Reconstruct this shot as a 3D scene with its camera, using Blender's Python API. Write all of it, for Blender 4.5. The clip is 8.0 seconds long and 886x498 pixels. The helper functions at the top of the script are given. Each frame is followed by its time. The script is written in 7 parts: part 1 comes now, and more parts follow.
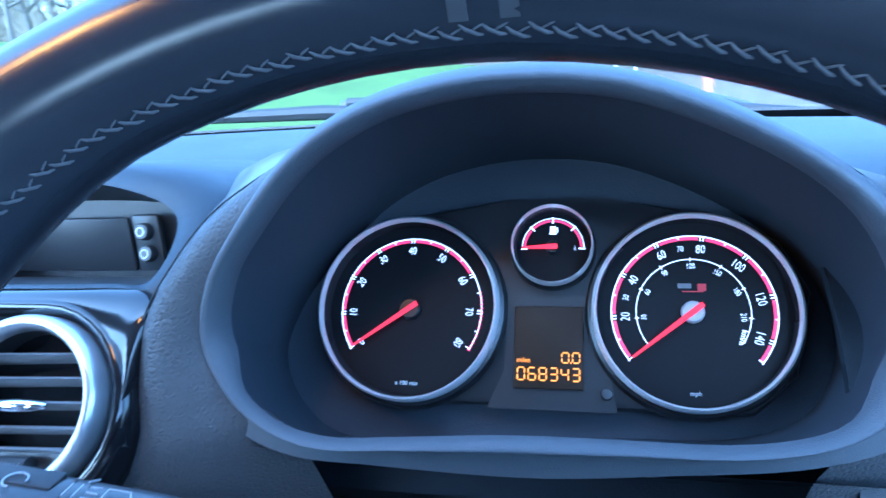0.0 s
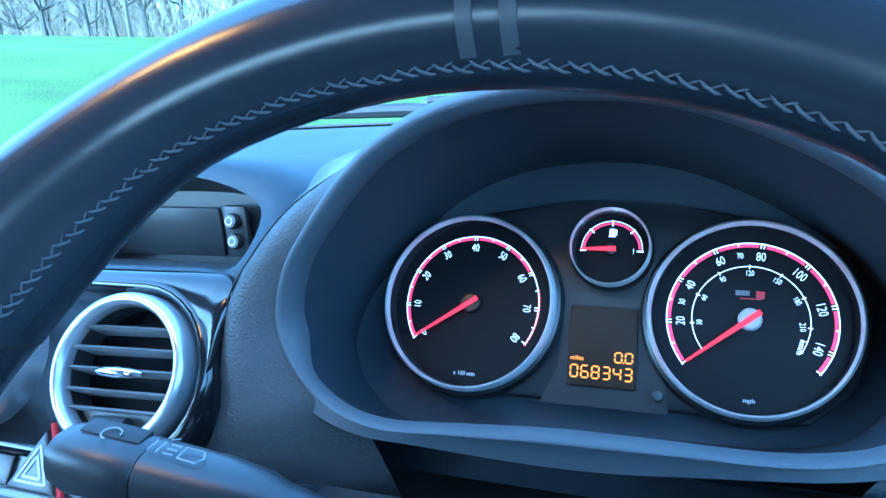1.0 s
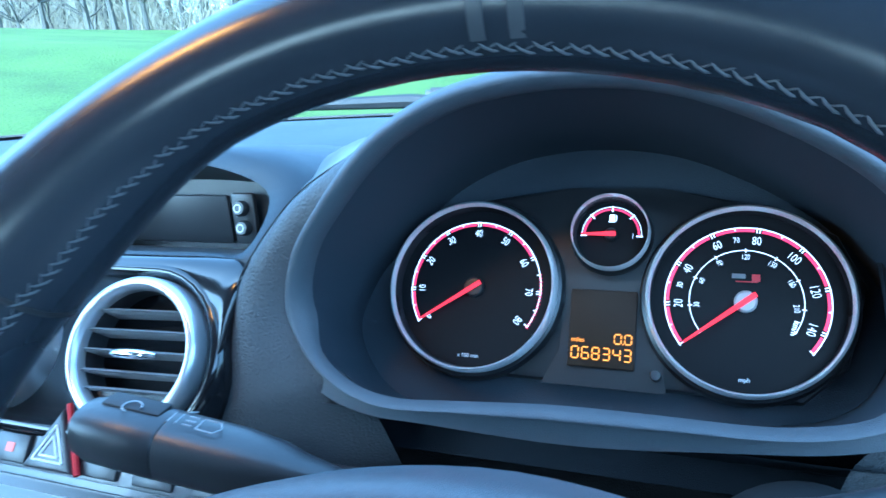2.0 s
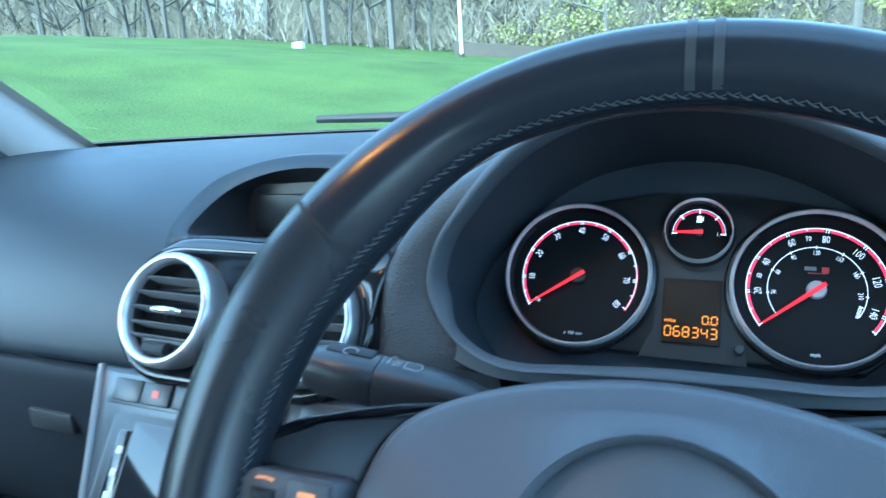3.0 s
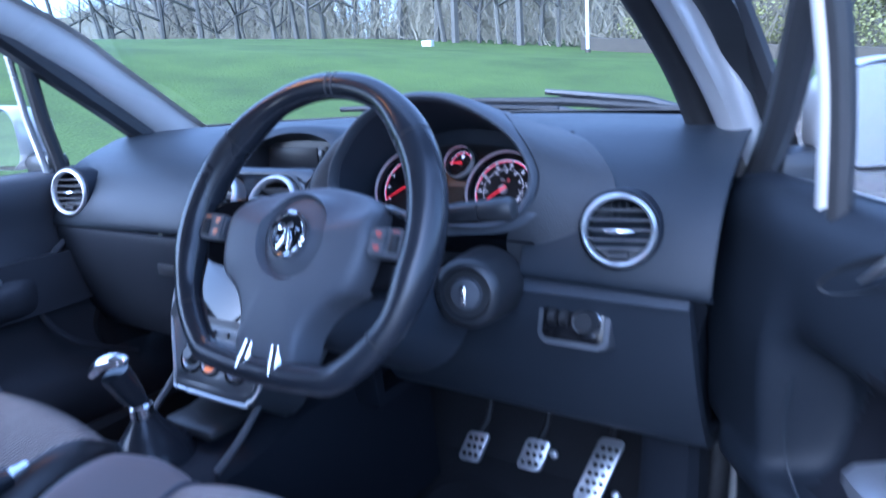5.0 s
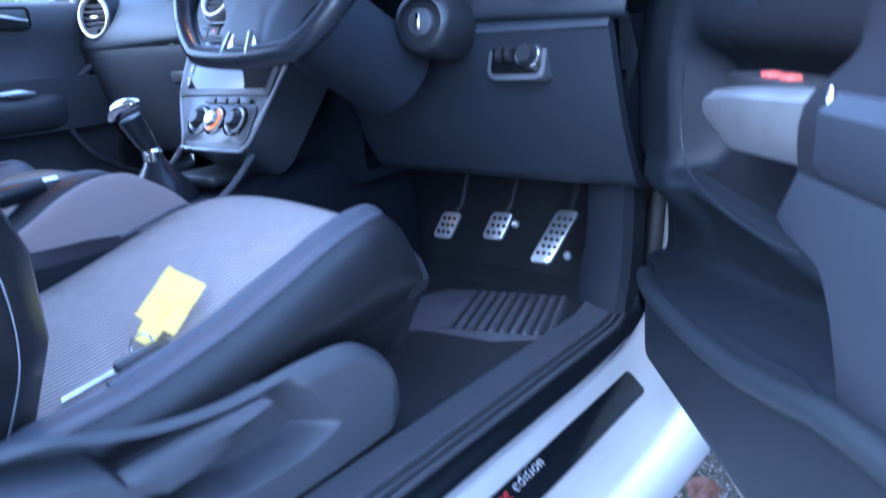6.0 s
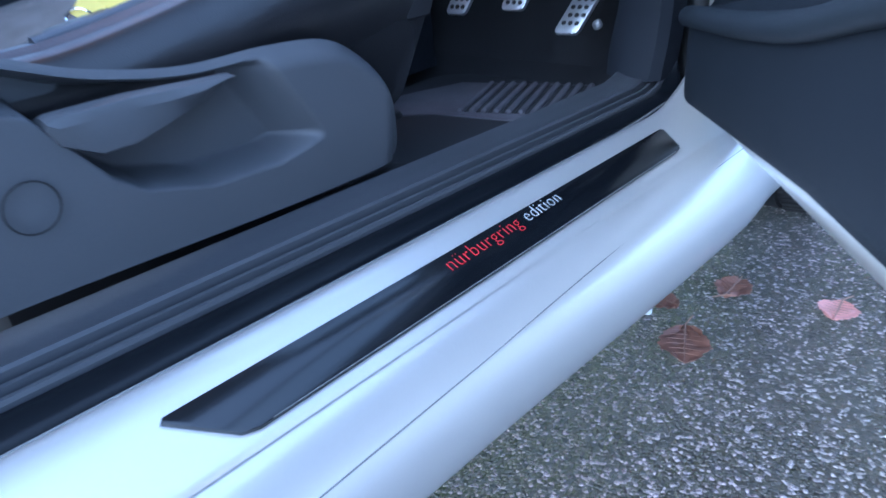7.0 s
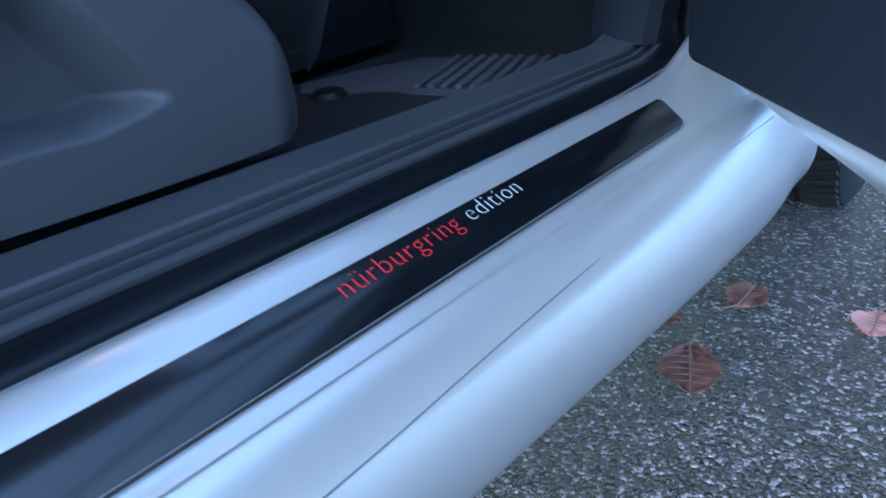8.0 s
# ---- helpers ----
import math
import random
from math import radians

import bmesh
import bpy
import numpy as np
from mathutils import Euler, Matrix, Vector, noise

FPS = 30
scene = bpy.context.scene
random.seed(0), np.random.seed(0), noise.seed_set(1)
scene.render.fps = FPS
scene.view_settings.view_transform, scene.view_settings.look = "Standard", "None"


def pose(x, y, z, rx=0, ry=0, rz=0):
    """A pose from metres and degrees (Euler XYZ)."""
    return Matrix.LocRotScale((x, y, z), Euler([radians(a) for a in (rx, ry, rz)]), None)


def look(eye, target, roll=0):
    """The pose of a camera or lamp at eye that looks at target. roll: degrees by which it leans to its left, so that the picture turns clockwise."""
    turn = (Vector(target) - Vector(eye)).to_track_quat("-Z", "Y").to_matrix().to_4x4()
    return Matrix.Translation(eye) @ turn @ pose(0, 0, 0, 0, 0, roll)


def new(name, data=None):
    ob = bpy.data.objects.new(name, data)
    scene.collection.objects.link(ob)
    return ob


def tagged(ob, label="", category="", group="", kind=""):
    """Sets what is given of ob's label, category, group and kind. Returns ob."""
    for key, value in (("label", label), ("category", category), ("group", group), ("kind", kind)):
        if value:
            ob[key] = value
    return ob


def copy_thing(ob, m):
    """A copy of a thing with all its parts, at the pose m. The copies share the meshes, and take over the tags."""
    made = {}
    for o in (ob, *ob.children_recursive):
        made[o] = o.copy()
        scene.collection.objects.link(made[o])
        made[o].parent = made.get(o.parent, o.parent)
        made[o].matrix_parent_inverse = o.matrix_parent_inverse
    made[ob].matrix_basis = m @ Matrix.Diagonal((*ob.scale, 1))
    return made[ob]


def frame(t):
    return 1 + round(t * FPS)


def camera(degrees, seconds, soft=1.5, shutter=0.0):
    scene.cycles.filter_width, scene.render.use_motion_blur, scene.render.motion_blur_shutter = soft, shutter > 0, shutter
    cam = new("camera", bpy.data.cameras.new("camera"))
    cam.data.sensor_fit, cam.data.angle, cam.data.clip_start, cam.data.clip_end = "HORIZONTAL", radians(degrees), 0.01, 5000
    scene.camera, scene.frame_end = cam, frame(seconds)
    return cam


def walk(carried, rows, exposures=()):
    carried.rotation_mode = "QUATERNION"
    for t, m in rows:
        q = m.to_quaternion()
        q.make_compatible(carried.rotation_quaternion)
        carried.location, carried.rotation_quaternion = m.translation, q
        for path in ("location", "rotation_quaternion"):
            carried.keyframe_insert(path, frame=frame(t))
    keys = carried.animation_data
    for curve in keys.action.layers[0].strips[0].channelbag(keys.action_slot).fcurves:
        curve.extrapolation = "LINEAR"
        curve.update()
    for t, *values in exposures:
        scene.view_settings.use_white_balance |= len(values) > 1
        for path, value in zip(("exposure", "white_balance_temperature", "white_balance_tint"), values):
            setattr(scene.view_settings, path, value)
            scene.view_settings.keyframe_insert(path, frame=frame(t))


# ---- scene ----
cam = camera(66.3, 8.0, soft=1.5, shutter=0.5)
PATH = [
    (0, (0.392, -0.049, 1.113), (-0.06, 1.827, 0.586), -4.1),
    (0.5, (0.411, -0.059, 1.116), (-0.237, 1.758, 0.586), -4.2),
    (1, (0.412, -0.063, 1.119), (-0.281, 1.738, 0.593), -4.0),
    (1.5, (0.414, -0.063, 1.116), (-0.28, 1.737, 0.588), -3.9),
    (1.7, (0.419, -0.064, 1.115), (-0.273, 1.731, 0.567), -4.1),
    (3, (0.382, -0.181, 1.132), (-0.383, 1.594, 0.619), -3.5),
    (3.5, (0.408, -0.245, 1.137), (-0.461, 1.483, 0.627), -3.8),
    (4, (0.564, -0.309, 1.192), (-0.422, 1.357, 0.687), -4.3),
    (4.2, (0.623, -0.334, 1.216), (-0.391, 1.315, 0.711), -4.2),
    (5.3, (0.993, -0.586, 1.045), (-0.116, 0.998, 0.532), -3.9),
    (5.5, (1.029, -0.625, 0.973), (-0.09, 0.942, 0.432), -3.7),
    (6, (1.108, -0.652, 0.86), (-0.04, 0.864, 0.24), -4.0),
    (6.5, (1.139, -0.671, 0.718), (-0.037, 0.786, 0.015), -4.7),
    (7, (1.093, -0.616, 0.649), (-0.05, 0.738, -0.277), -4.7),
    (7.5, (1.048, -0.512, 0.611), (-0.101, 0.821, -0.339), -4.9),
    (8, (1.025, -0.44, 0.561), (-0.109, 0.918, -0.372), -5.2),
]
walk(cam, [(t, look(eye, target, roll)) for t, eye, target, roll in PATH],
     exposures=[(0.0, 4.05, 3750, 0), (0.6, 4.05, 3500, -9), (1.7, 4.05, 3700, -11), (3.0, 3.55, 4250, -14), (4.2, 2.95, 4300, -2), (5.3, 3.15, 4250, 18), (6.0, 3.7, 4250, 13), (6.6, 3.5, 4350, 8), (7.2, 3.1, 4500, 6), (8.0, 2.8, 4350, 3)])

# ---- world and light ----
world = bpy.data.worlds.new("world")
scene.world = world
world.use_nodes = True
wn = world.node_tree.nodes
wl = world.node_tree.links
wn.clear()
w_out = wn.new("ShaderNodeOutputWorld")
w_bg = wn.new("ShaderNodeBackground")
w_sky = wn.new("ShaderNodeTexSky")
w_sky.sky_type = "NISHITA"
w_sky.sun_disc = False
w_sky.sun_elevation = radians(35)
w_sky.sun_rotation = radians(198)
w_sky.air_density, w_sky.dust_density, w_sky.ozone_density = 1.0, 4.0, 1.6
w_bg.inputs["Strength"].default_value = 0.12
w_hue = wn.new("ShaderNodeHueSaturation")   # thin even cloud takes colour out of the sky
w_hue.inputs["Saturation"].default_value = 0.6
wl.new(w_sky.outputs["Color"], w_hue.inputs["Color"])
wl.new(w_hue.outputs["Color"], w_bg.inputs["Color"])
wl.new(w_bg.outputs["Background"], w_out.inputs["Surface"])

sun_data = bpy.data.lights.new("sun", "SUN")
sun_data.energy = 0.05
sun_data.angle = radians(25)
sun_data.color = (1.0, 0.86, 0.70)
sun = new("sun", sun_data)
sun.matrix_world = look((-6.8, -20.9, 15.4), (0, 0, 0))


# ---- materials ----
def sock(node, name, value):
    node.inputs[name].default_value = value


def material(name, color, rough=0.5, metal=0.0, grain=0.0, grain_size=400.0, vary=0.15, vary_size=6.0, spec=0.5,
             coat=0.0, emit=None, emit_strength=0.0, rough_vary=0.1, sheen=0.0, random=0.0):
    """A Principled surface with mottled colour at two scales, fine relief and uneven gloss."""
    m = bpy.data.materials.new(name)
    m.use_nodes = True
    nt = m.node_tree
    b = nt.nodes["Principled BSDF"]
    sock(b, "Metallic", metal)
    sock(b, "Specular IOR Level", spec)
    sock(b, "Coat Weight", coat)
    sock(b, "Coat Roughness", 0.05)
    sock(b, "Sheen Weight", sheen)
    tc = nt.nodes.new("ShaderNodeTexCoord")
    big = nt.nodes.new("ShaderNodeTexNoise")
    sock(big, "Scale", vary_size)
    sock(big, "Detail", 5.0)
    nt.links.new(tc.outputs["Object"], big.inputs["Vector"])
    fine = nt.nodes.new("ShaderNodeTexNoise")
    sock(fine, "Scale", grain_size)
    sock(fine, "Detail", 2.0)
    nt.links.new(tc.outputs["Object"], fine.inputs["Vector"])
    mix = nt.nodes.new("ShaderNodeMath")
    mix.operation = "MULTIPLY_ADD"
    nt.links.new(big.outputs["Fac"], mix.inputs[0])
    mix.inputs[1].default_value = vary * 2
    mix.inputs[2].default_value = 1.0 - vary
    add = nt.nodes.new("ShaderNodeMath")
    add.operation = "MULTIPLY_ADD"
    nt.links.new(fine.outputs["Fac"], add.inputs[0])
    add.inputs[1].default_value = vary * 0.7
    nt.links.new(mix.outputs[0], add.inputs[2])
    last = add
    if random:
        info = nt.nodes.new("ShaderNodeObjectInfo")
        r = nt.nodes.new("ShaderNodeMath")
        r.operation = "MULTIPLY_ADD"
        nt.links.new(info.outputs["Random"], r.inputs[0])
        r.inputs[1].default_value = random
        nt.links.new(add.outputs[0], r.inputs[2])
        last = r
    col = nt.nodes.new("ShaderNodeVectorMath")
    col.operation = "SCALE"
    col.inputs[0].default_value = color
    nt.links.new(last.outputs[0], col.inputs["Scale"])
    nt.links.new(col.outputs[0], b.inputs["Base Color"])
    rr = nt.nodes.new("ShaderNodeMath")
    rr.operation = "MULTIPLY_ADD"
    nt.links.new(big.outputs["Fac"], rr.inputs[0])
    rr.inputs[1].default_value = rough_vary * 2
    rr.inputs[2].default_value = max(0.02, rough - rough_vary)
    nt.links.new(rr.outputs[0], b.inputs["Roughness"])
    if grain:
        bump = nt.nodes.new("ShaderNodeBump")
        sock(bump, "Strength", grain)
        sock(bump, "Distance", 0.0012)
        nt.links.new(fine.outputs["Fac"], bump.inputs["Height"])
        nt.links.new(bump.outputs[0], b.inputs["Normal"])
    if emit:
        sock(b, "Emission Color", (*emit, 1))
        sock(b, "Emission Strength", emit_strength)
    return m


def leather_grain(name, color, rough, scale, strength, spec=0.32):
    """Moulded plastic or hide with a pebbled grain of cells."""
    m = material(name, color, rough, vary=0.12, spec=spec)
    nt = m.node_tree
    b = nt.nodes["Principled BSDF"]
    tc = nt.nodes.new("ShaderNodeTexCoord")
    v = nt.nodes.new("ShaderNodeTexVoronoi")
    v.feature = "DISTANCE_TO_EDGE"
    sock(v, "Scale", scale)
    nt.links.new(tc.outputs["Object"], v.inputs["Vector"])
    bump = nt.nodes.new("ShaderNodeBump")
    sock(bump, "Strength", strength)
    sock(bump, "Distance", 0.0015)
    nt.links.new(v.outputs["Distance"], bump.inputs["Height"])
    nt.links.new(bump.outputs[0], b.inputs["Normal"])
    return m


def glow(name, color, strength):
    m = bpy.data.materials.new(name)
    m.use_nodes = True
    b = m.node_tree.nodes["Principled BSDF"]
    sock(b, "Base Color", (*[c * 0.3 for c in color], 1))
    sock(b, "Roughness", 0.5)
    sock(b, "Emission Color", (*color, 1))
    sock(b, "Emission Strength", strength)
    return m


def pane(name, tint, gloss):
    """A clear pane: mostly see-through, with reflections that grow at grazing angles."""
    m = bpy.data.materials.new(name)
    m.use_nodes = True
    nt = m.node_tree
    nt.nodes.clear()
    out = nt.nodes.new("ShaderNodeOutputMaterial")
    mixer = nt.nodes.new("ShaderNodeMixShader")
    tr = nt.nodes.new("ShaderNodeBsdfTransparent")
    sock(tr, "Color", (*tint, 1))
    gl = nt.nodes.new("ShaderNodeBsdfGlossy")
    sock(gl, "Roughness", 0.02)
    lw = nt.nodes.new("ShaderNodeLayerWeight")
    sock(lw, "Blend", 0.5)
    pw = nt.nodes.new("ShaderNodeMath")
    pw.operation = "POWER"
    pw.inputs[1].default_value = 4.0
    nt.links.new(lw.outputs["Facing"], pw.inputs[0])
    amount = nt.nodes.new("ShaderNodeMath")
    amount.operation = "MULTIPLY_ADD"
    amount.inputs[1].default_value = gloss
    amount.inputs[2].default_value = 0.02
    nt.links.new(pw.outputs[0], amount.inputs[0])
    nt.links.new(amount.outputs[0], mixer.inputs[0])
    nt.links.new(tr.outputs[0], mixer.inputs[1])
    nt.links.new(gl.outputs[0], mixer.inputs[2])
    nt.links.new(mixer.outputs[0], out.inputs["Surface"])
    return m


def ribbed_fabric(name, light, dark, pitch):
    """Woven seat cloth: fine ribs that run along the seat, with slubs."""
    m = material(name, light, 0.85, vary=0.12, vary_size=9, sheen=0.15)
    nt = m.node_tree
    b = nt.nodes["Principled BSDF"]
    tc = nt.nodes.new("ShaderNodeTexCoord")
    w = nt.nodes.new("ShaderNodeTexWave")
    w.bands_direction = "X"
    sock(w, "Scale", 0.314 / pitch)
    sock(w, "Distortion", 0.35)
    sock(w, "Detail", 1.0)
    nt.links.new(tc.outputs["Object"], w.inputs["Vector"])
    mixer = nt.nodes.new("ShaderNodeMix")
    mixer.data_type = "RGBA"
    nt.links.new(w.outputs["Fac"], mixer.inputs["Factor"])
    mixer.inputs["A"].default_value = (*dark, 1)
    mixer.inputs["B"].default_value = (*light, 1)
    nt.links.new(mixer.outputs["Result"], b.inputs["Base Color"])
    bump = nt.nodes.new("ShaderNodeBump")
    sock(bump, "Strength", 0.5)
    sock(bump, "Distance", 0.001)
    nt.links.new(w.outputs["Fac"], bump.inputs["Height"])
    nt.links.new(bump.outputs[0], b.inputs["Normal"])
    return m


def speckled(name, dark, light, scale, rough, strength, distance, patch=0.4, knee=0.78, spec=0.5):
    """Stone chippings in a binder: cells of uneven tone with relief between them, and damp patches."""
    m = bpy.data.materials.new(name)
    m.use_nodes = True
    nt = m.node_tree
    b = nt.nodes["Principled BSDF"]
    tc = nt.nodes.new("ShaderNodeTexCoord")
    v = nt.nodes.new("ShaderNodeTexVoronoi")
    sock(v, "Scale", scale)
    sock(v, "Randomness", 1.0)
    nt.links.new(tc.outputs["Object"], v.inputs["Vector"])
    n = nt.nodes.new("ShaderNodeTexNoise")
    sock(n, "Scale", scale * 1.7)
    sock(n, "Detail", 3.0)
    nt.links.new(tc.outputs["Object"], n.inputs["Vector"])
    n2 = nt.nodes.new("ShaderNodeTexNoise")
    sock(n2, "Scale", 2.2)
    sock(n2, "Detail", 4.0)
    nt.links.new(tc.outputs["Object"], n2.inputs["Vector"])
    sep = nt.nodes.new("ShaderNodeSeparateColor")
    nt.links.new(v.outputs["Color"], sep.inputs[0])
    ramp = nt.nodes.new("ShaderNodeValToRGB")
    ramp.color_ramp.elements[0].color = (*dark, 1)
    ramp.color_ramp.elements[0].position = 0.25
    ramp.color_ramp.elements[1].color = (*light, 1)
    third = ramp.color_ramp.elements.new(knee)
    third.color = (*[d * 0.7 + l * 0.10 for d, l in zip(dark, light)], 1)
    nt.links.new(sep.outputs[0], ramp.inputs[0])
    mixer = nt.nodes.new("ShaderNodeMix")
    mixer.data_type = "RGBA"
    mixer.blend_type = "MULTIPLY"
    mixer.inputs["Factor"].default_value = patch
    nt.links.new(ramp.outputs[0], mixer.inputs["A"])
    nt.links.new(n2.outputs["Color"], mixer.inputs["B"])
    nt.links.new(mixer.outputs["Result"], b.inputs["Base Color"])
    rr = nt.nodes.new("ShaderNodeMapRange")
    sock(b, "Specular IOR Level", spec)
    rr.inputs[3].default_value = rough - 0.12
    rr.inputs[4].default_value = rough + 0.12
    nt.links.new(sep.outputs[1], rr.inputs[0])
    nt.links.new(rr.outputs[0], b.inputs["Roughness"])
    hm = nt.nodes.new("ShaderNodeMath")
    hm.operation = "SUBTRACT"
    nt.links.new(n.outputs["Fac"], hm.inputs[0])
    nt.links.new(v.outputs["Distance"], hm.inputs[1])
    bump = nt.nodes.new("ShaderNodeBump")
    sock(bump, "Strength", strength)
    sock(bump, "Distance", distance)
    nt.links.new(hm.outputs[0], bump.inputs["Height"])
    nt.links.new(bump.outputs[0], b.inputs["Normal"])
    return m


def turf(name):
    m = bpy.data.materials.new(name)
    m.use_nodes = True
    nt = m.node_tree
    b = nt.nodes["Principled BSDF"]
    sock(b, "Roughness", 0.85)
    sock(b, "Specular IOR Level", 0.2)
    tc = nt.nodes.new("ShaderNodeTexCoord")
    n1 = nt.nodes.new("ShaderNodeTexNoise")
    sock(n1, "Scale", 0.5)
    sock(n1, "Detail", 8.0)
    n2 = nt.nodes.new("ShaderNodeTexNoise")
    sock(n2, "Scale", 14.0)
    sock(n2, "Detail", 6.0)
    for n in (n1, n2):
        nt.links.new(tc.outputs["Object"], n.inputs["Vector"])
    half = nt.nodes.new("ShaderNodeMath")
    half.operation = "MULTIPLY_ADD"
    nt.links.new(n1.outputs["Fac"], half.inputs[0])
    half.inputs[1].default_value = 0.55
    mul = nt.nodes.new("ShaderNodeMath")
    mul.operation = "MULTIPLY"
    mul.inputs[1].default_value = 0.45
    nt.links.new(n2.outputs["Fac"], mul.inputs[0])
    nt.links.new(mul.outputs[0], half.inputs[2])
    ramp = nt.nodes.new("ShaderNodeValToRGB")
    e = ramp.color_ramp.elements
    e[0].color, e[0].position = (0.038, 0.058, 0.013, 1), 0.34
    e[1].color, e[1].position = (0.074, 0.110, 0.022, 1), 0.64
    mid = e.new(0.5)
    mid.color = (0.060, 0.092, 0.019, 1)
    nt.links.new(half.outputs[0], ramp.inputs[0])
    nt.links.new(ramp.outputs[0], b.inputs["Base Color"])
    bump = nt.nodes.new("ShaderNodeBump")
    sock(bump, "Strength", 0.6)
    sock(bump, "Distance", 0.06)
    nt.links.new(n2.outputs["Fac"], bump.inputs["Height"])
    nt.links.new(bump.outputs[0], b.inputs["Normal"])
    return m


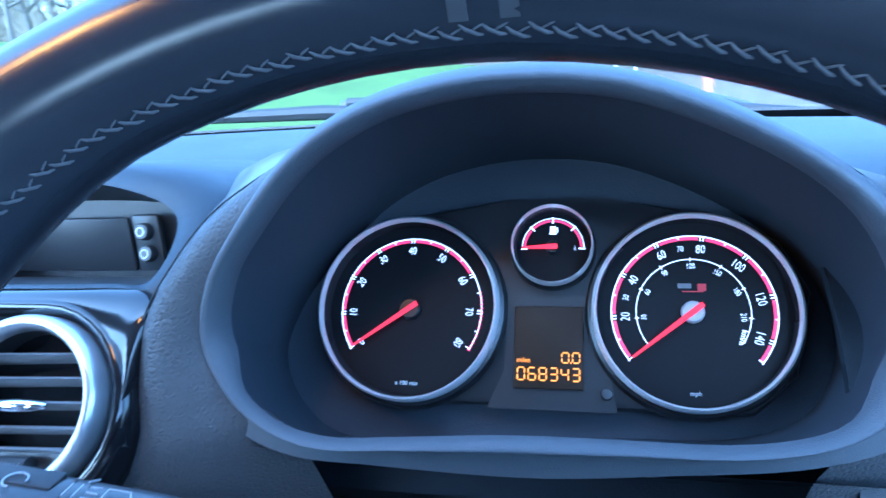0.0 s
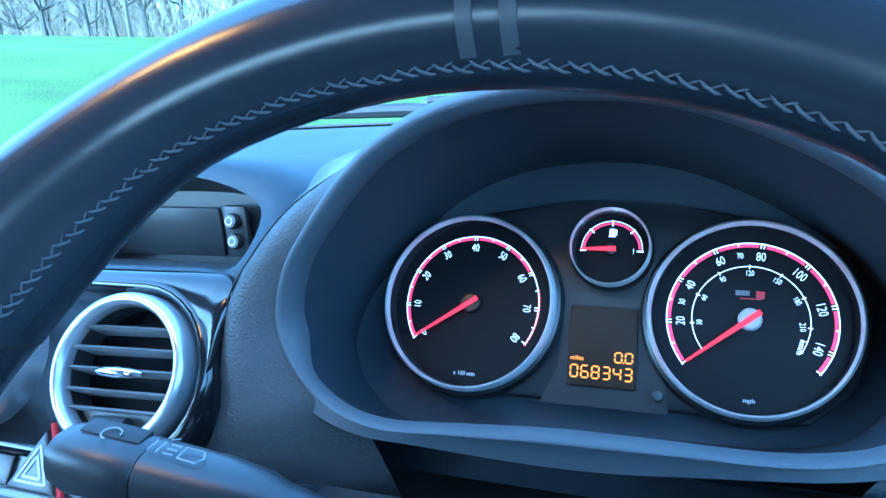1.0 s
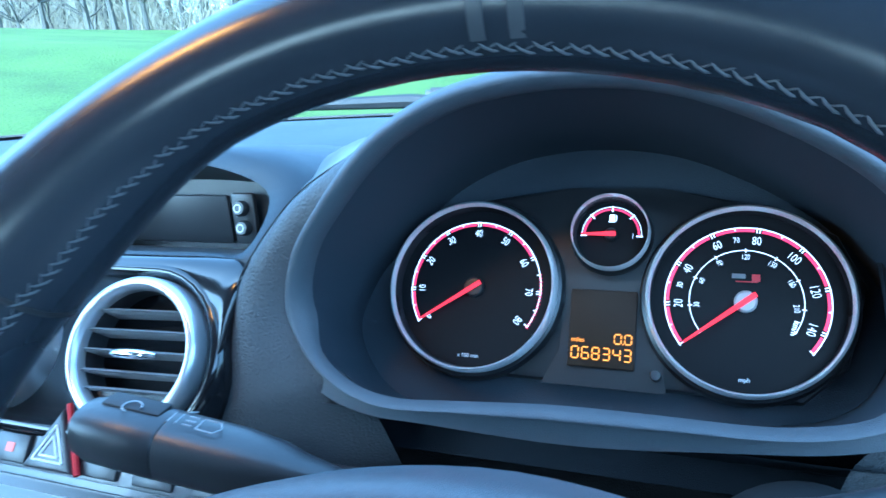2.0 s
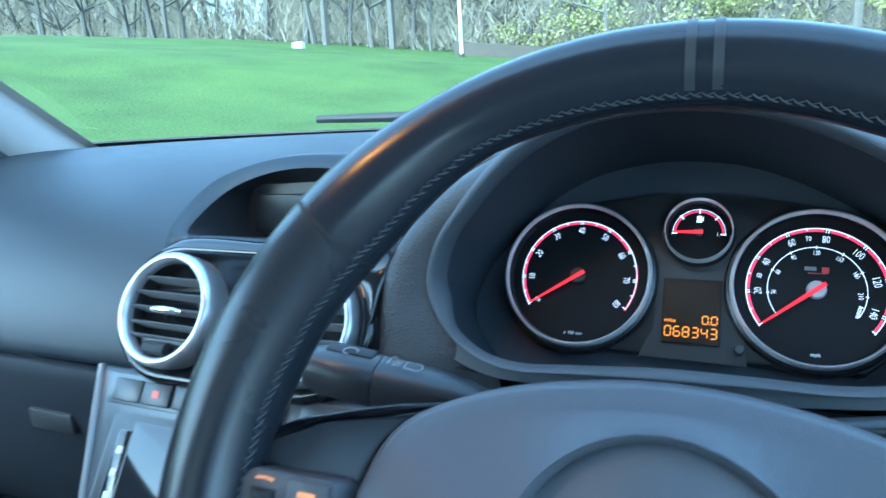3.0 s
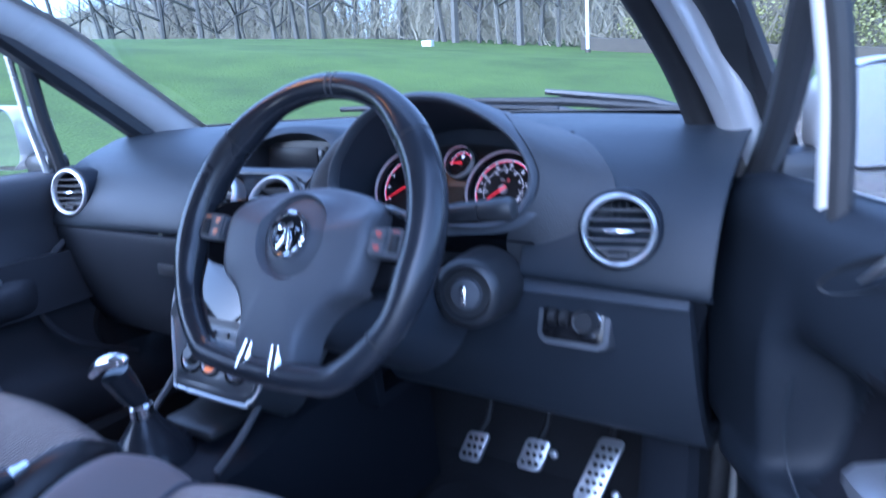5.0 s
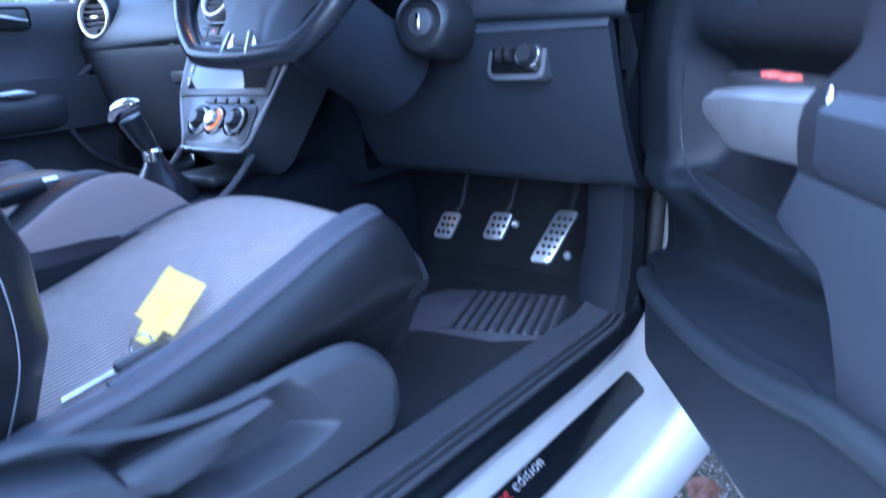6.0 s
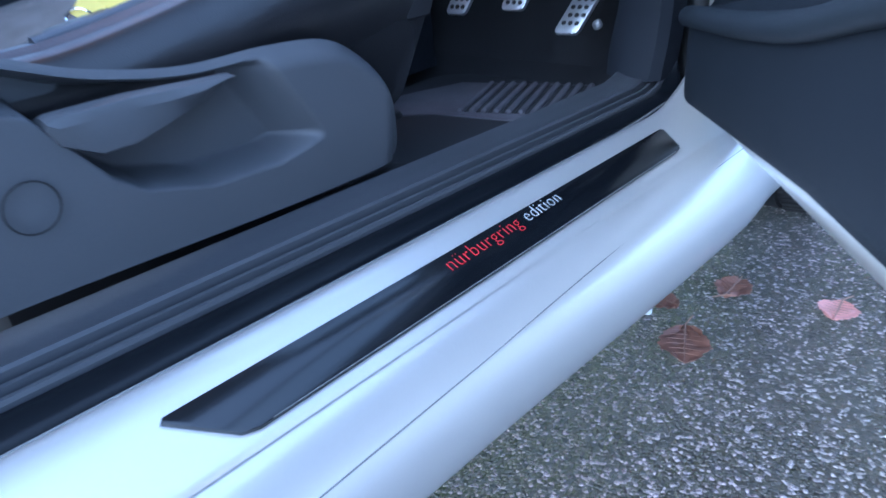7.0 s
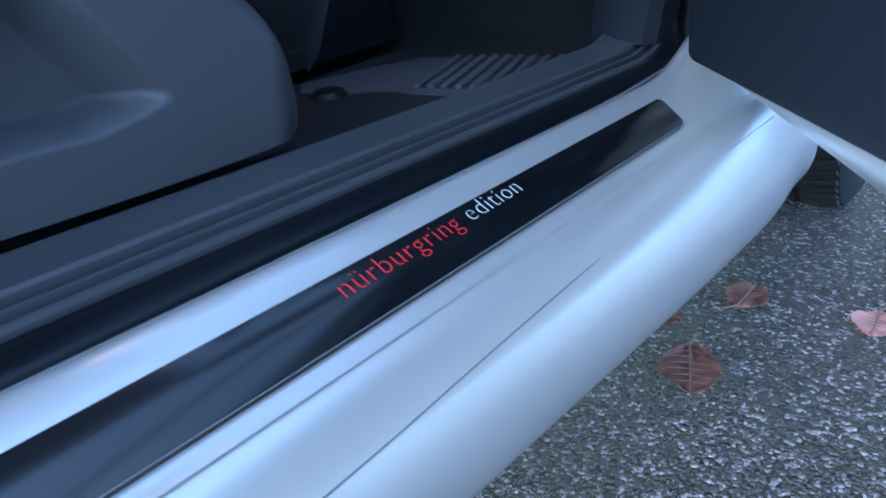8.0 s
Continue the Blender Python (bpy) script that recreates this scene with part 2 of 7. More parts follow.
M = {
    "dash": leather_grain("dash_plastic", (0.017, 0.021, 0.027), 0.44, 900, 0.20, 0.30),
    # the lower dash plastic made lighter: daylight from the open door is in the colour
    "knee": leather_grain("lower_dash_plastic_lit", (0.028, 0.033, 0.042), 0.52, 900, 0.22, 0.3),
    "dash_low": leather_grain("dash_plastic_lower", (0.012, 0.014, 0.019), 0.55, 900, 0.22, 0.22),
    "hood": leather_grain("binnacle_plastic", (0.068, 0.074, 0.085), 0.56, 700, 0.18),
    "hood_inside": leather_grain("hood_inside_shaded", (0.034, 0.039, 0.049), 0.68, 700, 0.15, 0.2),
    "cheek": leather_grain("cheek_plastic", (0.050, 0.052, 0.056), 0.50, 330, 0.55),
    "stack": material("stack_satin", (0.042, 0.046, 0.053), 0.32, rough_vary=0.05, spec=0.5, coat=0.15, vary=0.08),
    "dome_lens": glow("courtesy_lens", (1.0, 0.33, 0.04), 8.0),
    "sill_plastic": leather_grain("sill_plastic", (0.060, 0.063, 0.071), 0.34, 900, 0.20),
    "trim": leather_grain("grey_plastic", (0.082, 0.085, 0.093), 0.44, 900, 0.20),
    "pod_glass": material("dull_display", (0.018, 0.019, 0.021), 0.32, spec=0.2),
    "seat_side": material("seat_side_cloth", (0.016, 0.016, 0.019), 0.8, grain=0.4, grain_size=600),
    "door_panel": leather_grain("door_plastic", (0.011, 0.0138, 0.0190), 0.50, 900, 0.22, 0.22),
    "armrest": leather_grain("armrest_vinyl", (0.022, 0.026, 0.035), 0.42, 900, 0.2, 0.4),
    "door_far": leather_grain("passenger_door_plastic", (0.040, 0.042, 0.048), 0.55, 900, 0.22),
    "insert": material("door_insert_cloth", (0.007, 0.008, 0.012), 0.85, grain=0.5, grain_size=600, spec=0.2),
    "slat": material("vent_slat_grey", (0.17, 0.17, 0.175), 0.45),
    "smooth": material("black_plastic", (0.022, 0.023, 0.025), 0.38, grain=0.08),
    "pad": leather_grain("airbag_cover", (0.088, 0.092, 0.103), 0.38, 1000, 0.22),
    "piano": material("gloss_black", (0.006, 0.006, 0.007), 0.13, rough_vary=0.03, coat=0.1, vary=0.1),
    "spoke": material("spoke_black", (0.004, 0.004, 0.005), 0.20, rough_vary=0.04, spec=0.22, vary=0.1),
    "seal": material("seal_rubber", (0.004, 0.005, 0.007), 0.36, spec=0.3, vary=0.2, grain=0.08, grain_size=500),
    "plate": material("plate_gloss", (0.005, 0.006, 0.008), 0.18, rough_vary=0.03, spec=0.7, vary=0.1),
    "satin": material("satin_silver", (0.52, 0.53, 0.54), 0.30, metal=0.8, vary=0.06, grain=0.03, grain_size=900),
    "ringsilver": material("gauge_ring_silver", (0.72, 0.72, 0.73), 0.30, metal=0.55, vary=0.05),
    "chrome": material("chrome", (0.82, 0.83, 0.85), 0.08, metal=1.0, vary=0.05, rough_vary=0.04),
    "grip": material("grip_silver", (0.32, 0.33, 0.35), 0.32, metal=0.75, vary=0.25, vary_size=30, grain=0.15, grain_size=500),
    "alu": material("brushed_aluminium", (0.62, 0.63, 0.65), 0.34, metal=0.9, vary=0.1, grain=0.1, grain_size=600),
    "rubber": material("rubber", (0.011, 0.011, 0.012), 0.66, grain=0.15, grain_size=500),
    "leather": leather_grain("wheel_leather", (0.018, 0.020, 0.025), 0.25, 620, 0.010, 0.5),
    "thread": material("grey_thread", (0.070, 0.071, 0.075), 0.8, vary=0.3, grain_size=900),
    "stripe": material("grey_leather_stripe", (0.044, 0.045, 0.047), 0.38),
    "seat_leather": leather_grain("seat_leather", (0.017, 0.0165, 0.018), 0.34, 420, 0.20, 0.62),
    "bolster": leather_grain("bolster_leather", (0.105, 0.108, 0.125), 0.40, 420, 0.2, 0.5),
    "cloth": ribbed_fabric("seat_cloth", (0.62, 0.545, 0.495), (0.035, 0.030, 0.027), 0.38 / 60),
    "cloth_plain": material("seat_cloth_plain", (0.24, 0.205, 0.20), 0.88, grain=0.5, grain_size=700, sheen=0.2),
    "piping": material("white_piping", (0.30, 0.30, 0.31), 0.55),
    "carpet": material("carpet", (0.018, 0.018, 0.02), 0.95, grain=1.0, grain_size=500, vary=0.35),
    "mat": material("floor_mat", (0.03, 0.03, 0.033), 0.9, grain=0.8, grain_size=420, vary=0.35),
    "matpad": material("worn_heel_pad", (0.105, 0.100, 0.112), 0.75, grain=0.7, grain_size=260, vary=0.5, vary_size=22),
    "paint": material("silver_paint", (0.61, 0.605, 0.59), 0.32, metal=0.55, vary=0.05, rough_vary=0.04, coat=0.5),
    "gauge": material("gauge_black", (0.005, 0.005, 0.006), 0.5, vary=0.1, spec=0.12),
    "gauge_rim": material("gauge_rim_black", (0.018, 0.016, 0.018), 0.28),
    "cluster": material("cluster_black", (0.010, 0.010, 0.011), 0.35, vary=0.1),
    "lcd": material("lcd_glass", (0.020, 0.013, 0.008), 0.45, spec=0.1),
    "screen": material("screen_glass", (0.014, 0.014, 0.016), 0.06, rough_vary=0.02, spec=0.5),
    "hub_grey": material("hub_grey", (0.30, 0.30, 0.31), 0.45),
    "gap": material("panel_gap_grey", (0.16, 0.165, 0.17), 0.6),
    "woods": material("distant_woods", (0.088, 0.086, 0.072), 0.95, vary=0.40, vary_size=0.35, grain_size=2.5),
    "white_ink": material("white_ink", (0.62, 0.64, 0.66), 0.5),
    "faint_ink": material("faint_ink", (0.26, 0.27, 0.28), 0.5),
    # printed red, with a faint glow added to lift it; not a lit sign
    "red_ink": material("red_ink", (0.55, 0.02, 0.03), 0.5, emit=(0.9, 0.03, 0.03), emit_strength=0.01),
    "red_badge": material("red_badge", (0.30, 0.012, 0.02), 0.4),
    "grey_badge": material("grey_badge", (0.12, 0.12, 0.13), 0.4),
    "lit_white": glow("lit_white", (1.0, 0.90, 0.93), 0.19),
    "lit_red": glow("lit_red", (1.0, 0.03, 0.10), 0.125),
    "needle": glow("needle_red", (1.0, 0.02, 0.035), 0.135),
    "amber": glow("amber_segment", (1.0, 0.26, 0.005), 0.165),
    "lit_orange": glow("lit_orange", (1.0, 0.24, 0.03), 0.12),
    "icon_amber": glow("icon_amber", (1.0, 0.35, 0.12), 0.09),
    "icon_red": glow("icon_red", (1.0, 0.18, 0.13), 0.045),
    "glass": pane("window_glass", (0.95, 0.97, 0.96), 0.22),
    "mirror": material("mirror_glass", (0.92, 0.93, 0.94), 0.02, metal=1.0, vary=0.02, rough_vary=0.0),
    "lining": material("grey_lining", (0.68, 0.68, 0.68), 0.9, grain=0.4, grain_size=700),
    "pillar": material("pillar_cloth", (0.42, 0.40, 0.37), 0.85, grain=0.4, grain_size=700),
    "tag": material("yellow_tag", (0.95, 0.72, 0.15), 0.55, grain=0.2, grain_size=150),
    # the palest asphalt chips also paint in glints of sky on the wet stones
    "asphalt": speckled("asphalt", (0.012, 0.009, 0.009), (0.64, 0.52, 0.54), 200, 0.15, 1.0, 0.014, 0.3, 0.76, 1.0),
    "dirt": speckled("gravel_verge", (0.22, 0.15, 0.065), (0.44, 0.33, 0.16), 40, 0.9, 0.6, 0.01, 0.3),
    "turf": turf("grass_turf"),
    "bark": material("bark", (0.058, 0.056, 0.048), 0.9, vary=0.4, vary_size=3, grain=0.8, grain_size=30, random=0.5),
    "twig": material("twigs", (0.095, 0.088, 0.074), 0.9, vary=0.4, vary_size=1.2, random=0.3),
    "scrub": material("scrub", (0.13, 0.12, 0.085), 0.9, vary=0.45, vary_size=0.6),
    "yellow_leaf": material("yellow_leaves", (0.15, 0.155, 0.05), 0.7, vary=0.4, vary_size=0.8),
    "wall_stone": material("field_wall", (0.034, 0.030, 0.022), 0.9, vary=0.5, vary_size=2.5, grain=0.6, grain_size=40, random=0.3),
    "white_paint": material("white_paint", (0.55, 0.56, 0.56), 0.5),
    "pale_box": material("pale_blue_box", (0.12, 0.16, 0.18), 0.5),
    "cone": material("orange_cone", (0.75, 0.14, 0.03), 0.5),
    "deadleaf": material("dead_leaf", (0.13, 0.058, 0.036), 0.5, vary=0.6, vary_size=45, grain=0.6, grain_size=120, random=0.35),
    "pinkleaf": material("faded_leaf", (0.42, 0.19, 0.16), 0.55, vary=0.4, vary_size=45, grain=0.6, grain_size=120),
    "vein": material("leaf_vein", (0.19, 0.105, 0.07), 0.6),
    "stone": material("white_pebble", (0.55, 0.55, 0.53), 0.6),
}


# ---- mesh helpers ----
def finish(bm, name, mat, sharp=35):
    bmesh.ops.recalc_face_normals(bm, faces=bm.faces)
    me = bpy.data.meshes.new(name)
    bm.to_mesh(me)
    bm.free()
    me.materials.append(mat)
    me.shade_smooth()
    me.set_sharp_from_angle(angle=radians(sharp))
    return me


def part(name, bm, mat, parent, label="", m=None, sharp=35):
    ob = new(name, finish(bm, name, mat, sharp))
    ob.parent = parent
    if m is not None:
        ob.matrix_basis = m
    if label:
        ob["label"] = label
    return ob


def share(name, ob, parent, m, label=""):
    """Another piece on the mesh of ob."""
    o = new(name, ob.data)
    o.parent = parent
    o.matrix_basis = m
    if label:
        o["label"] = label
    return o


def thing(name, label, category, m=None, group="", kind=""):
    ob = new(name)
    ob.empty_display_size = 0.05
    if m is not None:
        ob.matrix_basis = m
    return tagged(ob, label, category, group, kind)


def structure(name, bm, mat, label, category="", m=None, sharp=35):
    ob = new(name, finish(bm, name, mat, sharp))
    if m is not None:
        ob.matrix_basis = m
    return tagged(ob, label, category or name.split("_")[0], kind="structure")


def curve_pts(pts, n=8, closed=False):
    """A smooth curve through the points (Catmull-Rom), with n steps a span."""
    P = [Vector(p) for p in pts]
    out = []
    count = len(P) if closed else len(P) - 1
    for i in range(count):
        if closed:
            a, b, c, d = P[i - 1], P[i], P[(i + 1) % len(P)], P[(i + 2) % len(P)]
        else:
            a, b, c, d = P[max(i - 1, 0)], P[i], P[i + 1], P[min(i + 2, len(P) - 1)]
        for k in range(n):
            t = k / n
            out.append(0.5 * (2 * b + (c - a) * t + (2 * a - 5 * b + 4 * c - d) * t * t + (3 * b - a - 3 * c + d) * t ** 3))
    if not closed:
        out.append(P[-1].copy())
    return out


def loft(loops, closed=True, caps=(False, False), wrap=False, bm=None):
    """Skin a list of loops of equal length; closed: the loops close on themselves; wrap: the last joins the first."""
    bm = bm or bmesh.new()
    rows = [[bm.verts.new(p) for p in loop] for loop in loops]
    n = len(rows[0])
    pairs = list(zip(rows, rows[1:])) + ([(rows[-1], rows[0])] if wrap else [])
    for a, b in pairs:
        for i in range(n if closed else n - 1):
            j = (i + 1) % n
            bm.faces.new((a[i], a[j], b[j], b[i]))
    if caps[0]:
        bm.faces.new(rows[0])
    if caps[1]:
        bm.faces.new(rows[-1])
    return bm


def thicken(bm, t):
    """Give a sheet a thickness t along its normals."""
    bmesh.ops.recalc_face_normals(bm, faces=bm.faces)
    bmesh.ops.solidify(bm, geom=list(bm.faces), thickness=t)
    return bm


def tube(pts, radius, seg=8, closed=False, caps=True, bm=None, flat=1.0, up=None):
    """A round bar along points; radius: a number or a list; flat squeezes the section along up."""
    P = [Vector(p) for p in pts]
    loops = []
    prev = None
    for i, p in enumerate(P):
        a = P[i - 1] if (closed or i > 0) else P[i]
        b = P[(i + 1) % len(P)] if (closed or i < len(P) - 1) else P[i]
        t = (b - a).normalized()
        ref = Vector(up) if up is not None else prev
        if ref is None:
            ref = Vector((0, 0, 1)) if abs(t.z) < 0.9 else Vector((1, 0, 0))
        u = (ref - t * ref.dot(t)).normalized()
        prev = u
        v = t.cross(u)
        r = radius[i] if isinstance(radius, (list, tuple)) else radius
        loops.append([p + u * (math.cos(k) * r * flat) + v * (math.sin(k) * r) for k in [2 * math.pi * j / seg for j in range(seg)]])
    return loft(loops, True, (caps and not closed, caps and not closed), closed, bm)


def lathe(profile, seg=40, arc=2 * math.pi, bm=None):
    """Turn (radius, height) pairs about local z."""
    full = abs(arc - 2 * math.pi) < 1e-6
    n = seg if full else seg + 1
    bm = bm or bmesh.new()
    rows = []
    for r, h in profile:
        if r < 1e-6:
            rows.append([bm.verts.new((0, 0, h))])
        else:
            rows.append([bm.verts.new((r * math.cos(arc * i / seg), r * math.sin(arc * i / seg), h)) for i in range(n)])
    for a, b in zip(rows, rows[1:]):
        for i in range(seg):
            j = (i + 1) % n if full else i + 1
            if len(a) == 1 and len(b) == 1:
                continue
            if len(a) == 1:
                bm.faces.new((a[0], b[i], b[j]))
            elif len(b) == 1:
                bm.faces.new((a[i], a[j], b[0]))
            else:
                bm.faces.new((a[i], a[j], b[j], b[i]))
    return bm


def rbox(sx, sy, sz, bevel=0.004, seg=2, at=(0, 0, 0), bm=None):
    own = bmesh.new()
    bmesh.ops.create_cube(own, size=1.0, matrix=Matrix.Translation(at) @ Matrix.Diagonal((sx, sy, sz, 1)))
    if bevel:
        bmesh.ops.bevel(own, geom=list(own.edges), offset=bevel, segments=seg, affect="EDGES", profile=0.5)
    if bm is None:
        return own
    return merge(bm, own)


def merge(bm, other, m=None):
    if m is not None:
        bmesh.ops.transform(other, matrix=m, verts=other.verts)
    me = bpy.data.meshes.new("tmp")
    other.to_mesh(me)
    other.free()
    bm.from_mesh(me)
    bpy.data.meshes.remove(me)
    return bm


def prism(outline, h0, h1, bevel=0.0, seg=2):
    """Extrude a flat outline (x, y) from height h0 to h1, and round its top edge."""
    bm = bmesh.new()
    top = [bm.verts.new((p[0], p[1], h1)) for p in outline]
    bot = [bm.verts.new((p[0], p[1], h0)) for p in outline]
    f = bm.faces.new(top)
    bm.faces.new(bot[::-1])
    n = len(top)
    for i in range(n):
        bm.faces.new((top[i], bot[i], bot[(i + 1) % n], top[(i + 1) % n]))
    if bevel:
        bmesh.ops.bevel(bm, geom=list(f.edges), offset=bevel, segments=seg, affect="EDGES", profile=0.5)
    return bm


def rounded_rect(w, h, r, n=5, cx=0.0, cy=0.0):
    out = []
    for sx, sy, a0 in ((1, 1, 0), (-1, 1, 90), (-1, -1, 180), (1, -1, 270)):
        for k in range(n + 1):
            a = radians(a0 + 90 * k / n)
            out.append((cx + sx * (w / 2 - r) + r * math.cos(a), cy + sy * (h / 2 - r) + r * math.sin(a)))
    return out


def text_mesh(body, size, depth=0.0002, align="CENTER", thin=0.0, spacing=1.0):
    cu = bpy.data.curves.new("lettering", "FONT")
    cu.body, cu.size, cu.extrude, cu.align_x, cu.align_y = body, size, depth, align, "CENTER"
    cu.resolution_u = 3
    cu.offset, cu.space_character = -thin, spacing
    ob = bpy.data.objects.new("lettering", cu)
    me = bpy.data.meshes.new_from_object(ob)
    bpy.data.objects.remove(ob)
    bpy.data.curves.remove(cu)
    bm = bmesh.new()
    bm.from_mesh(me)
    bpy.data.meshes.remove(me)
    return bm


def smooth(t):
    t = min(1.0, max(0.0, t))
    return t * t * (3 - 2 * t)


# ---- outside: ground, bank, verge, trees ----
def bank_height(x, y):
    """The turf rises away from the verge and towards the passenger's side."""
    edge = -7.6 + 0.42 * y if y < 15 else -1.3 + 0.17 * (y - 15)
    d = max(0.0, edge - x + max(0.0, y - 13.5) * 0.9)
    top = min(3.7, max(0.12, 0.118 * (2.0 - x)))
    return top * smooth(d / 17.0) + 0.03 + 0.05 * noise.noise((x * 0.3, y * 0.3, 0))


def build_ground():
    bm = bmesh.new()
    bmesh.ops.create_grid(bm, x_segments=2, y_segments=2, size=2500)
    structure("ground", bm, M["asphalt"], "dark grey coarse asphalt car park surface, slightly damp", "asphalt")
    bm = bmesh.new()
    xs = [-300, -150, -90] + [-60 + 1.0 * i for i in range(66)]
    ys = [-40, -20, -10, -4] + [-2 + 1.0 * i for i in range(60)] + [90, 200, 400]
    grid = {}
    for i, x in enumerate(xs):
        for j, y in enumerate(ys):
            edge = -7.6 + 0.42 * y if y < 15 else -1.3 + 0.17 * (y - 15)
            if y < -2:
                edge = -8.4
            xx = min(x, edge) if x < 5 else x
            grid[i, j] = (xx, y, bank_height(xx, y) if xx < edge - 1e-6 else -0.01)
    verts = {k: bm.verts.new(p) for k, p in grid.items()}
    for i in range(len(xs) - 1):
        for j in range(len(ys) - 1):
            q = [verts[i, j], verts[i + 1, j], verts[i + 1, j + 1], verts[i, j + 1]]
            if grid[i, j][0] != grid[i + 1, j][0] or grid[i, j + 1][0] != grid[i + 1, j + 1][0]:
                bm.faces.new(q)
    bmesh.ops.remove_doubles(bm, verts=bm.verts, dist=0.001)
    structure("grass_bank", bm, M["turf"], "mown green grass bank rising beyond the car park", "grass", sharp=180)
    # gravel verge between turf and asphalt
    inner = [(-8.2, 2.0), (-5.9, 4.2), (-4.2, 6.2), (-1.85, 8.2), (-1.5, 10.4), (-1.05, 13.2), (-0.3, 15.9)]
    outer = [(-9.3, 2.0), (-7.6, 4.4), (-6.2, 6.6), (-5.2, 8.6), (-4.7, 11.0), (-3.3, 14.0), (-0.4, 16.1)]
    bm = loft([[(x, y, 0.006 + (0.0, 0.03, 0.06, 0.09)[k]) for x, y in row] for k, row in enumerate(
        [[(a[0] * (1 - t) + b[0] * t, a[1] * (1 - t) + b[1] * t) for a, b in zip(inner, outer)] for t in (0, 0.33, 0.66, 1)])], closed=False)
    structure("verge", bm, M["dirt"], "pale sandy gravel verge beside the grass", "verge")


def build_tree(seed, height, lean):
    """A bare winter tree: tapered trunk, limbs and fine twigs."""
    rnd = random.Random(seed)
    wood, twigs = bmesh.new(), bmesh.new()

    def grow(bm, p, d, length, r, level):
        pts, rad = [p.copy()], [r]
        steps = 4 if level < 2 else 2
        for k in range(steps):
            d = (d + Vector((rnd.uniform(-1, 1), rnd.uniform(-1, 1), rnd.uniform(-0.3, 0.8))) * 0.16).normalized()
            p = p + d * (length / steps)
            pts.append(p.copy())
            rad.append(r * (1 - 0.75 * (k + 1) / steps))
        tube(pts, rad, 6 if level == 0 else 4 if level == 1 else 3, caps=False, bm=bm)
        if level < 3:
            for c in range((9, 6, 5)[level]):
                k = rnd.randint(1, steps)
                a = rnd.uniform(0, 2 * math.pi)
                side = Vector((math.cos(a), math.sin(a), rnd.uniform(0.25, 1.1))).normalized()
                grow(twigs if level >= 1 else wood, pts[k], side, length * rnd.uniform(0.3, 0.5), rad[k] * 0.6 + 0.004, level + 1)

    grow(wood, Vector((0, 0, -0.3)), Vector((lean, 0, 1)).normalized(), height, height * 0.017, 0)
    t = thing("tree", "bare winter tree with a slim grey-brown trunk behind the bank", "tree", group="trees behind the bank")
    part("trunk", wood, M["bark"], t)
    part("crown", twigs, M["twig"], t)
    return t


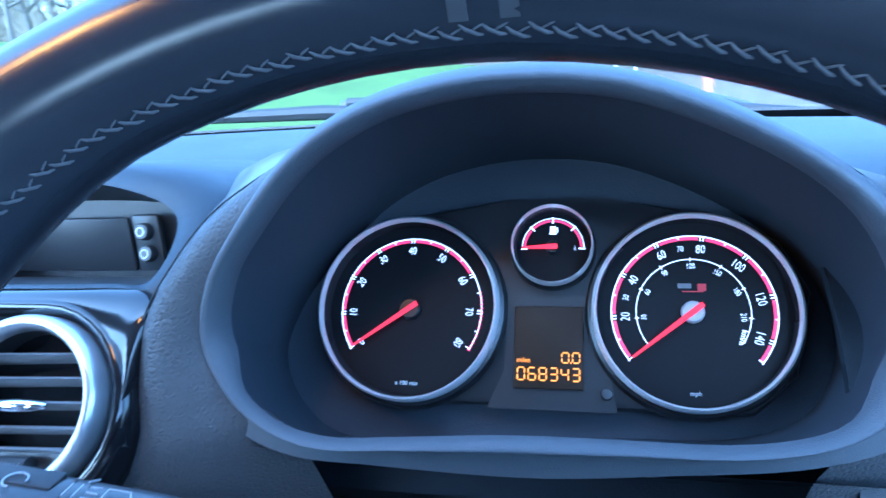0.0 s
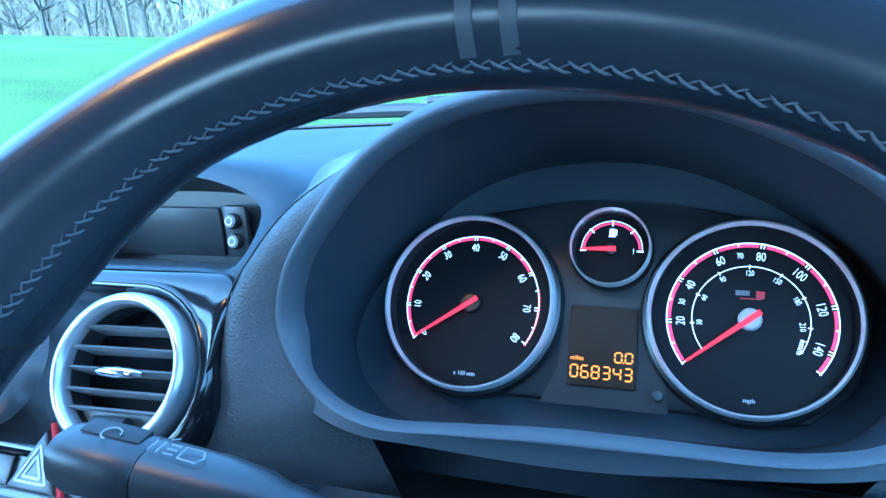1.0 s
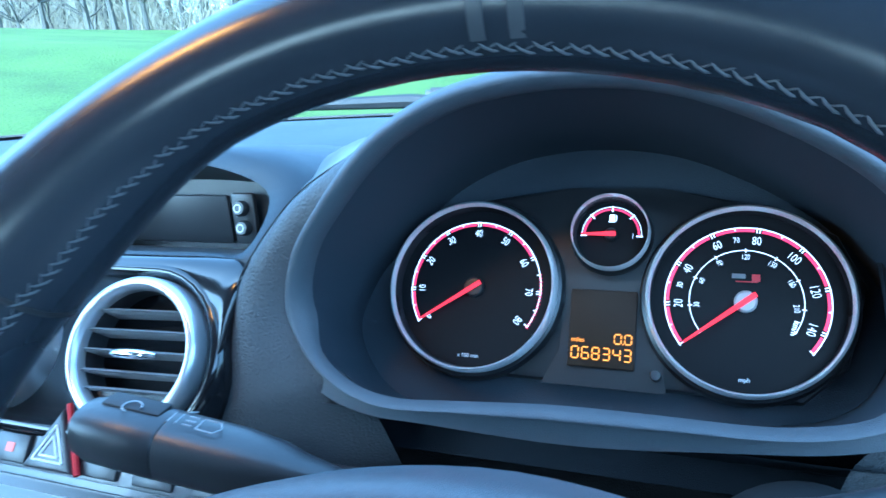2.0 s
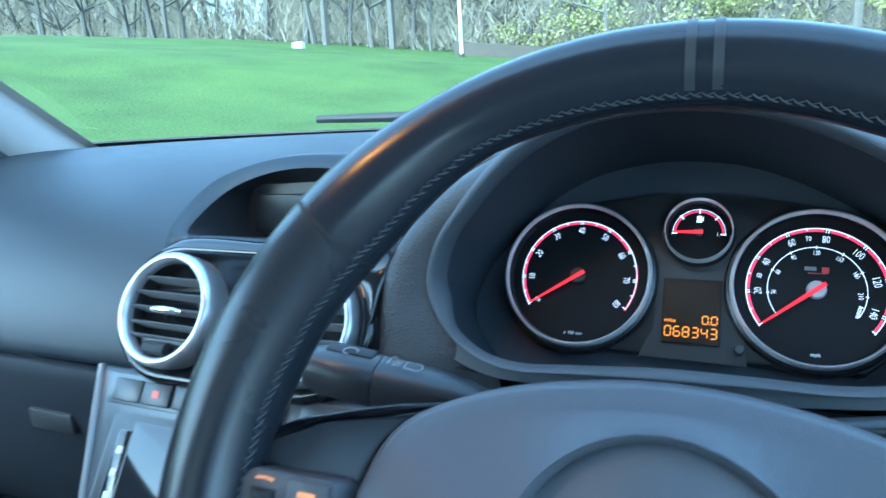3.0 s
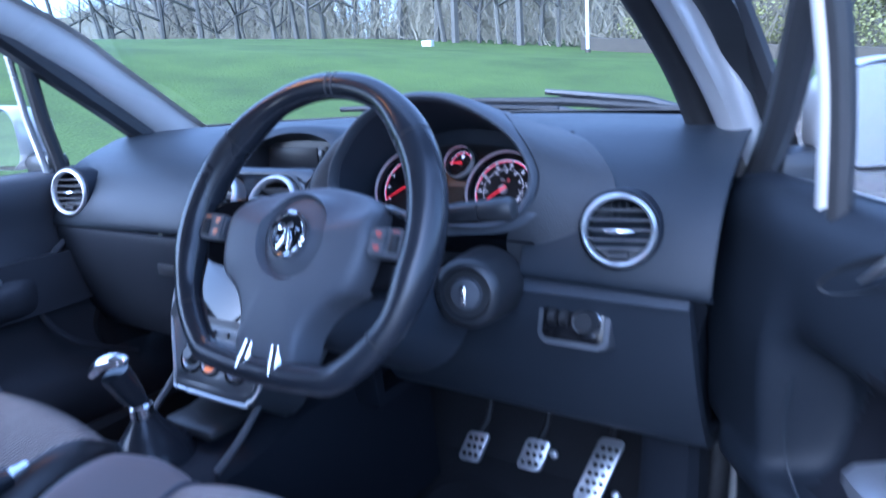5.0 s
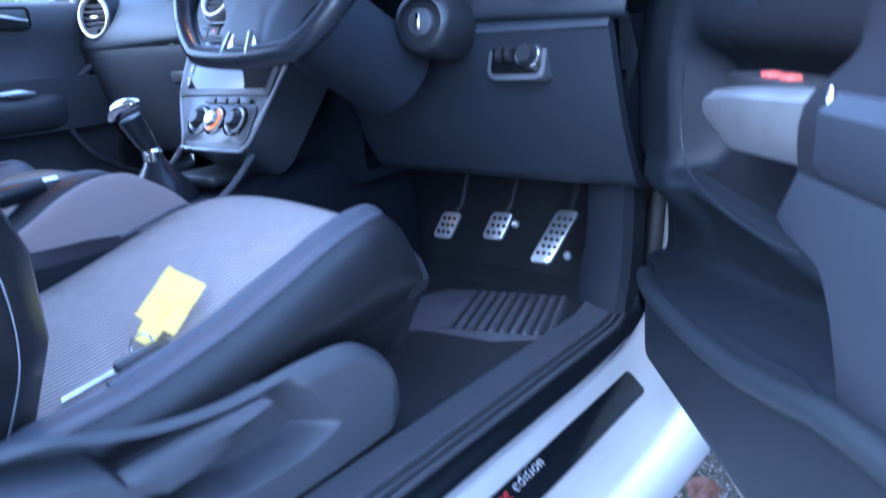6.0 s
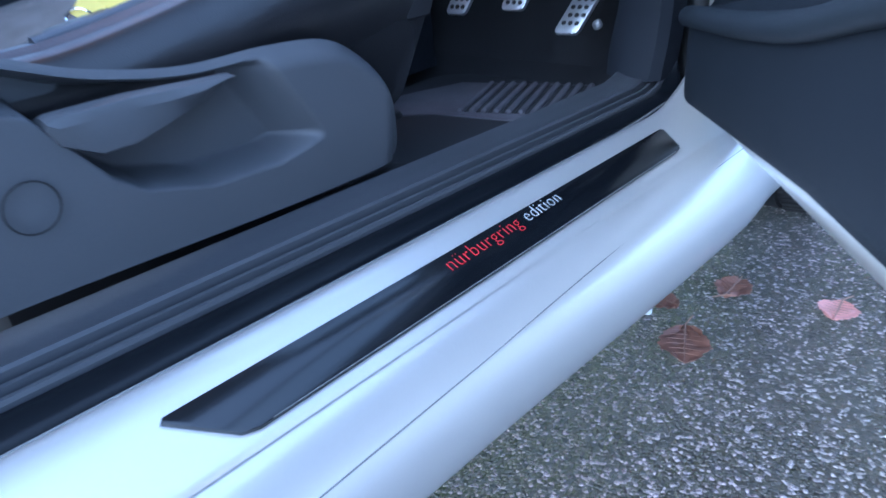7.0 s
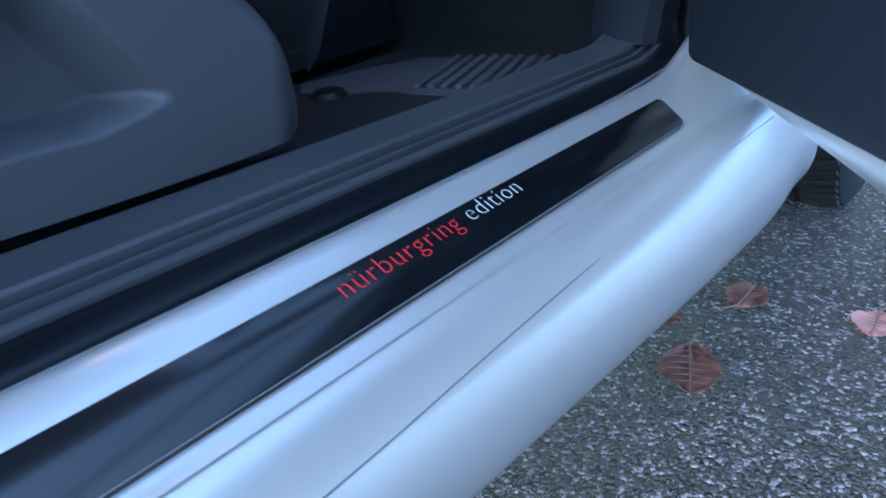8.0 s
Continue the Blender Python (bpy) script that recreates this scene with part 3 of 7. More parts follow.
def build_woods():
    rnd = random.Random(4)
    kinds = [build_tree(s, h, l) for s, h, l in ((1, 13, 0.05), (2, 11, -0.12), (3, 14, 0.1), (4, 9, 0.25), (5, 12, -0.04))]
    places = []
    for k in range(110):
        x = -62 + 92 * (k + rnd.uniform(0, 0.9)) / 110
        y = 37 + rnd.uniform(0, 11) - 0.1 * max(0, -x - 20)
        places.append((x, y))
    for k, (x, y) in enumerate(places):
        m = pose(x, y, bank_height(x, y) if x < 0 else 0, 0, 0, rnd.uniform(0, 360)) @ Matrix.Scale(rnd.uniform(0.75, 1.2), 4)
        if k < len(kinds):
            kinds[k].matrix_basis = m
        else:
            c = copy_thing(kinds[k % len(kinds)], m)
            c.scale = m.to_scale()
    # tangled undergrowth, too dense to count
    bm = bmesh.new()
    for k in range(42000):
        x = rnd.uniform(-75, 45)
        y = 38 + rnd.random() * 14
        z = (bank_height(x, y) if x < 2 else 0.1) + rnd.random() ** 1.5 * 6.5
        a, l, w = rnd.uniform(0, 6.28), rnd.uniform(0.35, 1.7), rnd.uniform(0.01, 0.05)
        d = Vector((math.cos(a) * 0.5, math.sin(a) * 0.3, rnd.uniform(0.1, 1))).normalized() * l
        s = Vector((w, w * 0.4, 0))
        p = Vector((x, y, z))
        bm.faces.new([bm.verts.new(q) for q in (p - s, p + s, p + d + s * 0.3, p + d - s * 0.3)])
    ob = new("undergrowth", finish(bm, "undergrowth", M["scrub"]))
    tagged(ob, "tangled bare undergrowth and brambles under the trees", "undergrowth", kind="stuff")
    bm = bmesh.new()
    for c in range(26):
        cx, cy = rnd.uniform(-16, 20), 36.5 + rnd.random() * 5
        cz, r = rnd.uniform(1.2, 4.2), rnd.uniform(0.8, 1.9)
        for k in range(330):
            v = Vector((rnd.gauss(0, 1), rnd.gauss(0, 0.7), rnd.gauss(0, 0.6)))
            p = Vector((cx, cy, cz)) + v * r * 0.55
            u = Vector((rnd.gauss(0, 1), rnd.gauss(0, 1), rnd.gauss(0, 1))).normalized() * rnd.uniform(0.05, 0.11)
            w = u.orthogonal() * 0.7
            bm.faces.new([bm.verts.new(q) for q in (p - u, p + w, p + u, p - w)])
    ob = new("yellowing_bushes", finish(bm, "yellowing_bushes", M["yellow_leaf"]))
    tagged(ob, "bushes with sparse yellow-green leaves among the bare trees", "bush", kind="stuff")
    # woods far behind, closing the gaps
    rows = []
    for k in range(7):
        t = k / 6
        row = []
        for i in range(150):
            x = -150 + 2 * i
            top = 15.0 + 2.2 * noise.noise((x * 0.06, 1.0, 0)) + 1.6 * noise.noise((x * 0.4, 2.0, 0)) - 9.5 * math.exp(-((x + 52) / 8) ** 2)
            row.append((x, 66 + 1.5 * noise.noise((x * 0.3, k * 0.7, 5)), -1 + (top + 1) * t))
        rows.append(row)
    ob = new("distant_woods", finish(loft(rows, closed=False), "distant_woods", M["woods"]))
    tagged(ob, "hazy grey-brown line of distant bare woods", "woods", kind="stuff")
    # wall at the back of the bank
    bm = bmesh.new()
    xs = [-13 + 1.5 * i for i in range(26)]
    rows = []
    for x in xs:
        z = bank_height(x, 34.0) if x < 3 else 0.05
        h = 0.62 + 0.08 * noise.noise((x * 0.7, 0, 3))
        rows.append([(x, 33.8, z - 0.4), (x, 33.85, z + h), (x, 34.2, z + h + 0.03), (x, 34.3, z - 0.4)])
    structure("field_wall", loft(rows, True, (True, True)), M["wall_stone"], "low weathered brown boundary wall behind the grass", "wall")
    # posts, gate, boxes and cone
    z = bank_height(-11.1, 30.0)
    p = thing("lamp_post", "slim white lamp post standing on the grass", "lamp post", pose(-11.1, 30.0, z - 0.1))
    part("post", tube([(0, 0, 0), (0, 0, 3), (0, 0, 8)], [0.085, 0.07, 0.05], 12), M["white_paint"], p)
    part("base", lathe([(0, 0.25), (0.12, 0.25), (0.13, 0.0), (0, 0)], 12), M["wall_stone"], p)
    b = thing("white_marker", "small white marker box on top of the bank", "box", pose(-18.7, 28.3, bank_height(-18.7, 28.3)))
    part("box", rbox(0.55, 0.3, 0.3, 0.02, at=(0, 0, 0.12)), M["white_paint"], b)
    b = thing("utility_box", "pale blue-grey utility box on the grass edge", "utility box", pose(-2.3, 18.3, 0.0))
    part("body", rbox(0.42, 0.3, 0.5, 0.02, at=(0, 0, 0.25)), M["pale_box"], b)
    part("lid", rbox(0.46, 0.34, 0.05, 0.015, at=(0, 0, 0.52)), M["pale_box"], b)
    g = thing("height_barrier", "white painted metal frame barrier at the car park exit", "barrier", pose(1.55, 32.0, 0.0))
    part("post", tube([(-0.42, 0, 0), (-0.42, 0, 1.45)], 0.05, 10), M["white_paint"], g)
    part("post", tube([(0.42, 0, 0), (0.42, 0, 1.45)], 0.05, 10), M["white_paint"], g)
    part("crossbar", rbox(1.1, 0.12, 0.2, 0.02, at=(0, 0, 1.5)), M["white_paint"], g)
    c = thing("traffic_cone", "orange traffic cone standing on the asphalt", "cone", pose(4.3, 27.0, 0.0))
    part("body", lathe([(0.14, 0.03), (0.03, 0.75), (0, 0.76)], 16), M["cone"], c)
    part("base", rbox(0.38, 0.38, 0.04, 0.01, at=(0, 0, 0.02)), M["cone"], c)


build_ground()
build_woods()

# ---- the car's shell ----
XC = 0.03          # the car's middle
DRIVER = 0.37      # middle of the driver's seat and wheel


def build_shell():
    # floor, tunnel, bulkhead
    bm = loft([[(-0.66, y, z), (0.70, y, z)] for y, z in ((-1.6, 0.33), (-0.5, 0.30), (0.45, 0.285), (0.60, 0.33), (0.80, 0.62), (0.84, 0.98))], closed=False)
    thicken(bm, 0.02)
    structure("floor", bm, M["carpet"], "black carpeted car floor and bulkhead", "floor")
    # roof lining, with rear wall
    prof = [(-1.75, 0.95), (-1.62, 1.32), (-1.35, 1.44), (-0.8, 1.475), (-0.25, 1.455), (0.02, 1.405)]
    bm = loft([[(x, y, z - 0.06 * (abs(x - XC) / 0.6) ** 3) for x in [XC + 0.56 * k / 6 for k in range(-6, 7)]] for y, z in prof[1:]], closed=False)
    thicken(bm, 0.035)
    structure("ceiling", bm, M["lining"], "pale grey car roof lining", "ceiling")
    bm = loft([[(-0.66, y, z), (0.72, y, z)] for y, z in ((-1.6, 0.33), (-1.72, 0.95))], closed=False)
    thicken(bm, 0.04)
    structure("wall_rear", bm, M["trim"], "dark rear bulkhead of the cabin", "wall")
    bm = loft([[(-0.58, y, z), (0.64, y, z)] for y, z in ((-1.72, 0.96), (-1.63, 1.31))], closed=False)
    ob = structure("window_rear", bm, M["glass"], "rear window of the car", "window")
    ob.visible_shadow = False
    # windscreen
    bm = bmesh.new()
    rows = []
    for k in range(7):
        t = k / 6
        rows.append([(XC + (0.70 - 0.14 * t) * u, 0.86 - 0.84 * t - 0.13 * u * u * (1 - 0.5 * t), 1.02 + 0.385 * t - 0.03 * u * u * t) for u in [i / 8 for i in range(-8, 9)]])
    ob = structure("windscreen", loft(rows, closed=False, bm=bm), M["glass"], "clear laminated car windscreen", "window")
    ob.visible_shadow = False
    # black band along the foot of the glass
    rows = [[(XC + (0.70 - 0.14 * t) * u, 0.857 - 0.84 * t - 0.13 * u * u * (1 - 0.5 * t), 1.02 + 0.385 * t - 0.03 * u * u * t) for u in [i / 16 for i in range(-16, 17)]] for t in (0.0, 0.035, 0.070)]
    structure("trim_screen_foot", thicken(loft(rows, closed=False), 0.003), M["rubber"], "black band along the foot of the windscreen", "trim")
    # pillars on both sides: inner trim and dark outer post
    for side, tag in ((-1, "left"), (1, "right")):
        s = lambda x: XC + side * x
        # upper edge against the glass and lower edge against the door frame
        upper = curve_pts([(s(0.668), 0.70, 1.015), (s(0.660), 0.65, 1.045), (s(0.652), 0.456, 1.193), (s(0.645), 0.325, 1.289), (s(0.57), 0.03, 1.415)], 6)
        lower_ = curve_pts([(s(0.700), 0.58, 0.985), (s(0.697), 0.54, 1.014), (s(0.692), 0.417, 1.117), (s(0.685), 0.311, 1.197), (s(0.61), -0.02, 1.375)], 6)
        rows = [[p + Vector((-side * 0.02, 0, 0.006)) for p in upper], upper]
        for k in range(1, 8):
            f = k / 8
            rows.append([p.lerp(q, f) + Vector((-side, -0.6, -0.4)) * 0.018 * math.sin(f * math.pi) ** 0.7 for p, q in zip(upper, lower_)])
        rows += [lower_, [q + Vector((side * 0.03, 0, 0)) for q in lower_], [p + Vector((side * 0.03, 0.01, 0)) for p in upper]]
        structure("pillar_%s" % tag, loft(rows, closed=False), M["pillar"] if side < 0 else M["smooth"], "pale grey windscreen pillar trim" if side < 0 else "dark windscreen pillar trim", "pillar")
        structure("screen_seal_%s" % tag, tube([p + Vector((side * 0.004, 0.006, 0.004)) for p in upper], 0.005, 8), M["rubber"], "black seal between pillar and windscreen", "seal")
        # rear side wall and post behind the door
        bm = loft([[(s(0.70), y, 0.34), (s(0.70), y, 0.95)] for y in (-1.7, -0.82)], closed=False)
        structure("wall_%s" % tag, thicken(bm, 0.05), M["trim"], "dark rear side trim of the cabin", "wall")
        bm = tube([(s(0.68), -0.82, 0.34), (s(0.69), -0.84, 0.95), (s(0.58), -0.95, 1.43)], 0.05, 10)
        structure("post_%s" % tag, bm, M["smooth"], "dark door post trim", "pillar")
        bm = loft([[(s(0.69), y, 0.96), (s(0.58), y, 1.41)] for y in (-1.6, -0.9)], closed=False)
        ob = structure("window_side_%s" % tag, bm, M["glass"], "rear side window of the car", "window")
        ob.visible_shadow = False
        bm = tube([(s(0.585), 0.0, 1.41), (s(0.60), -0.5, 1.44), (s(0.58), -0.95, 1.43), (s(0.57), -1.6, 1.34)], 0.03, 10)
        structure("roof_rail_%s" % tag, bm, M["smooth"], "dark rail along the roof edge", "rail")
    prof = [(XC - 0.64, 0.24), (XC - 0.64, 0.375), (XC - 0.655, 0.392), (XC - 0.72, 0.392), (XC - 0.76, 0.35), (XC - 0.77, 0.24)]
    bm = loft([[(x, y, z) for x, z in prof] for y in (-1.7, -0.6, 0.2, 0.56)], True, (True, True))
    structure("wall_sill_left", bm, M["smooth"], "dark sill under the passenger door", "sill")
    # closed sides of the footwell ahead of the doors
    for side, tag in ((-1, "left"), (1, "right")):
        x = XC + side * 0.68
        bm = loft([[(x, y, 0.30), (x, y, 0.62), (x, y, 1.0)] for y in (0.50, 0.70, 0.90)], closed=False)
        structure("wall_footwell_%s" % tag, thicken(bm, 0.03), M["carpet"], "dark carpeted side of the footwell", "wall")
    # bonnet ahead of the screen
    rows = []
    for y, z, w in ((0.90, 0.985, 0.70), (1.15, 0.94, 0.72), (1.5, 0.86, 0.68), (1.75, 0.72, 0.60), (1.82, 0.45, 0.58)):
        rows.append([(XC + w * u, y - 0.05 * u * u, z - 0.05 * u * u) for u in [i / 6 for i in range(-6, 7)]])
    structure("bonnet", thicken(loft(rows, closed=False), 0.02), M["paint"], "silver painted car bonnet", "bonnet")


build_shell()


def build_courtesy_lamp():
    c = thing("courtesy_lamp", "small warm courtesy lamp lit in the roof lining", "lamp", pose(0.065, -0.038, 1.384))
    part("housing", rbox(0.15, 0.07, 0.02, 0.008, 3), M["lining"], c)
    part("lens", rbox(0.07, 0.035, 0.006, 0.002, at=(0, 0, -0.0115)), M["dome_lens"], c, "glowing warm lens")


build_courtesy_lamp()


# ---- the dashboard ----
def dash_section(x):
    """Section of the dash's upper body at x: (y, z) from the screen to the seam."""
    u = (x - XC) / 0.70
    bow = 0.10 * u * u
    pts = [(0.865 - bow, 0.985), (0.80 - bow, 1.035), (0.745 - bow, 1.046), (0.62 - 0.6 * bow, 1.053), (0.50 - 0.3 * bow, 1.048), (0.415, 1.032),
           (0.350, 1.006), (0.302, 0.970), (0.268, 0.925), (0.250, 0.880), (0.262, 0.868)]
    return [Vector((x, y, z - 0.012 * u * u)) for y, z in curve_pts2(pts)]


def curve_pts2(pts):
    return [(p.x, p.y) for p in curve_pts([(a, b, 0) for a, b in pts], 4)]


# seam between the gloss fascia and the instrument cowl, from the top down
CHEEK_SEAM = [(0.236, 0.325, 1.074), (0.206, 0.298, 1.057), (0.182, 0.280, 1.039), (0.160, 0.268, 1.012), (0.146, 0.260, 0.988), (0.142, 0.251, 0.960), (0.138, 0.243, 0.925), (0.120, 0.237, 0.895), (0.105, 0.240, 0.84)]


def build_dashboard():
    d = thing("dashboard", "dark grey grained plastic car dashboard with round vents", "dashboard")
    xs = [-0.69 + 1.44 * i / 96 for i in range(97)]
    bm = loft([dash_section(x) for x in xs], closed=False)
    hole = []
    for f in bm.faces:
        c = f.calc_center_median()
        if (0.155 < c.x < 0.515 and c.y < 0.45) or (-0.105 < c.x < 0.170 and c.y < 0.39 and c.z > 0.90):
            hole.append(f)
    bmesh.ops.delete(bm, geom=hole, context="FACES")
    part("upper_body", thicken(bm, 0.006), M["dash"], d, sharp=60)

    def lower(x0, x1, pts, name, mat, label=""):
        xs2 = [x0 + (x1 - x0) * i / 10 for i in range(11)]
        prof = curve_pts2(pts)
        bm = loft([[(x, y, z) for y, z in prof] for x in xs2], closed=False)
        return part(name, thicken(bm, 0.02), mat, d, label)

    g = lower(-0.66, -0.135, [(0.262, 0.864), (0.252, 0.855), (0.256, 0.80), (0.275, 0.72), (0.305, 0.64), (0.34, 0.60), (0.45, 0.585)], "glovebox_lid", M["dash_low"], "dark glovebox lid")
    part("handle", rbox(0.066, 0.008, 0.024, 0.0035, at=(-0.27, 0.2555, 0.795)), M["smooth"], g, "recessed black glovebox catch")
    lower(0.19, 0.726, [(0.262, 0.864), (0.272, 0.852), (0.292, 0.80), (0.325, 0.72), (0.365, 0.65), (0.40, 0.612), (0.50, 0.60)], "knee_panel", M["knee"], "dark lower panel under the wheel")
    # body behind the stack and under the column
    bm = loft([[(-0.13, y, z) for y, z in ((0.30, 0.88), (0.32, 0.60), (0.6, 0.6))], [(0.20, y, z) for y, z in ((0.30, 0.88), (0.32, 0.60), (0.6, 0.6))]], closed=False)
    part("inner_panel", thicken(bm, 0.02), M["dash_low"], d)
    return d


def binnacle_rim():
    """The cowl's lip as a closed curve in space, from the left round over the top."""
    pts = [(0.177, 0.258, 0.975), (0.186, 0.258, 1.008), (0.204, 0.258, 1.034), (0.228, 0.260, 1.062), (0.254, 0.262, 1.083), (0.292, 0.264, 1.100),
           (0.345, 0.265, 1.108), (0.405, 0.264, 1.102), (0.464, 0.262, 1.077), (0.507, 0.260, 1.045), (0.529, 0.258, 1.006), (0.527, 0.250, 0.972),
           (0.506, 0.242, 0.946), (0.465, 0.238, 0.934), (0.400, 0.236, 0.932), (0.340, 0.236, 0.930), (0.285, 0.238, 0.926), (0.245, 0.241, 0.923),
           (0.214, 0.246, 0.929), (0.190, 0.252, 0.948)]
    return curve_pts(pts, 5, closed=True)


def build_binnacle(d):
    rim = binnacle_rim()
    cx, cz = 0.352, 1.0

    def ring(inset, dy, sink=0.0):
        """The lip moved towards its middle and away from the driver; sink lowers its upper half."""
        out = []
        for p in rim:
            w = Vector((cx - p.x, 0, cz - p.z)).normalized()
            up = smooth((p.z - 0.99) / 0.10)
            foot = smooth((0.985 - p.z) / 0.03)
            low = 1 - 0.5 * smooth((0.965 - p.z) / 0.025) if inset > 0 else 1.0
            back = dy * low if inset > 0 else dy + (min(dy, 0.008) - dy) * foot
            out.append(p + w * inset * low + Vector((0, back, -sink * up)))
        return out

    shell = [ring(-0.018, 0.24, 0.085), ring(-0.014, 0.15, 0.045), ring(-0.009, 0.07, 0.018), ring(-0.0055, 0.025, 0.004), ring(-0.0030, 0.008), ring(-0.0008, 0.0025), ring(0.0006, 0.0002),
             ring(0.0022, -0.0006), ring(0.0045, 0.0004), ring(0.0080, 0.0045), ring(0.0100, 0.0085), ring(0.0108, 0.0115), ring(0.0112, 0.016)]
    part("instrument_cowl", loft(shell, True), M["hood"], d, "matt grey cowl lip round the instruments", sharp=70)
    # inside of the hood, down to the plane of the dials: cowl plastic darkened for shade
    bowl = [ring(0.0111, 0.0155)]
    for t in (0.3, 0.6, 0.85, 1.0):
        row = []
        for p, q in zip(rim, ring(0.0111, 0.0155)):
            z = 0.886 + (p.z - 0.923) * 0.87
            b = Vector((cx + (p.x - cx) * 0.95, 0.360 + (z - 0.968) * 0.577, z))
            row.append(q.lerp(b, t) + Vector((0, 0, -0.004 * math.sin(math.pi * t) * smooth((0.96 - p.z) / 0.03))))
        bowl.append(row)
    part("hood_lining", loft(bowl, True, (False, True)), M["hood_inside"], d, "matt inside of the instrument hood, darkened for its shade", sharp=70)
    # grained cheek between the gloss fascia and the cowl, and the recess under the cowl
    a = curve_pts(CHEEK_SEAM, 5)
    b = curve_pts([(0.264, 0.270, 1.089), (0.240, 0.266, 1.073), (0.214, 0.264, 1.048), (0.193, 0.263, 1.020), (0.1835, 0.263, 0.998), (0.1795, 0.262, 0.970), (0.194, 0.259, 0.944), (0.222, 0.263, 0.920), (0.240, 0.285, 0.84)], 5)
    mids = [[p.lerp(q, f) + Vector((-dx, -dy, 0.0)) for p, q in zip(a, b)] for f, dx, dy in ((0.03, 0.0, 0.003), (0.25, 0.001, 0.006), (0.5, 0.001, 0.006), (0.75, 0.0, 0.003))]
    part("cheek", loft([a] + mids + [b], closed=False), M["cheek"], d, "grained side of the instrument cowl", sharp=70)
    rows = [[(x, y, z) for y, z in ((0.250, 0.916), (0.285, 0.892), (0.312, 0.872), (0.300, 0.858))] for x in (0.20, 0.30, 0.40, 0.53)]
    part("column_recess", loft(rows, closed=False), M["dash_low"], d)
    # right cheek: dash plastic in the paler cheek colour, which carries the door's daylight
    a = curve_pts([(0.455, 0.330, 1.078), (0.492, 0.285, 1.062), (0.517, 0.269, 1.040), (0.5355, 0.266, 1.005), (0.5335, 0.258, 0.972), (0.5115, 0.250, 0.944), (0.490, 0.256, 0.915), (0.485, 0.272, 0.872)], 5)
    b = curve_pts([(0.505, 0.400, 1.046), (0.560, 0.372, 1.030), (0.602, 0.336, 1.000), (0.620, 0.310, 0.972), (0.618, 0.289, 0.945), (0.600, 0.276, 0.918), (0.58, 0.266, 0.895), (0.57, 0.262, 0.872)], 5)
    rows = [[p.lerp(q, f) + Vector((0, 0.016 * f * (1 - f), -0.016 * f * (1 - f))) for p, q in zip(a, b)] for f in (0, 0.2, 0.4, 0.6, 0.8, 1)]
    part("cheek", loft(rows, closed=False), M["cheek"], d, "grained side of the instrument cowl", sharp=70)


def seven_segment(digits, w, h, pitch, thick):
    """Numerals of a segment display, from the left, in the plane z = 0."""
    lit = {"0": "abcdef", "1": "bc", "2": "abged", "3": "abgcd", "4": "fgbc", "5": "afgcd", "6": "afgedc", "7": "abc", "8": "abcdefg", "9": "abcdfg"}
    bm = bmesh.new()
    for i, ch in enumerate(digits):
        x = i * pitch
        if ch == ".":
            continue
        for s in lit[ch]:
            if s in "agd":
                y = {"a": h, "g": h / 2, "d": 0}[s]
                rbox(w - thick * 1.2, thick, 0.0003, 0, at=(x + w / 2, y, 0), bm=bm)
            else:
                xx = x + (w if s in "bc" else 0)
                y = h * (0.75 if s in "bf" else 0.25)
                rbox(thick, h / 2 - thick * 1.2, 0.0003, 0, at=(xx, y, 0), bm=bm)
    return bm


def arc_strip(r0, r1, a0, a1, z, n=40):
    return loft([[(r * math.cos(a), r * math.sin(a), z) for r in (r0, r1)] for a in [radians(a0 + (a1 - a0) * i / n) for i in range(n + 1)]], closed=False)


def ticks(angles, r0, r1, w, z):
    bm = bmesh.new()
    for a in angles:
        c, s = math.cos(radians(a)), math.sin(radians(a))
        q = [(r0, -w), (r1, -w), (r1, w), (r0, w)]
        bm.faces.new([bm.verts.new((r * c - o * s, r * s + o * c, z)) for r, o in q])
    return bm


def gauge(parent, name, at, r_ring, r_face, label):
    g = part(name, lathe([(0, 0.0), (r_face * 1.13, 0.0)], 64), M["gauge"], parent, label, pose(*at))
    part("side_wall", lathe([(r_face * 1.13, 0.0), (r_ring * 0.955, 0.009)], 64), M["gauge_rim"], g)
    part("ring", lathe([(r_ring * 0.955, 0.0085), (r_ring * 0.958, 0.0125), (r_ring * 0.975, 0.0140), (r_ring, 0.0125), (r_ring * 1.01, 0.006), (r_ring * 1.01, -0.006)], 72), M["ringsilver"], g, "satin silver gauge ring", sharp=50)
    part("collar", lathe([(r_ring * 1.008, 0.0045), (r_ring * 1.045, 0.0035), (r_ring * 1.075, -0.001), (r_ring * 1.08, -0.008)], 64), M["cluster"], g, "black collar round the gauge ring")
    return g


def numerals(g, items, size, mat="lit_white"):
    for body, r, a, turn, scale in items:
        bm = text_mesh(body, size * scale, 0.0001, thin=0.00016 * scale)
        part("numeral", bm, M[mat], g, m=pose(r * math.cos(radians(a)), r * math.sin(radians(a)), 0.0009, 0, 0, turn) @ Matrix.Diagonal((0.72, 1, 1, 1)))


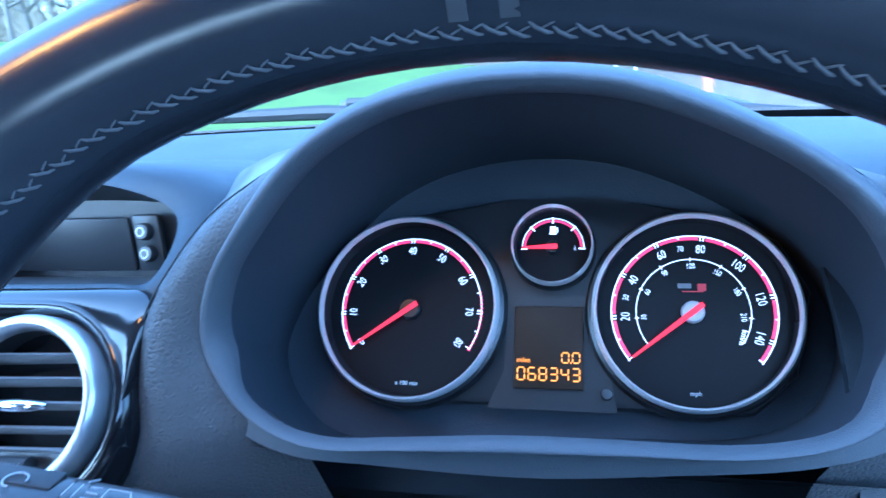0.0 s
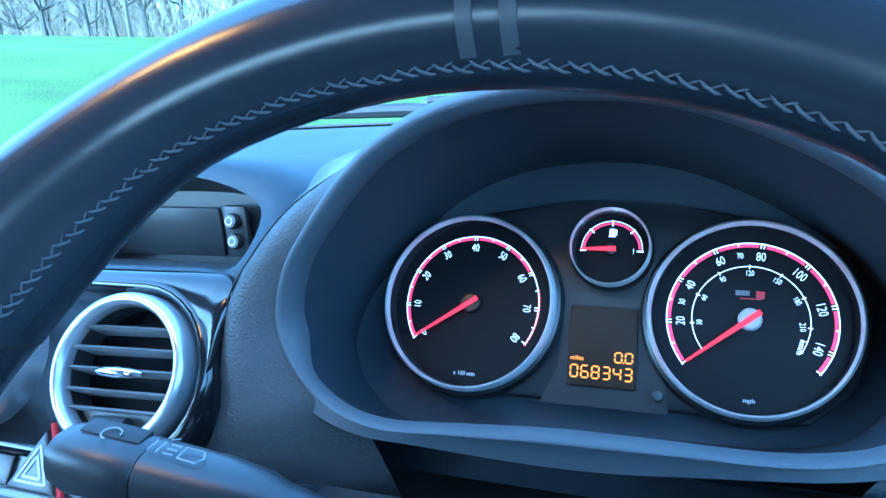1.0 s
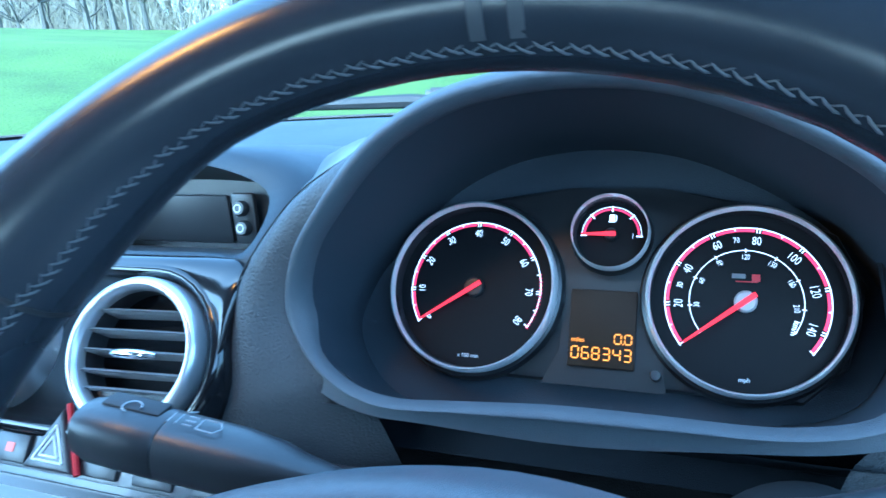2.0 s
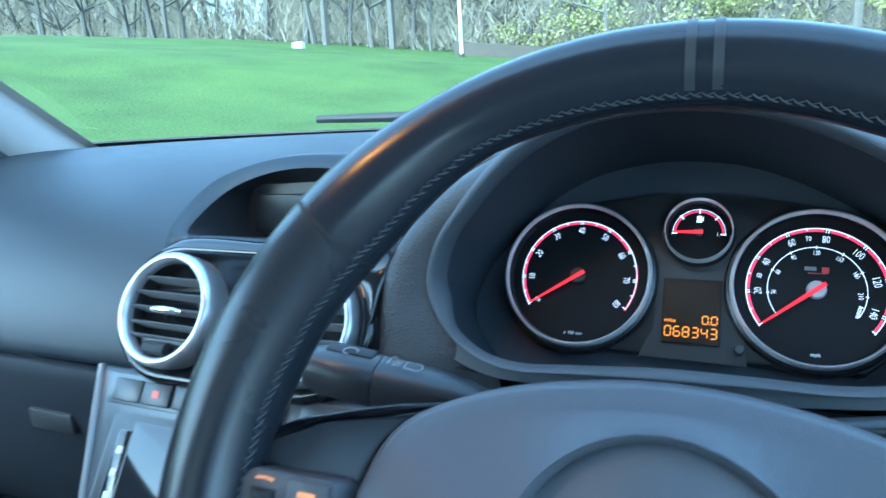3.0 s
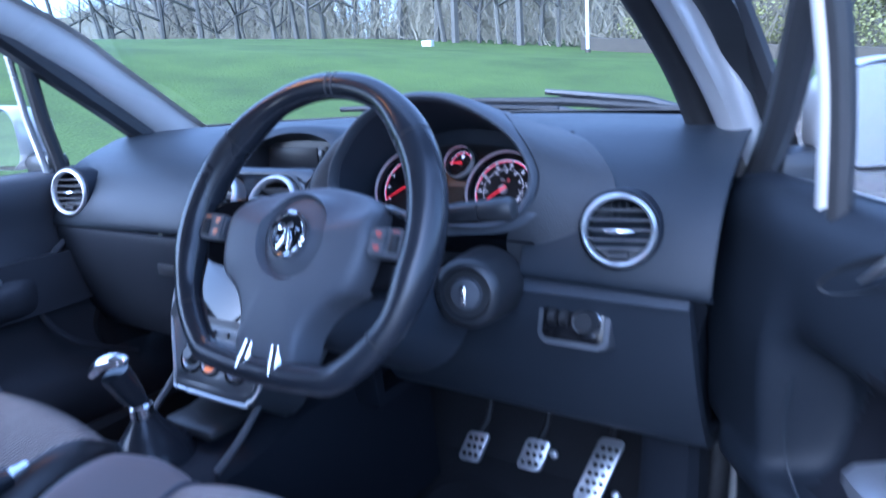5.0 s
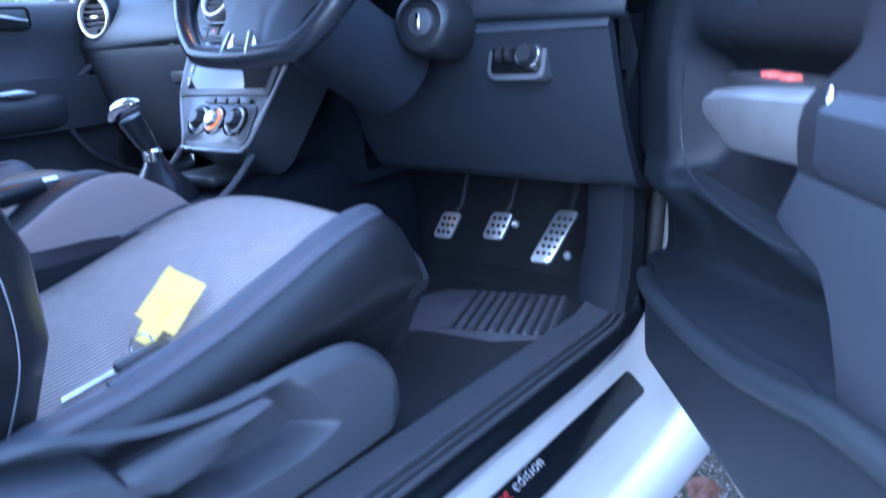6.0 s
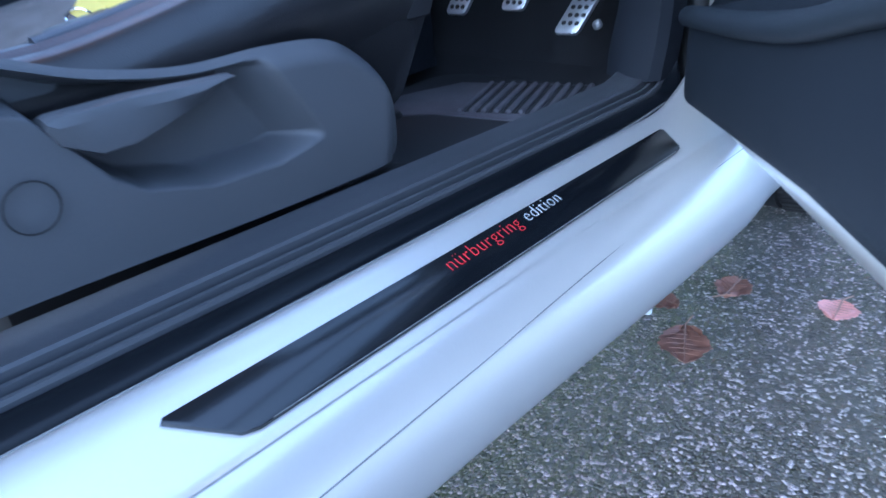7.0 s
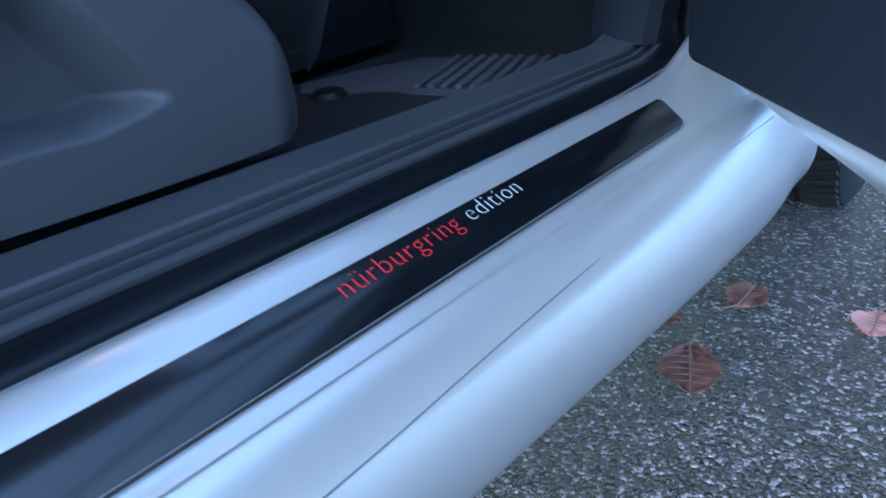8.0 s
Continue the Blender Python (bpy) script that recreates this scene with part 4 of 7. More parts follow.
def needle(g, length, a, back, z, hub, hub_mat="cluster"):
    bm = loft([[(x, -w, z), (x, w, z), (x, 0, z + 0.0012)] for x, w in ((-back, 0.0016), (0, 0.0016), (length, 0.0007))], True, (True, True))
    part("needle", bm, M["needle"], g, "glowing red needle", pose(0, 0, 0, 0, 0, a))
    part("hub", lathe([(0, 0.0042), (hub * 0.85, 0.004), (hub, 0.003), (hub * 1.02, 0.0)], 28), M[hub_mat], g)


def build_cluster():
    c = thing("instrument_cluster", "lit instrument cluster with rev counter, fuel gauge and speedometer", "instrument cluster", pose(0.365, 0.34, 0.968, 60, 0, 0))
    # black backing with a brow shape
    brow = [(-0.118, -0.060), (-0.142, -0.038), (-0.153, 0.01), (-0.138, 0.040), (-0.09, 0.060), (-0.03, 0.068), (0.03, 0.068), (0.09, 0.058), (0.128, 0.040), (0.143, 0.01), (0.133, -0.038), (0.110, -0.060)]
    part("backing", prism(brow, -0.03, -0.002, 0.004), M["cluster"], c)
    # rev counter
    t = gauge(c, "rev_counter", (-0.0900, -0.0035, 0), 0.0572, 0.0475, "black rev counter with red scale")
    ang = lambda v: 215 - 31.0 * v / 10
    part("scale_line", arc_strip(0.0452, 0.0458, ang(0), ang(80), 0.0006), M["lit_white"], t)
    for k in range(8):
        if k < 6:
            part("scale_band", arc_strip(0.0431, 0.0447, ang(10 * k + 0.9), ang(10 * k + 9.1), 0.0006, 10), M["lit_red"], t)
    for k in range(16):
        part("red_mark", ticks([ang(65 + k)], 0.0447, 0.0466, 0.00035, 0.0008), M["lit_red"], t)
    for k in range(9):
        for o in ((0.8,) if k == 0 else (-0.8,) if k == 8 else (-0.8, 0.8)):
            part("mark", ticks([ang(10 * k + o * 0.45)], 0.0427, 0.0460, 0.00028, 0.0008), M["lit_white"], t)
    for k in range(8):
        part("mark", ticks([ang(10 * k + 5)], 0.0436, 0.0458, 0.0003, 0.0008), M["lit_white"], t)
    numerals(t, [(str(10 * k), 0.0375, ang(10 * k), {0: 50, 1: 90, 2: 52, 3: 26, 4: 0, 5: -30, 6: -58, 7: -88, 8: -125}[k], 1.0) for k in range(9)], 0.0074)
    part("lettering", text_mesh("x 100 min", 0.0036), M["white_ink"], t, m=pose(0, -0.046, 0.0006))
    needle(t, 0.0435, ang(0.2), 0.006, 0.0046, 0.0066)
    # fuel gauge
    f = gauge(c, "fuel_gauge", (-0.0015, 0.0355, 0), 0.0245, 0.0198, "small black fuel gauge")
    part("scale_line", arc_strip(0.0186, 0.0190, 182, -2, 0.0006), M["lit_white"], f)
    for k in range(4):
        part("scale_band", arc_strip(0.0166, 0.0178, 180 - 46 * k, 180 - 46 * k - 40, 0.0006, 10), M["lit_red"], f)
    for k in range(5):
        part("mark", ticks([182 - 46 * k], 0.0155, 0.0195, 0.0004, 0.0008), M["lit_white"], f)
    icon = bmesh.new()
    rbox(0.0032, 0.0042, 0.0002, 0, at=(0, 0, 0), bm=icon)
    rbox(0.0042, 0.0007, 0.0002, 0, at=(0, -0.0026, 0), bm=icon)
    rbox(0.0006, 0.0036, 0.0002, 0, at=(0.0026, -0.0002, 0), bm=icon)
    part("pump_icon", icon, M["lit_white"], f, m=pose(0, 0.0115, 0.0008))
    numerals(f, [("1", 0.0135, -3, 0, 1.0)], 0.0055)
    needle(f, 0.0185, 182, 0.003, 0.0046, 0.0042)
    # speedometer
    s = gauge(c, "speedometer", (0.0785, -0.0035, 0), 0.0565, 0.0475, "black speedometer with red scale")
    va = lambda v: 219 - 1.72 * v
    part("scale_line", arc_strip(0.0452, 0.0458, va(0), va(150), 0.0006, 60), M["lit_white"], s)
    for k in range(8):
        lo, hi = 20 * k + 1.6, min(20 * k + 18.4, 149)
        part("scale_band", arc_strip(0.0431, 0.0447, va(lo), va(hi), 0.0006, 10), M["lit_red"], s)
    for v in [20 * k for k in range(8)] + [150]:
        for o in ((0.8,) if v == 0 else (-0.8,) if v == 150 else (-0.8, 0.8)):
            part("mark", ticks([va(v + o * 0.8)], 0.0427, 0.0460, 0.00028, 0.0008), M["lit_white"], s)
    for k in range(7):
        part("mark", ticks([va(20 * k + 10)], 0.0436, 0.0458, 0.0003, 0.0008), M["lit_white"], s)
    numerals(s, [(str(v), 0.0375, va(v), tr, 1.0) for v, tr in ((20, 90), (40, 62), (60, 22), (80, -3), (100, -38), (120, -75), (140, -105))], 0.0074)
    numerals(s, [(str(v), 0.0378, va(v), tr, 0.7) for v, tr in ((30, 76), (70, 8))], 0.0074)
    ka = lambda v: 219 - 1.72 * v / 1.609
    part("inner_scale", arc_strip(0.0312, 0.0316, ka(0), ka(235), 0.0006, 60), M["lit_white"], s)
    for k in range(8):
        part("mark", ticks([ka(30 * k)], 0.0300, 0.0325, 0.00025, 0.0008), M["lit_white"], s)
    numerals(s, [(str(v), 0.0272, ka(v), tr, 0.62) for v, tr in ((30, 92), (60, 60), (90, 25), (120, 0), (150, -28), (180, -55), (210, -85))], 0.0074)
    part("lettering", text_mesh("km/h", 0.0044, 0.0001), M["lit_white"], s, m=pose(0.0262, -0.014, 0.0009, 0, 0, -106))
    part("lettering", text_mesh("mph", 0.0036), M["white_ink"], s, m=pose(0, -0.046, 0.0006))
    badge = bmesh.new()
    rbox(0.0075, 0.0028, 0.0002, 0, at=(-0.003, 0, 0), bm=badge)
    part("badge", badge, M["grey_badge"], s, "plain grey and red badge", m=pose(-0.001, 0.0155, 0.0006))
    part("badge", rbox(0.0045, 0.0042, 0.0002, 0), M["red_badge"], s, m=pose(0.0055, 0.0147, 0.0006))
    part("badge", rbox(0.012, 0.0006, 0.0002, 0), M["red_badge"], s, m=pose(0.0005, 0.0122, 0.0006))
    needle(s, 0.0435, va(0.4), 0.007, 0.0046, 0.0064, "hub_grey")
    # trip display
    disp = part("display", rbox(0.041, 0.049, 0.006, 0.001, at=(-0.0035, -0.0255, -0.001)), M["lcd"], c, "dark trip display with amber numerals")
    for k, ch in enumerate("068343"):
        part("digit", seven_segment(ch, 0.0042, 0.0072, 0.0064, 0.0008), M["amber"], disp, m=pose(-0.0215 + 0.0064 * k, -0.0450, 0.0024))
    for k in range(2):
        part("digit", seven_segment("0", 0.0040, 0.0058, 0.0062, 0.0008), M["amber"], disp, m=pose(0.0045 + 0.0062 * k, -0.0345, 0.0024))
    part("decimal_point", rbox(0.0008, 0.0008, 0.0003, 0), M["amber"], disp, m=pose(0.0097, -0.0345, 0.0024))
    part("lettering", text_mesh("miles", 0.0040, 0.0001, "LEFT"), M["amber"], disp, m=pose(-0.0222, -0.0335, 0.0024))
    pin = part("reset_pin", lathe([(0, 0.012), (0.0028, 0.0115), (0.0032, 0.010), (0.0032, -0.006)], 16), M["smooth"], c, "short black reset pin", m=pose(0.030, -0.052, 0))
    # panel around the display
    pn = prism([(-0.028, 0.008), (0.022, 0.006), (0.030, -0.02), (0.034, -0.052), (0.036, -0.062), (-0.04, -0.062), (-0.03, -0.04)], -0.004, -0.001, 0.0)
    part("panel", pn, M["cluster"], c)


def build_air_vent(at, tilt, turn, r, group, rim=True):
    v = thing("air_vent", "round air vent with a satin silver ring in the dashboard", "air vent", pose(*at, 90 - tilt, 0, turn), group)
    part("ring", lathe([(r * 0.80, -0.002), (r * 0.805, 0.003), (r * 0.835, 0.0075), (r * 0.885, 0.0090), (r * 0.94, 0.0075), (r * 0.97, 0.004), (r * 0.98, -0.004), (r * 0.98, -0.03)], 64), M["satin"], v, "broad satin silver ring", sharp=60)
    part("housing", lathe([(r * 0.805, 0.0), (r * 0.79, -0.045), (0, -0.05)], 40), M["smooth"], v, "black vent barrel")
    if rim:
        part("outer_rim", lathe([(r * 1.0, 0.003), (r * 1.045, 0.001), (r * 1.07, -0.008), (r * 1.07, -0.045)], 48), M["dash_low"], v)
    for i, h in enumerate((0.52, 0.26, 0.0, -0.26, -0.48)):
        half = r * 0.80 * math.sqrt(1 - h * h) * 0.98
        bm = loft([[(x, r * h + 0.0016, 0.0), (x, r * h + 0.0004, 0.003), (x, r * h - 0.0010, 0.0), (x, r * h - 0.004, -0.022), (x, r * h - 0.002, -0.022)] for x in (-half, half)], True, (True, True))
        part("slat", bm, M["slat"], v)
    for x in (-0.30, -0.1, 0.1, 0.30):
        part("fin", rbox(0.0016, r * 1.3, 0.014, 0.0004, at=(r * x, 0, -0.034)), M["smooth"], v)
    pts = [(-0.017, 0, 0.002), (-0.010, 0, 0.0045), (0, 0, 0.0055), (0.010, 0, 0.0045), (0.017, 0, 0.002)]
    part("knob", tube([(x, y - 0.001, z) for x, y, z in pts], [0.0018, 0.0032, 0.0036, 0.0032, 0.0018], 12), M["chrome"], v, "chrome slider")
    w = part("thumbwheel", tube([(-0.012, -r * 0.66, 0.001), (0.012, -r * 0.66, 0.001)], 0.006, 16), M["rubber"], v, "ribbed black thumbwheel")
    for k in range(-4, 5):
        part("rib", rbox(0.0007, 0.006, 0.0008, 0, at=(0.0025 * k, -r * 0.66, 0.0072)), M["trim"], w)
    part("ledge", prism([(r * 0.76 * math.cos(radians(a)), r * 0.76 * math.sin(radians(a))) for a in range(222, 319, 8)], -0.02, -0.004), M["smooth"], v)
    return v


VENTS = pose(0.0135, 0.229, 0.948, 60, 0, 0)   # plane of the two middle vents


def build_centre_stack():
    s = thing("centre_stack", "gloss black centre console stack with screen and heater knobs", "console")
    # gloss black fascia that wraps both middle vents
    def stadium(r, n=16):
        out = []
        for k in range(n + 1):
            t = radians(-90 + 180 * k / n)
            out.append((0.0665 + r * math.cos(t), r * math.sin(t)))
        for k in range(n + 1):
            t = radians(90 + 180 * k / n)
            out.append((-0.0665 + r * math.cos(t), r * math.sin(t)))
        return out

    loops = [[(x, y, z) for x, y in stadium(r)] for r, z in ((0.046, -0.016), (0.0505, -0.009), (0.0525, -0.0055), (0.0550, -0.0040), (0.0590, -0.0050), (0.0620, -0.0110), (0.064, -0.028), (0.062, -0.09))]
    part("fascia", loft(loops, True, (True, False)), M["piano"], s, "gloss black fascia round the vents", m=VENTS, sharp=70)
    # gloss bridge from the vents up to the pod and out to the instrument cowl
    crest = [(0.0, 0.058)] + [(0.0665 + 0.058 * math.cos(radians(t)), 0.058 * math.sin(radians(t))) for t in (90, 66, 45, 22, 0, -28, -55, -80)]
    crest = [VENTS @ Vector((x, y, -0.0055)) for x, y in crest]
    outer_ = [Vector(p) for p in [(0.0135, 0.277, 0.998), (0.08, 0.277, 0.999), (0.12, 0.277, 0.999), (0.139, 0.271, 0.997)] + CHEEK_SEAM[4:8] + [(0.09, 0.236, 0.872)]]
    hug = [VENTS @ Vector((0.0665 + 0.064 * math.cos(radians(t)), 0.064 * math.sin(radians(t)), -0.018)) for t in (66, 45, 22, 0, -28, -55, -80)]
    for side in (1, -1):
        if side < 0:
            outer_ = outer_[:2] + hug
        rows = []
        for f, up in ((0.0, 0.0), (0.15, 0.0015), (0.5, 0.003), (0.85, 0.002), (1.0, 0.0)):
            row = [a.lerp(b, f) + Vector((0, -up * 0.7, up * 0.7)) for a, b in zip(crest, outer_)]
            rows.append([(0.0135 + side * (p.x - 0.0135), p.y, p.z) for p in curve_pts(row, 5)])
        part("bridge", loft(rows, closed=False), M["piano"], s, "gloss black surround that meets the cowl", sharp=80)
    # satin panel between the display pod and the seam of the cowl
    inner = [(0.148, 0.277, 1.002), (0.158, 0.300, 1.022), (0.158, 0.335, 1.038), (0.148, 0.38, 1.050), (0.13, 0.44, 1.046)]
    far = [(0.152, 0.264, 1.000), (0.180, 0.280, 1.038), (0.204, 0.298, 1.056), (0.234, 0.326, 1.073), (0.25, 0.42, 1.066)]
    rows = [[p.lerp(q, f) + Vector((0, 0, 0.004 * math.sin(math.pi * f))) for p, q in zip(curve_pts(inner, 6), curve_pts(far, 6))] for f in (0, 0.25, 0.5, 0.75, 1)]
    part("shoulder", loft(rows, closed=False), M["stack"], s, "satin shoulder beside the display pod", sharp=80)
    part("seam", tube(curve_pts([Vector(p) + Vector((-0.001, -0.0015, 0.001)) for p in CHEEK_SEAM[:8]], 6), 0.0006, 6), M["rubber"], s, "dark panel seam")
    # hooded display pod above
    def pod_loop(half):
        """Mirror the keyed half outline about the car's middle."""
        full = [(0.03 + x, y, z) for x, y, z in half] + [(0.03 - x, y, z) for x, y, z in half[::-1] if abs(x) > 1e-6]
        return curve_pts(full, 6, closed=True)

    lip = [(0.0, 0.283, 0.999), (0.07, 0.284, 0.9995), (0.103, 0.286, 1.002), (0.094, 0.333, 1.029), (0.05, 0.345, 1.046), (0.0, 0.348, 1.051)]
    mid = [(0.0, 0.276, 0.998), (0.08, 0.277, 0.999), (0.118, 0.280, 1.003), (0.112, 0.334, 1.037), (0.06, 0.353, 1.056), (0.0, 0.358, 1.061)]
    fall = [(0.0, 0.270, 0.990), (0.09, 0.272, 0.990), (0.128, 0.283, 0.990), (0.130, 0.350, 1.026), (0.08, 0.39, 1.053), (0.0, 0.40, 1.058)]
    outer = [(0.0, 0.272, 0.970), (0.10, 0.276, 0.965), (0.132, 0.292, 0.960), (0.138, 0.37, 1.006), (0.11, 0.46, 1.040), (0.0, 0.50, 1.044)]
    back = [(x * 0.96, 0.372 + 0.1 * (y - 0.34), 0.977 if y < 0.3 else z * 0.4 + 1.012 * 0.6 + 0.006) for x, y, z in lip]
    pod = part("display_pod", loft([pod_loop(k) for k in (outer, fall, mid, lip)], True), M["dash"], s, "hooded display pod", sharp=70)
    part("seam", tube([p + Vector((0, -0.0005, 0.0006)) for p in pod_loop(outer)], 0.0007, 6, closed=True), M["gap"], pod, "dark panel seam")
    part("recess", loft([pod_loop(k) for k in (lip, back)], True, (False, True)), M["smooth"], pod, "black display recess", sharp=60)
    part("display", rbox(0.122, 0.004, 0.040, 0.002, at=(0.004, 0.362, 1.003)), M["pod_glass"], pod, "blank grey display glass")
    part("bezel", rbox(0.022, 0.006, 0.042, 0.003, at=(0.079, 0.362, 1.004)), M["smooth"], pod)
    for z in (1.013, 0.997):
        part("button", lathe([(0, 0.006), (0.005, 0.006), (0.0062, 0.004), (0.0062, 0.0)], 20), M["smooth"], pod, "small round black button", m=pose(0.080, 0.358, z, 75))
        part("symbol", lathe([(0.0026, 0.0066), (0.0033, 0.0066)], 20), M["white_ink"], pod, m=pose(0.080, 0.3575, z, 75))
    # lower stack: sloping panel
    base = pose(0.04, 0.19, 0.858, 55, 0, 0)
    body = [(-0.170, 0.045), (0.150, 0.045), (0.150, -0.02), (0.140, -0.10), (0.124, -0.190), (0.112, -0.208), (0.095, -0.215), (-0.045, -0.215), (-0.062, -0.208), (-0.073, -0.190), (-0.132, -0.10), (-0.155, -0.02)]
    bm = prism(body, -0.10, 0.0, 0.006, 3)
    panel = part("panel", bm, M["stack"], s, "satin grey stack panel", m=base)
    edge = [(x * 0.985, y, 0.0) for x, y in body[1:] + body[:1]]
    part("edging", tube(curve_pts(edge, 4), 0.0032, 8), M["satin"], panel, "thin satin silver edging")
    bm = prism([(-0.150, 0.040), (0.140, 0.040), (0.138, 0.014), (-0.146, 0.014)], -0.01, 0.003, 0.001)
    part("button_strip", bm, M["stack"], panel)
    for i, x in enumerate((-0.124, -0.092, -0.057, 0.022, 0.066, 0.112)):
        part("button", rbox(0.031, 0.019, 0.004, 0.0015, at=(x, 0.026, 0.004)), M["smooth"], panel)
        if i in (1, 2, 4, 5):
            part("symbol", rbox(0.007, 0.006, 0.0003, 0, at=(x, 0.026, 0.0064)), M["icon_red"], panel)
    # hazard switch with triangles
    hz = part("hazard_switch", prism([(-0.022, -0.014), (0.022, -0.014), (0.0, 0.026)], 0.0, 0.008, 0.003), M["smooth"], panel, "triangular hazard switch with red edge", m=pose(-0.015, 0.030, 0.004))
    for k, sc in enumerate((0.60, 0.34)):
        tri = [(-0.022 * sc, -0.012 * sc - 0.001), (0.022 * sc, -0.012 * sc - 0.001), (0.0, 0.026 * sc - 0.001)]
        for p, q in zip(tri, tri[1:] + tri[:1]):
            part("symbol", tube([(*p, 0.0083), (*q, 0.0083)], 0.0008, 6), M["white_ink"], hz)
    part("edge", tube([(0.024, -0.014, 0.004), (0.001, 0.029, 0.004)], 0.0022, 8), M["red_badge"], hz)
    scr = part("screen_surround", prism(rounded_rect(0.262, 0.118, 0.006, cx=0.0, cy=-0.050), -0.01, 0.004, 0.002), M["smooth"], panel, "satin black screen surround")
    part("screen", prism(rounded_rect(0.222, 0.100, 0.002, cx=0.006, cy=-0.048), 0.0, 0.0052, 0.0005), M["screen"], scr, "glossy dark touch screen")
    part("key_strip", prism(rounded_rect(0.014, 0.084, 0.003, cx=-0.113, cy=-0.048), 0.0, 0.0050, 0.0005), M["piano"], scr, "gloss black key strip")
    for k in range(4):
        part("key", rbox(0.006, 0.006, 0.001, 0.0003, at=(-0.113, -0.022 - 0.018 * k, 0.0054)), M["white_ink"], scr)
    heat = part("heater_panel", prism(rounded_rect(0.176, 0.076, 0.012, cx=0.026, cy=-0.166), -0.01, 0.003, 0.002), M["stack"], panel, "satin grey heater control panel")
    for i, x in enumerate((-0.034, 0.012, 0.070)):
        big = 1.0 if i == 1 else 1.08
        well = part("knob_well", lathe([(0.0275 * big, 0.0), (0.027 * big, 0.003), (0.025 * big, 0.0036), (0.024 * big, 0.001)], 32), M["piano"], heat, "gloss black knob surround", m=pose(x, -0.160, 0.003))
        part("knob_ring", lathe([(0.024, 0.0), (0.024, 0.004), (0.0215, 0.006), (0.0195, 0.004), (0.0195, 0.0)], 32), M["satin"], heat, m=pose(x, -0.160, 0.003))
        part("knob", lathe([(0, 0.016), (0.011, 0.016), (0.0135, 0.013), (0.0165, 0.0)], 28), M["satin"] if i == 1 else M["smooth"], heat, m=pose(x, -0.160, 0.003))
        if i == 1:
            part("lit_arc", arc_strip(0.0135, 0.0215, -110, 70, 0.0072, 20), M["lit_orange"], heat, "glowing orange dial arc", m=pose(x, -0.160, 0.003))
    for k in range(4):
        part("button", rbox(0.028, 0.010, 0.004, 0.001, at=(-0.020 + 0.033 * k, -0.121, 0.004)), M["smooth"], heat)
    return s


DASH = build_dashboard()
build_binnacle(DASH)
build_cluster()
build_air_vent((0.080, 0.229, 0.948), 30, 4, 0.0508, "centre vents", False)
build_air_vent((-0.053, 0.229, 0.948), 30, -2, 0.0508, "centre vents", False)
build_air_vent((-0.590, 0.262, 0.939), 8, 12, 0.053, "outer vents")
build_air_vent((0.641, 0.260, 0.9365), 8, 10, 0.0468, "outer vents")
build_centre_stack()


# ---- steering wheel, column and stalks ----
def grip_swell(a):
    """How far the thumb grips stand out from the plain rim, by the angle over the wheel's middle line."""
    return 0.0052 * smooth((a + 30) / 20) * smooth((66 - a) / 26)


def wheel_path(n=96, r=0.1745):
    """Centre line of the rim: a circle with a flattened foot, drawn in a little at the thumb grips."""
    out = []
    for i in range(n):
        a = 2 * math.pi * i / n
        rr = r - 0.75 * grip_swell(math.degrees(math.asin(math.sin(a))))
        x, y = rr * math.cos(a), rr * math.sin(a)
        floor_y = -0.146
        if y < floor_y:
            y = floor_y - 0.25 * (floor_y - y)
        out.append(Vector((x, y + 0.005, -0.012)))
    return out


